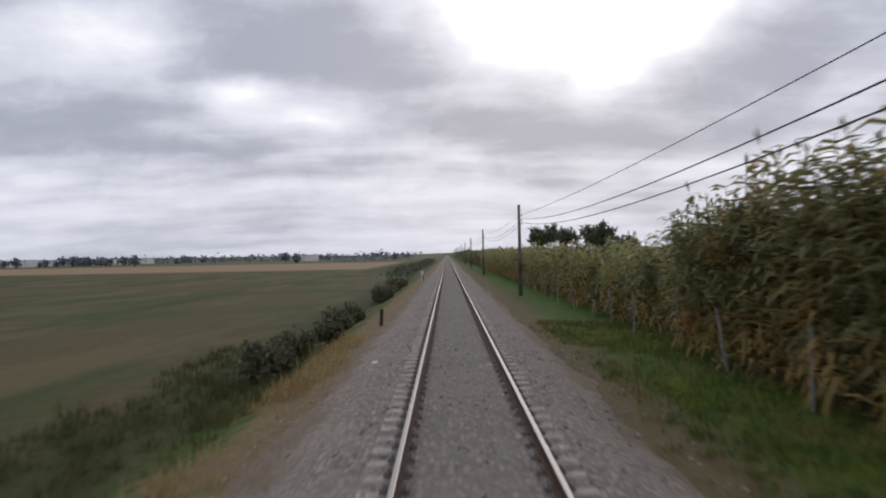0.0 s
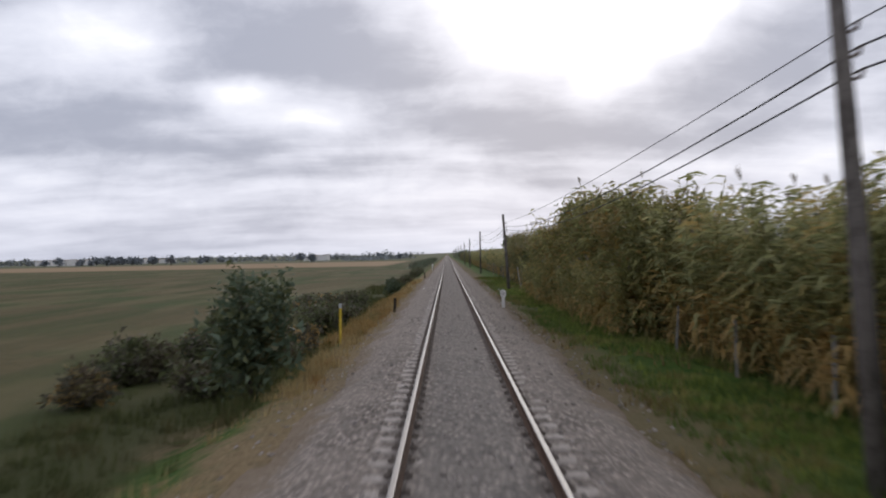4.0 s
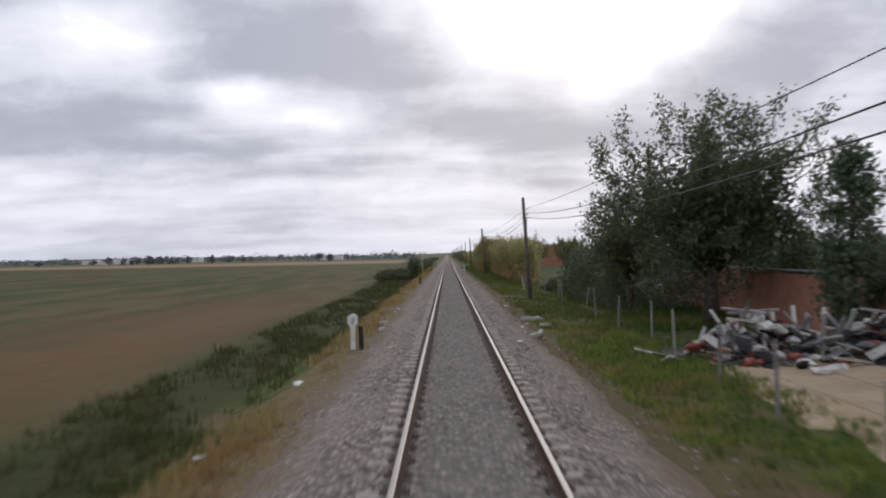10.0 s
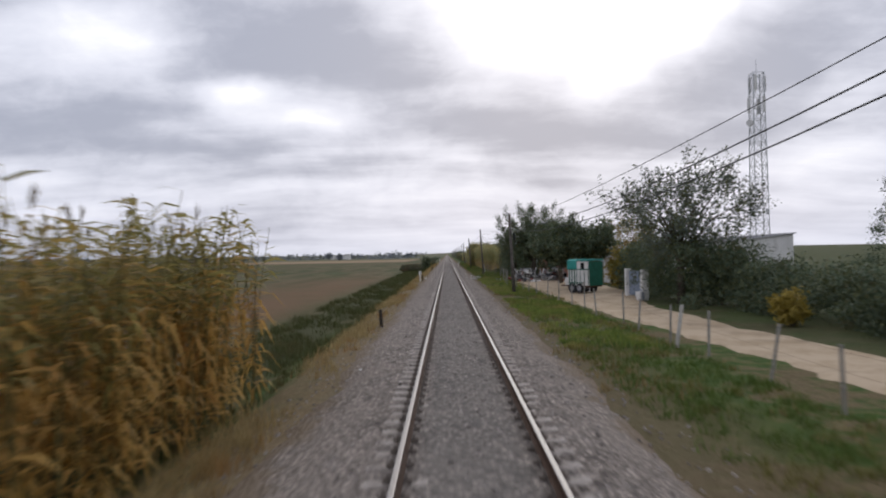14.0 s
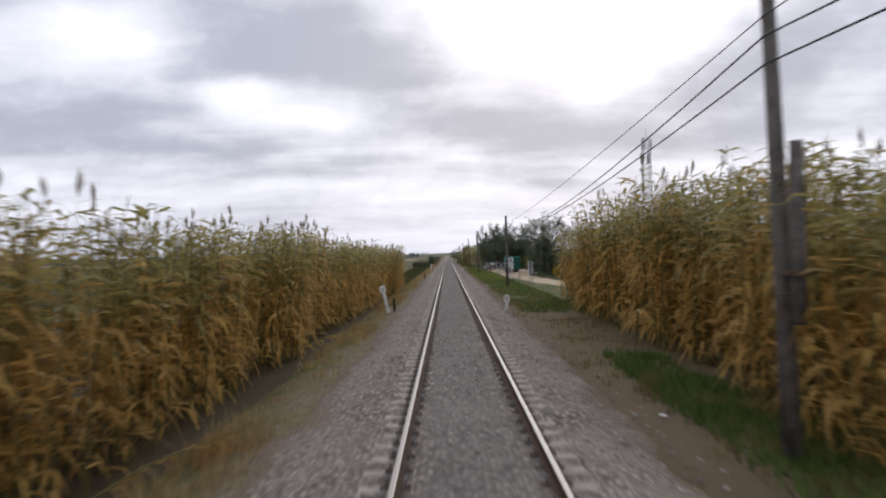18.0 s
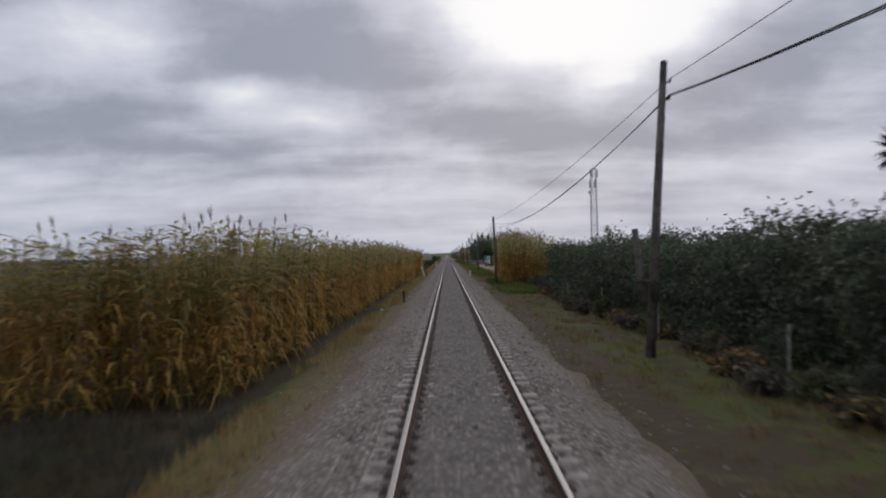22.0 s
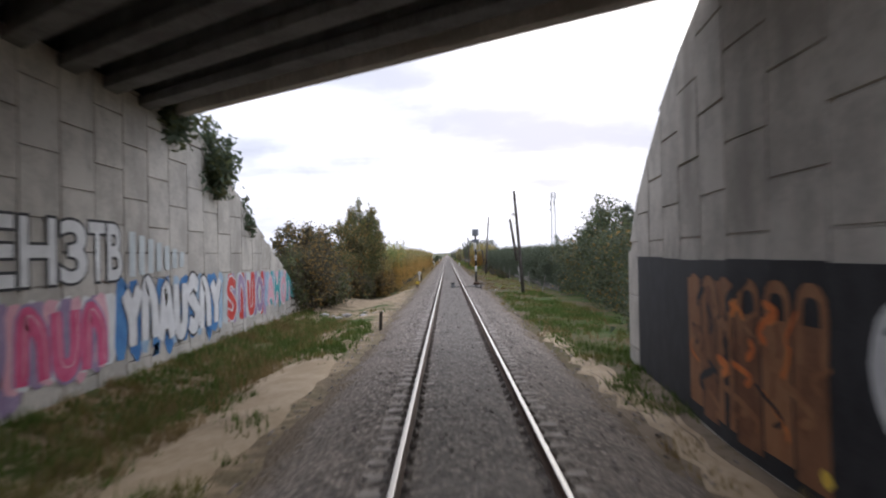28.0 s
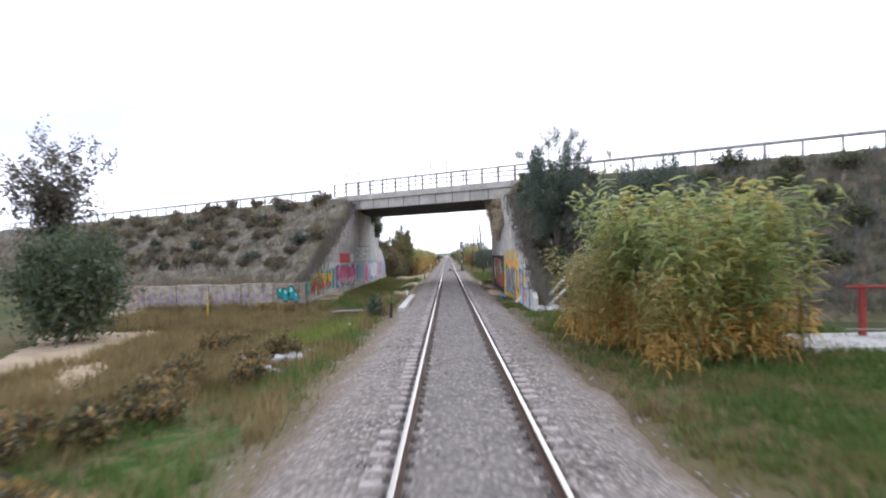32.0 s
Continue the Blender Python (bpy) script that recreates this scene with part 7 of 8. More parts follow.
def letters(m, y0, y1, z0, z1, forms, fill, outline, layer, wide, low=None, shine=None):
    """A row of fat outlined forms; low: a second colour for their lower third."""
    w = (y1 - y0) / len(forms)
    lift = [0.05 * math.sin(2.1 * k) for k in range(len(forms))]
    for rim in (True, False):
        for k, f in enumerate(forms):
            for line in FORMS[f]:
                P = [(y0 + w * (k + 0.08 + 0.84 * u), z0 + (z1 - z0) * (v + lift[k])) for u, v in line]
                if rim:
                    m.stroke(outline, layer, P, wide + 0.13, point=0.9)
                else:
                    m.stroke(fill[k % len(fill)], layer + 1, P, wide, point=0.85)
                    if low:
                        m.stroke(low, layer + 2, P, wide * 0.97, keep=(-1, z0 + (z1 - z0) * 0.36))
                    if shine:
                        m.stroke(shine, layer + 3, [(a + 0.06, b + 0.05) for a, b in P], 0.035)


# east wall: black ground with a red and brown wild-style piece
m = Mural("east", "black mural with red, brown and mint wild lettering")
for k in range(15):
    y = -402.3 + 1.45 * k
    m.rect("spray_black", 0, y, y + 1.45, -0.5, 2.17 + 0.02 * math.sin(k * 5))
r = np.random.default_rng(3)
# brown faded block at the far end
for k in range(6):
    y = -390.7 + 0.86 * k
    m.rect("spray_rust" if k % 2 else "spray_brown", 1, y, y + 0.80, -0.35 + 0.1 * (k % 2), 1.45 + 0.4 * (k > 2), 0.06)
    m.stroke("spray_rust", 2, [(y + 0.1, 1.0 + 0.3 * (k > 2)), (y + 0.12, 1.75), (y + 0.6, 1.78), (y + 0.66, 1.0)], 0.16)
for k in range(46):
    y, z = r.uniform(-390.6, -385.8), r.uniform(-0.25, 1.6)
    m.stroke(("spray_brown", "spray_rust", "spray_orange", "spray_black")[k % 4], 3, [(y, z), (y + r.normal(0, 0.2), z + 0.15), (y + r.normal(0, 0.3), z + r.uniform(0.2, 0.5))], r.uniform(0.04, 0.16))
m.blob("spray_gold", 4, -390.6, -0.15, 0.14, 0.1, 2, 0.1, 5)
# pale rounded figure shape with dark strokes
m.blob("spray_white", 1, -391.95, 1.2, 0.5, 0.68, 2.2, 0.04, 80)
m.blob("spray_white", 1, -392.7, 0.72, 0.36, 0.5, 2.2, 0.06, 81)
m.blob("spray_white", 1, -392.0, 1.82, 0.16, 0.16, 2, 0.05, 82)
for a, b, c, d in ((-392.2, 1.5, -391.7, 1.52), (-392.15, 1.05, -391.75, 0.98), (-392.3, 0.75, -391.9, 0.62), (-392.9, 0.9, -392.5, 0.85), (-392.8, 0.6, -392.5, 0.45), (-392.05, 1.7, -391.95, 1.3)):
    m.stroke("spray_black", 2, [(a, b), ((a + c) / 2, (b + d) / 2 + 0.08), (c, d)], 0.07)
m.stroke("spray_mint", 2, [(-393.1, 0.4), (-393.15, 0.9), (-393.0, 1.45)], 0.14)


def piece(u, v):
    return -393.25 - 8.1 * u, -0.12 + 2.12 * v


def sweep(colour, layer, wide, *uv, **more):
    m.stroke(colour, layer, [piece(a, b) for a, b in uv], wide, **more)


# red bodies, then brown bands, orange and mint fields, pale edges
m.shape("spray_red", 1, [piece(a, b) for a, b in ((0.0, 0.1), (0.2, 0.02), (0.34, 0.12), (0.5, 0.0), (0.72, 0.05), (0.98, 0.0), (1.0, 0.5), (0.82, 0.55), (0.74, 0.95), (0.6, 0.88), (0.5, 0.97), (0.36, 0.9), (0.24, 0.98), (0.12, 0.9), (0.02, 0.95))])
sweep("spray_black", 2, 0.5, (0.72, 0.55), (0.80, 0.75), (0.95, 0.95))
sweep("spray_black", 2, 0.34, (0.30, 0.0), (0.38, 0.10), (0.46, 0.02))
for a in (((0.03, 0.85), (0.14, 0.55), (0.3, 0.3), (0.42, 0.12)), ((0.16, 0.95), (0.2, 0.6), (0.36, 0.38), (0.55, 0.3)), ((0.3, 0.92), (0.38, 0.62), (0.33, 0.3)), ((0.42, 0.92), (0.55, 0.55), (0.72, 0.25), (0.9, 0.1)),
          ((0.55, 0.85), (0.66, 0.45), (0.86, 0.35), (0.98, 0.38)), ((0.02, 0.4), (0.2, 0.22), (0.45, 0.4), (0.62, 0.62))):
    sweep("spray_brown", 3, 0.42, *a)
for a in (((0.66, 0.92), (0.74, 0.78), (0.80, 0.5)), ((0.0, 0.3), (0.12, 0.12), (0.24, 0.1)), ((0.5, 0.2), (0.62, 0.06), (0.8, 0.16)), ((0.24, 0.78), (0.33, 0.86), (0.44, 0.74)), ((0.86, 0.2), (0.93, 0.28), (1.0, 0.16))):
    sweep("spray_red", 4, 0.30, *a)
for a in (((0.09, 0.72), (0.15, 0.62)), ((0.25, 0.62), (0.3, 0.52), (0.28, 0.44)), ((0.46, 0.66), (0.5, 0.5), (0.53, 0.4)), ((0.7, 0.4), (0.76, 0.3), (0.8, 0.2)), ((0.84, 0.42), (0.9, 0.36)), ((0.14, 0.42), (0.19, 0.3)), ((0.4, 0.7), (0.37, 0.58))):
    sweep("spray_orange", 5, 0.24, *a)
for a, w_ in ((((0.04, 0.78), (0.06, 0.62), (0.09, 0.5)), 0.28), (((0.21, 0.7), (0.25, 0.52)), 0.22), (((0.36, 0.78), (0.38, 0.66)), 0.2), (((0.34, 0.52), (0.36, 0.42)), 0.16), (((0.56, 0.76), (0.63, 0.74), (0.70, 0.6)), 0.40), (((0.66, 0.6), (0.76, 0.52)), 0.3),
              (((0.54, 0.5), (0.55, 0.38)), 0.2), (((0.16, 0.22), (0.22, 0.12)), 0.16), (((0.44, 0.2), (0.48, 0.1)), 0.18), (((0.6, 0.3), (0.62, 0.2)), 0.12), (((0.78, 0.85), (0.82, 0.62), (0.88, 0.5)), 0.3), (((0.86, 0.7), (0.9, 0.62)), 0.2), (((0.95, 0.62), (0.99, 0.5)), 0.16), (((0.96, 0.1), (1.0, 0.2)), 0.2)):
    sweep("spray_mint", 6, w_, *a)
sweep("spray_black", 7, 0.12, (0.59, 0.72), (0.63, 0.68), (0.61, 0.62))
sweep("spray_black", 7, 0.07, (0.05, 0.74), (0.07, 0.66), (0.06, 0.6))
for a in (((0.0, 0.9), (0.05, 0.98), (0.1, 0.9), (0.17, 0.96)), ((0.22, 0.88), (0.27, 1.0), (0.34, 0.92)), ((0.46, 0.98), (0.5, 0.86), (0.55, 0.98), (0.6, 0.9)), ((0.64, 0.82), (0.70, 0.96), (0.77, 0.92), (0.79, 0.7))):
    sweep("spray_gold", 7, 0.09, *a)
for a in (((0.03, 0.95), (0.12, 0.88), (0.22, 0.94)), ((0.24, 0.66), (0.34, 0.7)), ((0.36, 0.24), (0.44, 0.3), (0.5, 0.22)), ((0.5, 0.9), (0.56, 0.74)), ((0.62, 0.5), (0.72, 0.44), (0.84, 0.5)), ((0.72, 0.12), (0.85, 0.03), (0.96, 0.02)), ((0.3, 0.06), (0.4, 0.04), (0.46, 0.1)),
          ((0.1, 0.55), (0.2, 0.48)), ((0.66, 0.34), (0.74, 0.2)), ((0.86, 0.28), (0.98, 0.24)), ((0.4, 0.5), (0.46, 0.36)), ((0.78, 0.9), (0.9, 0.88), (1.0, 0.86))):
    sweep("spray_white", 8, 0.03, *a)
for a in (((0.93, 0.9), (0.97, 0.78), (0.92, 0.7)), ((1.02, 0.88), (1.06, 0.74), (1.02, 0.66)), ((1.04, 0.5), (1.07, 0.4), (1.03, 0.3)), ((0.9, 0.86), (0.93, 0.78))):
    sweep("spray_teal", 6, 0.14, *a)

# pale worn capitals above it
m = Mural("east", "worn white sprayed strokes on bare concrete")
m.rect("spray_white", 0, -397.75, -396.7, 3.33, 3.47)
m.rect("spray_white", 0, -397.32, -397.1, 2.72, 3.33)
for y, z, a, b in ((-398.6, 2.5, 0.12, 0.42), (-398.25, 2.5, 0.12, 0.42), (-398.48, 2.5, 0.23, 0.1), (-398.48, 2.82, 0.23, 0.1), (-397.1, 2.44, 0.1, 0.28), (-397.0, 2.44, 0.25, 0.07), (-397.0, 2.64, 0.25, 0.07), (-397.45, 2.44, 0.1, 0.1)):
    m.rect("spray_white", 0, y, y + a, z, z + b)
for k in range(9):
    m.rect("spray_white", 0, -400.6 + 0.42 * k, -400.28 + 0.42 * k, 2.2, 2.2 + 0.22 + 0.06 * (k % 3))
for k in range(6):
    m.rect("spray_silver", 0, -396.4 + 0.42 * k, -396.1 + 0.42 * k, 2.36, 2.66)

# yellow ground with grey angular letters
m = Mural("east", "bright yellow mural with grey, black and sky-blue lettering")
for k, top in enumerate((1.87, 2.53, 1.87, 2.53, 1.88, 2.53, 1.9)):
    y = -402.32 - 1.45 * k
    m.rect("spray_yellow", 0, y - 1.45, y, -0.5, top)
for k in range(34):
    y = r.uniform(-410.9, -403.2)
    m.blob("spray_pink", 1, y, r.uniform(1.3, 1.95) if k % 3 else r.uniform(-0.3, 0.4), *(2 * [r.uniform(0.05, 0.17)]), 2, 0.12, k + 300)


def tag(u, v):
    return -404.0 - 6.0 * u, -0.3 + (2.0 - 0.25 * u) * v


def slash(colour, layer, wide, *uv, **more):
    m.stroke(colour, layer, [tag(a, b) for a, b in uv], wide, **more)


ANGLES = (((0.0, 0.95), (0.06, 0.5), (0.02, 0.1)), ((0.14, 0.98), (0.06, 0.55), (0.16, 0.12)), ((0.19, 0.1), (0.21, 0.9)), ((0.20, 0.85), (0.29, 0.8), (0.28, 0.5), (0.21, 0.45)), ((0.33, 0.05), (0.35, 0.85)), ((0.34, 0.8), (0.44, 0.1), (0.46, 0.85)),
          ((0.5, 0.85), (0.52, 0.2), (0.62, 0.12), (0.64, 0.9)), ((0.68, 0.92), (0.69, 0.1)), ((0.69, 0.9), (0.82, 0.85), (0.78, 0.5), (0.7, 0.48)), ((0.75, 0.48), (0.86, 0.0)), ((0.99, 0.85), (0.87, 0.8), (0.86, 0.45), (0.99, 0.38)), ((0.98, 0.4), (0.99, 0.02), (0.88, 0.05)))
for line in ANGLES:
    slash("spray_black", 2, 0.66, *[(a + 0.012, b - 0.05) for a, b in line], smooth=False, point=1.0)
for line in ANGLES:
    slash("spray_grey", 3, 0.40, *line, smooth=False, point=0.9)
for k, line in enumerate(ANGLES):
    slash("spray_silver" if k % 3 == 0 else "spray_black", 4, 0.09, *[(a - 0.012, b + 0.03) for a, b in line], smooth=False)
for u, v, h_ in ((0.015, 0.72, 0.2), (0.03, 0.0, 0.28), (0.17, 0.6, 0.2), (0.24, 0.02, 0.25), (0.31, 0.05, 0.2), (0.42, 0.0, 0.22), (0.49, 0.0, 0.2), (0.56, 0.75, 0.2), (0.66, 0.0, 0.3), (0.84, 0.55, 0.25), (0.95, -0.02, 0.3), (0.99, 0.5, 0.25)):
    a, b = tag(u, v)
    m.rect("spray_sky", 5, a, a + 0.17, b, b + 2 * h_, 0.03)
    m.rect("spray_teal", 5, a + 0.17, a + 0.24, b, b + 1.4 * h_, 0.03)
for a in (((0.02, 0.66), (0.2, 0.58)), ((0.3, 0.7), (0.45, 0.6)), ((0.18, 0.36), (0.36, 0.26)), ((0.52, 0.55), (0.7, 0.46)), ((0.7, 0.28), (0.95, 0.12)), ((0.8, 0.72), (0.98, 0.66)), ((0.4, 0.16), (0.55, 0.08))):
    slash("spray_white", 6, 0.035, *a)
# dark oval with a grey rim beside it
m.blob("spray_silver", 2, -411.32, 0.98, 0.42, 0.55, 3, 0.02, 1)
m.blob("spray_black", 3, -411.25, 0.95, 0.28, 0.50, 2.6, 0.02, 2)
m.stroke("spray_mint", 4, [(-411.15, 0.62), (-411.2, 0.8), (-411.12, 0.95)], 0.12)
m.stroke("spray_black", 3, [(-411.1, 0.5), (-411.5, 0.3), (-412.0, 0.12)], 0.22)
m.stroke("spray_silver", 4, [(-411.2, 0.55), (-411.6, 0.38), (-412.1, 0.2)], 0.06)
m.blob("spray_white", 2, -410.55, 0.95, 0.14, 0.26, 2, 0.25, 4)
m.blob("spray_pink", 2, -411.9, 0.28, 0.14, 0.1, 2, 0.2, 6)

# blue and orange faded piece on the sloping wing
m = Mural("east", "faded blue and orange mural on the sloping wing wall")
for k in range(8):
    y = -412.5 - 0.70 * k
    m.rect(("spray_sky", "spray_silver", "spray_grey", "spray_silver")[k % 4], 0, y - 0.70, y, -0.45, 1.7 - 0.05 * k)
for colour, w_, *line in (("spray_black", 0.3, (-412.6, 1.5), (-412.9, 0.8), (-412.8, 0.1)), ("spray_silver", 0.4, (-413.4, 1.5), (-413.3, 0.8), (-413.6, 0.2)), ("spray_blue", 0.24, (-412.9, 1.25), (-413.6, 1.35), (-414.0, 0.9)), ("spray_orange", 0.2, (-413.1, 0.95), (-413.6, 1.05), (-413.8, 0.7)),
                          ("spray_black", 0.3, (-413.2, 0.7), (-413.6, 0.5), (-413.7, 0.15)), ("spray_rose", 0.5, (-414.5, 0.6), (-414.9, 0.2), (-415.0, -0.1)), ("spray_gold", 0.5, (-414.6, 1.15), (-415.1, 0.95), (-415.7, 0.55)), ("spray_blue", 0.3, (-414.1, 0.7), (-414.4, 0.3), (-414.3, -0.1)),
                          ("spray_orange", 0.4, (-414.9, 0.25), (-415.3, 0.1), (-415.5, -0.1)), ("spray_sky", 0.4, (-415.6, 0.6), (-416.1, 0.3), (-416.6, 0.0)), ("spray_gold", 0.35, (-416.3, 0.25), (-416.6, 0.05), (-416.7, -0.2)), ("spray_black", 0.06, (-415.0, 0.5), (-415.5, 0.42), (-415.9, 0.5)),
                          ("spray_blue", 0.4, (-416.9, 0.1), (-417.2, -0.1), (-417.4, -0.3)), ("spray_mauve", 0.25, (-415.7, 0.15), (-415.9, -0.1), (-415.8, -0.3))):
    m.stroke(colour, 2, line, w_)


def spray_letter(owner, char, y0, y1, z0, z1):
    """One readable block letter on the west wall, white with a dark outline."""
    for off, colour, dx_ in ((0.055, "spray_black", 0.020), (0.022, "spray_white", 0.025)):
        cu = bpy.data.curves.new("letter", "FONT")
        cu.body, cu.offset, cu.resolution_u = char, off, 4
        tmp = bpy.data.objects.new("letter", cu)
        scene.collection.objects.link(tmp)
        bpy.context.view_layer.update()
        me = bpy.data.meshes.new_from_object(tmp.evaluated_get(bpy.context.evaluated_depsgraph_get()))
        bpy.data.objects.remove(tmp)
        P = np.array([v.co[:] for v in me.vertices])
        lo, hi = P.min(0), P.max(0)
        g_ = 0.06 if off > 0.04 else 0.0
        for v, q in zip(me.vertices, P):
            f = (q - lo) / np.maximum(hi - lo, 1e-6)
            yy = y0 - g_ + (y1 - y0 + 2 * g_) * f[0]
            v.co = (float(left_x(yy)) + dx_, yy, z0 - g_ + (z1 - z0 + 2 * g_) * f[1])
        me.materials.clear()
        me.materials.append(MATS[colour])
        ob = new("letter" if off < 0.04 else "letter_outline", me)
        ob.parent = owner


# west wall: lower row, near to far
m = Mural("west", "row of gold, pink, teal and blue bubble letters")
r = np.random.default_rng(31)
for y0, y1, z0, z1, colours in ((-404.6, -398.0, -0.1, 1.35, ("spray_teal", "spray_mint", "spray_teal")), (-397.7, -391.8, -0.1, 1.65, ("spray_blue", "spray_teal", "spray_white")), (-391.8, -386.0, 0.1, 1.75, ("spray_sky", "spray_teal", "spray_silver")),
                                (-385.9, -381.4, -0.1, 1.6, ("spray_mauve", "spray_rose", "spray_white")), (-381.3, -373.0, -0.1, 1.85, ("spray_blue", "spray_blue", "spray_sky")), (-373.0, -367.2, 0.0, 1.8, ("spray_silver", "spray_red", "spray_mauve")), (-367.2, -361.5, 0.2, 1.75, ("spray_sky", "spray_rose", "spray_teal"))):
    for k in range(12):
        y, z = y0 + (y1 - y0) * (k + 0.5) / 12, r.uniform(z0 + 0.25, z1 - 0.25)
        m.stroke(colours[k % 3], 0, [(y - 0.2, z0 + 0.1), (y + r.normal(0, 0.1), z), (y + r.normal(0, 0.15), z1)], r.uniform(0.4, 0.75))
letters(m, -403.7, -398.5, 0.12, 1.15, (0, 4, 1, 7), ["spray_gold"], "spray_orange", 1, 0.42, "spray_red")
letters(m, -397.4, -392.0, 0.26, 1.46, (0, 5, 3, 2, 6, 4, 3), ["spray_pink"], "spray_black", 1, 0.40, "spray_rose", "spray_white")
letters(m, -391.4, -386.2, 0.45, 1.55, (1, 6, 3, 7, 0), ["spray_teal", "spray_sky"], "spray_black", 1, 0.34)
letters(m, -385.4, -381.8, 0.1, 1.3, (3, 6, 3), ["spray_pink"], "spray_mauve", 1, 0.46, None, "spray_rose")
letters(m, -381.0, -373.4, 0.25, 1.65, (7, 3, 5, 6, 0, 3, 7), ["spray_white"], "spray_black", 1, 0.46)
letters(m, -372.8, -367.6, 0.3, 1.55, (0, 3, 6, 4), ["spray_red", "spray_mauve"], "spray_white", 1, 0.32)
letters(m, -367.0, -362.0, 0.4, 1.45, (5, 1, 4, 3), ["spray_rose", "spray_teal"], "spray_white", 1, 0.3)
m.blob("spray_mint", 1, -404.15, 0.55, 0.3, 0.42, 2.4, 0.08, 9)

m = Mural("west", "tall white block letters with dark outlines")
for c_, a, b in (("I", -391.75, -391.35), ("S", -391.2, -390.25), ("O", -390.15, -389.3), ("N", -389.2, -388.25), ("R", -388.15, -387.15), ("I", -386.95, -386.45), ("E", -386.3, -385.35), ("H", -385.2, -383.95), ("3", -383.8, -382.7), ("T", -382.6, -381.85), ("B", -381.75, -381.0)):
    spray_letter(m.ob, c_, a, b, 1.9, 2.75 if a < -391.5 else 3.2)
for k in range(7):
    y = -380.6 + 0.56 * k
    m.rect("spray_silver", 1, y, y + 0.36, 1.95 + 0.03 * k, 3.05 - 0.08 * k, 0.03)
for k in range(5):
    m.rect("spray_teal", 0, -392.3 + 0.18 * k, -392.24 + 0.18 * k, 3.0, 3.4)

m = Mural("west", "red block of letters and white paint patches")
m.rect("spray_red", 0, -396.5, -393.7, 1.85, 2.52)
for k in range(5):
    m.stroke("spray_rose", 1, [(-396.3 + 0.5 * k, 1.95), (-396.2 + 0.5 * k, 2.4), (-395.95 + 0.5 * k, 2.42), (-395.95 + 0.5 * k, 2.0)], 0.03)
    m.blob("spray_red", 0, -396.2 + 0.55 * k, 2.5, 0.24, 0.12, 2, 0.1, k)
for y, w_, z, h_ in ((-399.3, 1.5, 1.5, 0.4), (-393.4, 0.9, 1.9, 0.6), (-397.6, 1.0, 1.62, 0.3)):
    m.rect("spray_white", 0, y, y + w_, z, z + h_)
t = thing("graffiti", "teal rounded letters on the low wall", "graffiti", group="graffiti")
for layer, colour, f in ((0, "spray_black", 1.14), (1, "spray_teal", 1.0), (2, "spray_mint", 0.4)):
    for k, (cx, cz, rx_, rz_) in enumerate(((-11.35, 0.0, 0.2, 0.34), (-11.0, -0.12, 0.24, 0.42), (-10.62, 0.02, 0.26, 0.40), (-10.3, -0.3, 0.16, 0.24))):
        bm = bmesh.new()
        pts = [(cx + f * rx_ * math.cos(q) * (1 + 0.22 * math.sin(3 * q + k)), -405.24 - 0.05 - 0.004 * layer, cz + 0.1 * layer * (layer > 1) + f * rz_ * math.sin(q) * (1 + 0.14 * math.cos(2 * q + k))) for q in np.linspace(0, 6.28, 18, endpoint=False)]
        bm.faces.new([bm.verts.new(p) for p in pts])
        part(colour.replace("spray_", "") + "_stroke", bm, colour, t)
t = thing("graffiti", "small dark scrawls on the low wall", "graffiti", group="graffiti")
for k in range(14):
    x = -12.4 - 0.62 * k
    bm = boxed((x, -405.85, -0.35 + 0.1 * math.sin(k)), (x + 0.3, -405.80, -0.28 + 0.1 * math.sin(k)))
    box(bm, (x + 0.1, -405.855, -0.5), (x + 0.16, -405.805, 0.1))
    part("scrawl", bm, "spray_mauve", t)


# ---- grass and weeds ----
def tuft(r, blades, h_, spread):
    g = Grow()
    for k in range(blades):
        a = r.uniform(0, 6.28)
        o = np.array([math.cos(a), math.sin(a), 0])
        b0 = np.append(r.normal(0, spread, 2), 0)
        hh, bend = h_ * r.uniform(0.6, 1.2), r.uniform(0.15, 0.7)
        p = [b0, b0 + o * hh * bend * 0.8 + [0, 0, hh * (1 - bend * 0.25)]]
        g.add(*strip(p, [0.034, 0.005], np.array([-o[1], o[0], 0])), 0)
    return g.done()


gr = np.random.default_rng(66)
TUFTS = [tuft(gr, 9, 0.20, 0.11) for k in range(6)]
TALL = [tuft(gr, 10, 0.42, 0.15) for k in range(6)]


def grass(name, kinds, count, x0, x1, y0, y1, mat, label, size=(0.6, 1.4), patch=0.0, seed=0):
    r = np.random.default_rng(seed)
    x, y = r.uniform(x0, x1, count), r.uniform(y0, y1, count)
    keep = waves(x * 0.7 + seed, y * 0.45, 1.0) + r.normal(0, 0.25, count) > patch
    x, y = x[keep], y[keep]
    sp = np.stack([x, y, ground_z(x, y) - 0.02, r.uniform(0, 6.28, len(x)), r.uniform(*size, len(x)), r.integers(0, len(kinds), len(x))], -1)
    return scatter(name, kinds, sp, [mat], label, "grass")


grass("grass", TUFTS, 3600, 3.1, 6.6, -455, -419, "grass_green", "short green grass on the verge", (0.5, 1.3), -0.1, 10)
grass("grass", TUFTS, 900, 2.8, 3.7, -419, -404, "grass_green", "sparse grass at the foot of the abutment", (0.4, 1.0), 0.3, 30)
grass("grass", TUFTS, 3600, 3.1, 6.6, -386, -346, "grass_green", "short green grass on the verge", (0.5, 1.3), -0.1, 31)
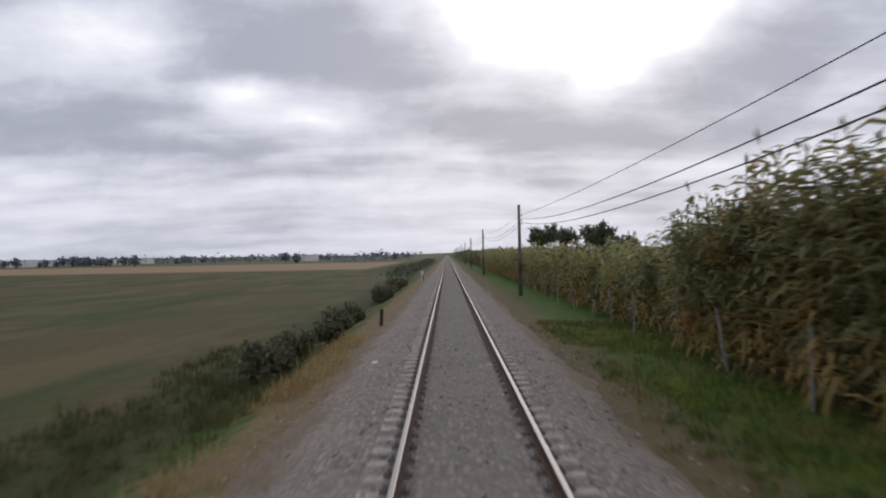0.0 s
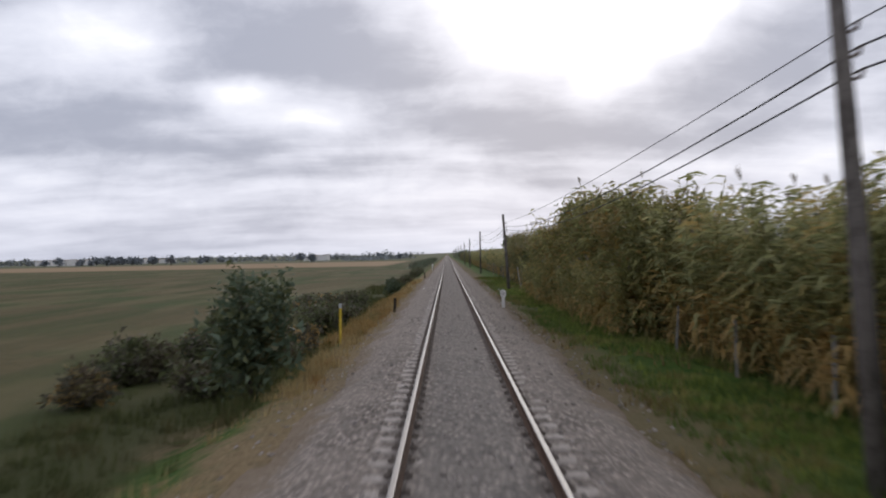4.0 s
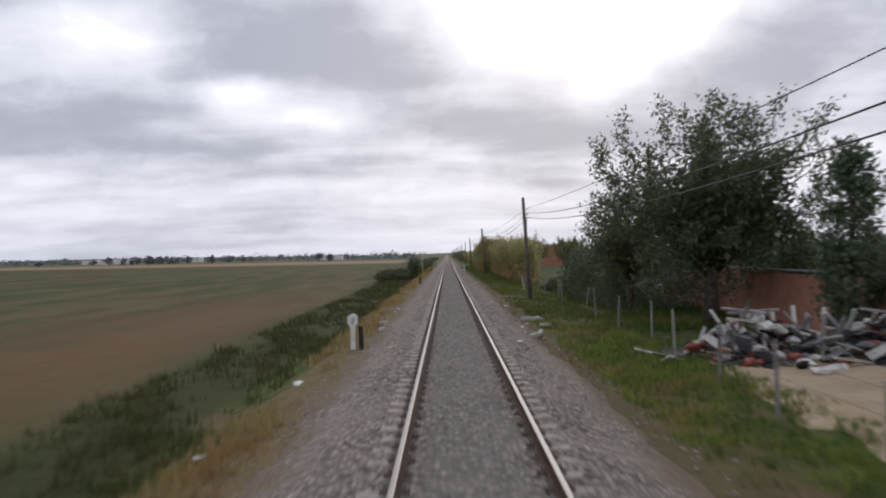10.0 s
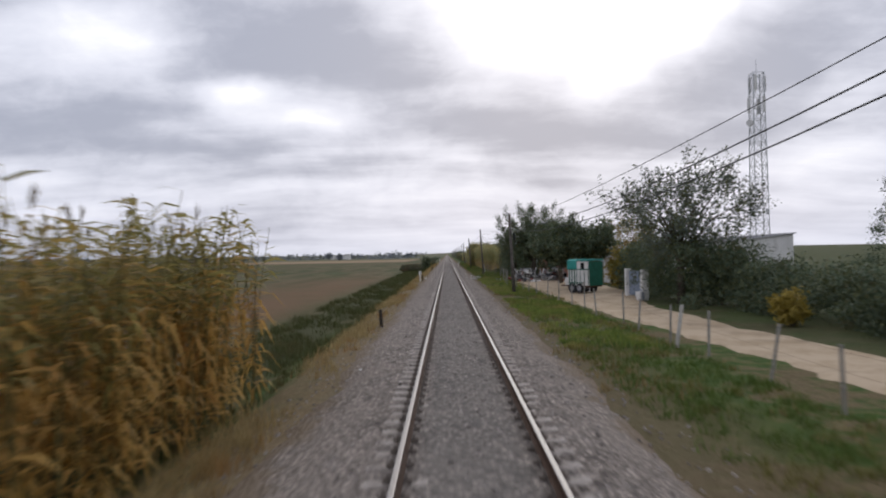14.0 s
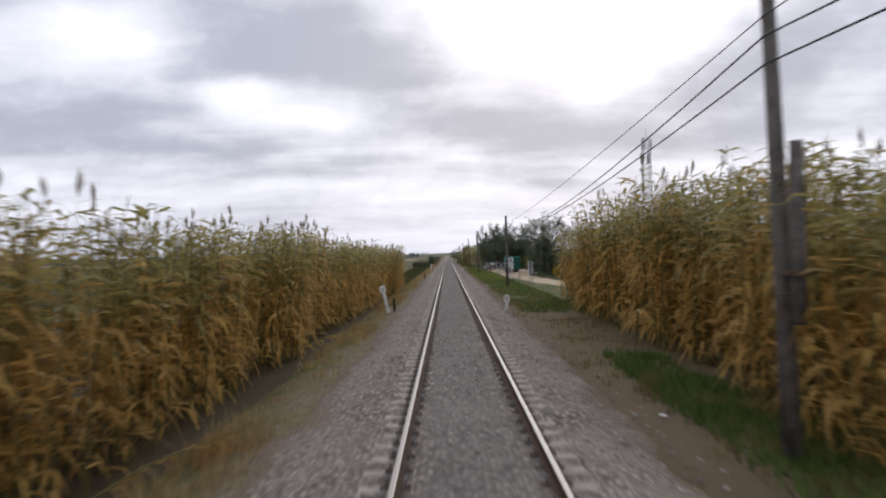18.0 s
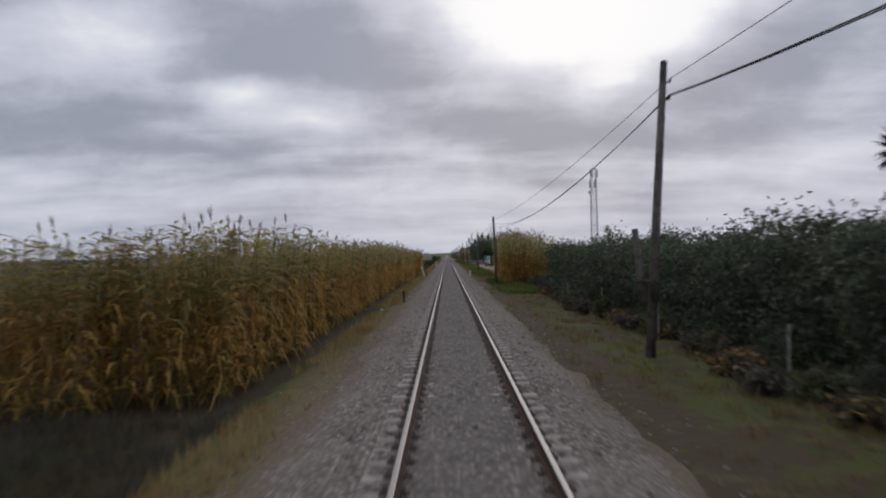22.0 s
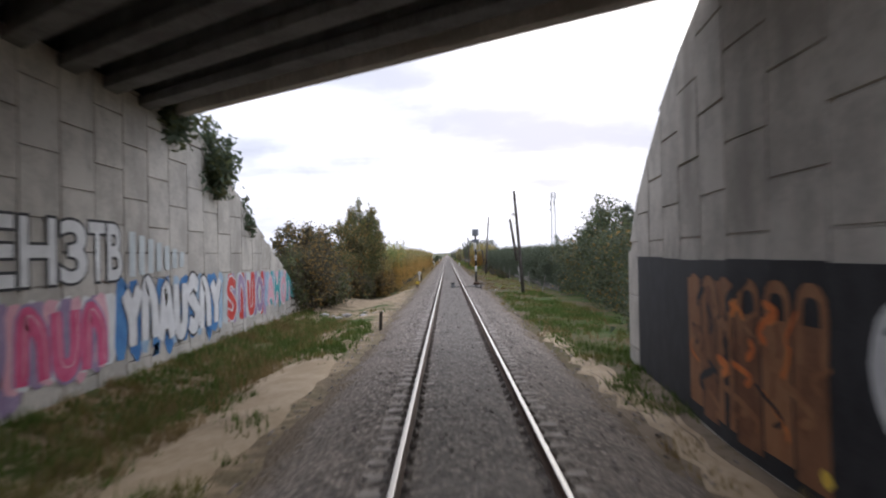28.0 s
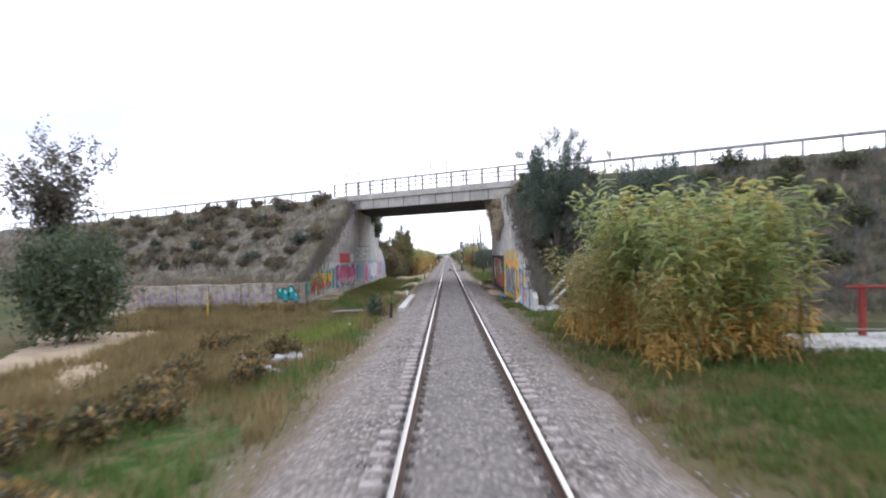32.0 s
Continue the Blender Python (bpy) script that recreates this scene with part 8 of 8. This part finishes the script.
grass("grass", TUFTS, 1500, 3.4, 6.6, -346, -222, "grass_dry", "sparse dry grass on the worn verge", (0.5, 1.2), 0.1, 11)
grass("grass", TUFTS, 14000, 3.3, 6.6, -222, 30, "grass_green", "short green grass on the verge", (0.5, 1.3), -0.4, 1)
grass("dry_grass", TALL, 900, -4.8, -3.4, -32, -10, "leaf_autumn", "rust-brown dead grass at the ballast edge", (0.6, 1.3), -0.1, 27)
grass("grass", TUFTS, 6500, 3.2, 6.0, -178, -112, "grass_bright", "bright yellow-green grass beside the dirt track", (0.5, 1.3), -0.1, 22)
grass("dry_grass", TALL, 2600, 6.8, 14, -6, 22, "leaf_scrub", "grey-brown dead weeds beyond the fence", (0.8, 1.7), -0.2, 23)
grass("grass", TUFTS, 4500, 4.0, 6.7, -52, 26, "grass_bright", "bright green grass below the cane", (0.5, 1.2), -0.3, 28)
grass("grass", TUFTS, 1800, 3.8, 7.2, -345, -256, "grass_bright", "yellow-green grass patches on the worn verge", (0.5, 1.2), 0.25, 29)
grass("grass", TUFTS, 900, 3.9, 5.3, -245, -237, "grass_green", "bright green grass before the leaning cane", (0.7, 1.6), -0.6, 32)
grass("grass", TUFTS, 2200, 3.7, 7.5, -264, -243, "grass_green", "lush green grass on the verge", (0.7, 1.6), -0.3, 18)
grass("dry_grass", TUFTS, 3000, 3.1, 9.0, -454, -424, "grass_dry", "dry grass in the green verge", (0.5, 1.3), 0.0, 19)
grass("dry_grass", TUFTS, 8000, 2.8, 7.0, -442, 30, "grass_dry", "dry straw-coloured grass on the verge", (0.5, 1.3), 0.15, 2)
grass("dry_grass", TALL, 9000, -4.4, -3.15, -338, 30, "straw", "tall dry grass along the ballast edge", (0.45, 1.0), 0.0, 3)
grass("grass", TUFTS, 6000, 5.0, 13, -453, -424, "grass_green", "short green grass below the cane", (0.6, 1.6), -0.5, 14)
grass("grass", TALL, 9000, -9.2, -4.3, -186, 30, "weed_dark", "dark green weeds down the field bank", (0.5, 1.2), -0.15, 4)
grass("grass", TALL, 900, -8.0, -4.3, -317, -298.5, "grass_green", "rank green grass in a gap of the cane", (0.3, 0.7), 0.1, 20)
grass("dry_grass", TALL, 2200, -12, -4.6, -317, -298.5, "leaf_grey", "grey-brown dead weeds in a gap of the cane", (0.6, 1.4), -0.3, 26)
grass("grass", TUFTS, 5000, -7.8, -3.3, -405, -360, "grass_green", "patchy grass before the bridge wall", (0.6, 1.5), 0.2, 6)
grass("grass", TALL, 3500, -7.9, -5.2, -404, -364, "grass_green", "rank grass along the foot of the wall", (0.4, 0.9), -0.3, 16)
grass("dry_grass", TALL, 3000, -7.9, -4.8, -404, -364, "grass_dry", "dry grass along the foot of the wall", (0.4, 0.9), -0.1, 17)
grass("grass", TALL, 5000, -9.5, -3.2, -452, -404, "grass_green", "lush weeds beside the coping", (0.5, 1.1), 0.0, 7)
grass("dry_grass", TALL, 4500, -9.5, -3.2, -452, -404, "grass_dry", "brown weeds beside the coping", (0.6, 1.4), 0.1, 8)
grass("dry_grass", TALL, 4500, -20, -9.0, -417, -405.5, "grass_dry", "tall rust-brown weeds before the low wall", (0.9, 1.8), -0.3, 24)
grass("grass", TUFTS, 2600, -8.2, -4.4, -424, -408, "grass_bright", "lush green weeds beside the coping", (1.0, 2.2), -0.1, 25)
grass("dry_grass", TALL, 6500, -14.0, -7.0, -438, -411, "grass_dry", "brown dead weeds below the road", (0.7, 1.6), -0.2, 15)
grass("grass", TUFTS, 4500, 6.8, 14, -116, -82, "grass_green", "rough grass behind the fence", (0.8, 2.2), -0.1, 9)


def bank_growth(name, x0, x1, y0, y1, count, mat, label, seed):
    r = np.random.default_rng(seed)
    x, y = r.uniform(x0, x1, count), r.uniform(y0, y1, count)
    z = bank_z(x, y)
    v = (x - O.x) * NR.x + (y - O.y) * NR.y
    k = (z > -0.4) & ((v < -0.8) | (v > 11.4))
    sp = np.stack([x[k], y[k], z[k] - 0.04, r.uniform(0, 6.28, k.sum()), r.uniform(0.7, 1.8, k.sum()), r.integers(0, 6, k.sum())], -1)
    return scatter(name, TALL, sp, [mat], label, "scrub")


bank_growth("bank_scrub", -78, -8.6, -405, -330, 15000, "leaf_scrub", "dense grey-brown scrub on the embankment", 1)
bank_growth("bank_scrub", -60, -8.6, -405, -340, 5000, "grass_dry", "dry grass on the embankment", 2)
bank_growth("bank_scrub", 4.5, 34, -446, -396, 8000, "leaf_scrub", "dense grey-brown scrub on the embankment", 3)
bank_growth("bank_scrub", 4.5, 30, -440, -396, 4000, "leaf_pine", "green scrub on the embankment", 4)

# extra pale scrub, added so the far slope looks paled by haze
bank_growth("bank_scrub", 6, 34, -452, -416, 4000, "leaf_scrub", "pale dry scrub on the embankment", 5)


def wall_top_growth(name, xfun, topfun, y0, y1, side, count, mat, label, seed):
    """Tufts that lean over the sloping top of a wing wall."""
    r = np.random.default_rng(seed)
    y = r.uniform(y0, y1, count)
    x = xfun(y) + side * r.uniform(0.0, 0.7, count)
    sp = np.stack([x, y, topfun(y) - 0.05, r.uniform(0, 6.28, count), r.uniform(0.4, 1.25, count), r.integers(0, 6, count)], -1)
    return scatter(name, TALL, sp, [mat], label, "scrub")


wall_top_growth("wall_grass", left_x, left_top, -404, -390.5, -1, 1100, "leaf_scrub", "dry grass spilling over the wing wall", 21)
wall_top_growth("wall_grass", right_x, right_top, -418, -404, 1, 420, "leaf_scrub", "dry grass spilling over the wing wall", 22)

# ---- loose stones of the ballast ----
sr = np.random.default_rng(8)


def stone(r):
    V = np.array([(-1, -1, 0), (1, -1, 0), (1, 1, 0), (-1, 1, 0), (-0.6, -0.6, 1), (0.6, -0.6, 1), (0.6, 0.6, 1), (-0.6, 0.6, 1)], float)
    V = V * (0.030, 0.024, 0.030) * r.uniform(0.7, 1.3, (8, 3)) - [0, 0, 0.006]
    Q = np.array([(4, 5, 6, 7), (0, 1, 5, 4), (1, 2, 6, 5), (2, 3, 7, 6), (3, 0, 4, 7)])
    return V, Q, np.zeros(5, int)


leafy("ballast_stone", (0.14, 0.124, 0.112), (0.38, 0.34, 0.308), None, 0.95, 0.0)
STONES = [stone(sr) for k in range(10)]
k = 21000
x = sr.uniform(-3.3, 3.3, k)
stray = sr.random(k) < 0.16
x = np.where(stray, np.sign(x) * (2.5 + np.abs(sr.normal(0, 0.55, k))), x)
y = sr.uniform(-462, 22, k)
z = np.interp(np.abs(x), [0, 0.42, 0.6, 1.15, 1.35, 1.75, 2.75, 3.05], [-0.165, -0.165, -0.205, -0.205, -0.19, -0.20, -0.56, -0.68])
z = np.where(np.abs(x) > 2.8, np.maximum(z, ground_z(x, y)), z)
ok = (np.abs(np.abs(x) - GAUGE) > 0.10)
x, y, z = x[ok], y[ok], z[ok]
scatter("ballast_stones", STONES, np.stack([x, y, z, sr.uniform(0, 6.28, len(x)), sr.uniform(0.6, 1.2, len(x)), sr.integers(0, 10, len(x))], -1), ["ballast_stone"],
        "loose angular grey ballast stones", "ballast")

# ---- sleepers and fastenings, nearest stretch piece by piece ----
bm = bmesh.new()
for a, b in ((-1.30, -0.45), (0.45, 1.30)):
    box(bm, (a, -0.135, -0.36), (b, 0.135, -0.172), 0.02)
box(bm, (-0.46, -0.10, -0.36), (0.46, 0.10, -0.21))
sleeper_mesh = bpy.data.meshes.new("sleeper")
bm.to_mesh(sleeper_mesh)
bm.free()
sleeper_mesh.materials.append(MATS["sleeper_concrete"])
bm = bmesh.new()
for q in (-1, 1):
    box(bm, (q * 0.12 - 0.045, -0.05, -0.172), (q * 0.12 + 0.045, 0.05, -0.125))
    box(bm, (q * 0.105 - 0.018, -0.022, -0.125), (q * 0.105 + 0.018, 0.022, -0.085))
clip_mesh = bpy.data.meshes.new("rail_fastening")
bm.to_mesh(clip_mesh)
bm.free()
clip_mesh.materials.append(MATS["rail_clip"])


def arrays(me):
    V = np.array([v.co[:] for v in me.vertices])
    Q = np.array([tuple(p.vertices) if len(p.vertices) == 4 else (*p.vertices, p.vertices[-1]) for p in me.polygons if len(p.vertices) in (3, 4)])
    return V, Q


PITCH_S = 0.6
first = -462.0
for k in range(300):
    y = first + PITCH_S * k
    o = new("sleeper", sleeper_mesh)
    o.parent = track
    o.location = (0.008 * math.sin(k * 7.1), y, -0.02 + 0.006 * math.sin(k * 3.3))
    for sx in (-GAUGE, GAUGE):
        c = new("rail_fastening", clip_mesh)
        c.parent = o
        c.location = (sx, 0, 0.02)


def joined(name, me, ys, xs_, label, drop=0.0):
    V, Q = arrays(me)
    tri = np.array([len(set(q)) < 4 for q in Q])
    Q = Q[~tri]
    P = np.array([(x, y) for y in ys for x in xs_])
    VV = (V[None] + np.concatenate([P, np.full((len(P), 1), drop)], 1)[:, None]).reshape(-1, 3)
    QQ = (Q[None] + (np.arange(len(P)) * len(V))[:, None, None]).reshape(-1, 4)
    ob = quadmesh(name, VV, QQ, me.materials[0].name, parent=track)
    return tagged(ob, label, kind="stuff")


ys_far = first + PITCH_S * np.arange(300, 1100)
joined("sleepers_beyond", sleeper_mesh, ys_far, [0.0], "concrete sleepers running into the distance", -0.02)
joined("fastenings_beyond", clip_mesh, ys_far, [-GAUGE, GAUGE], "rusty rail fastenings running into the distance")
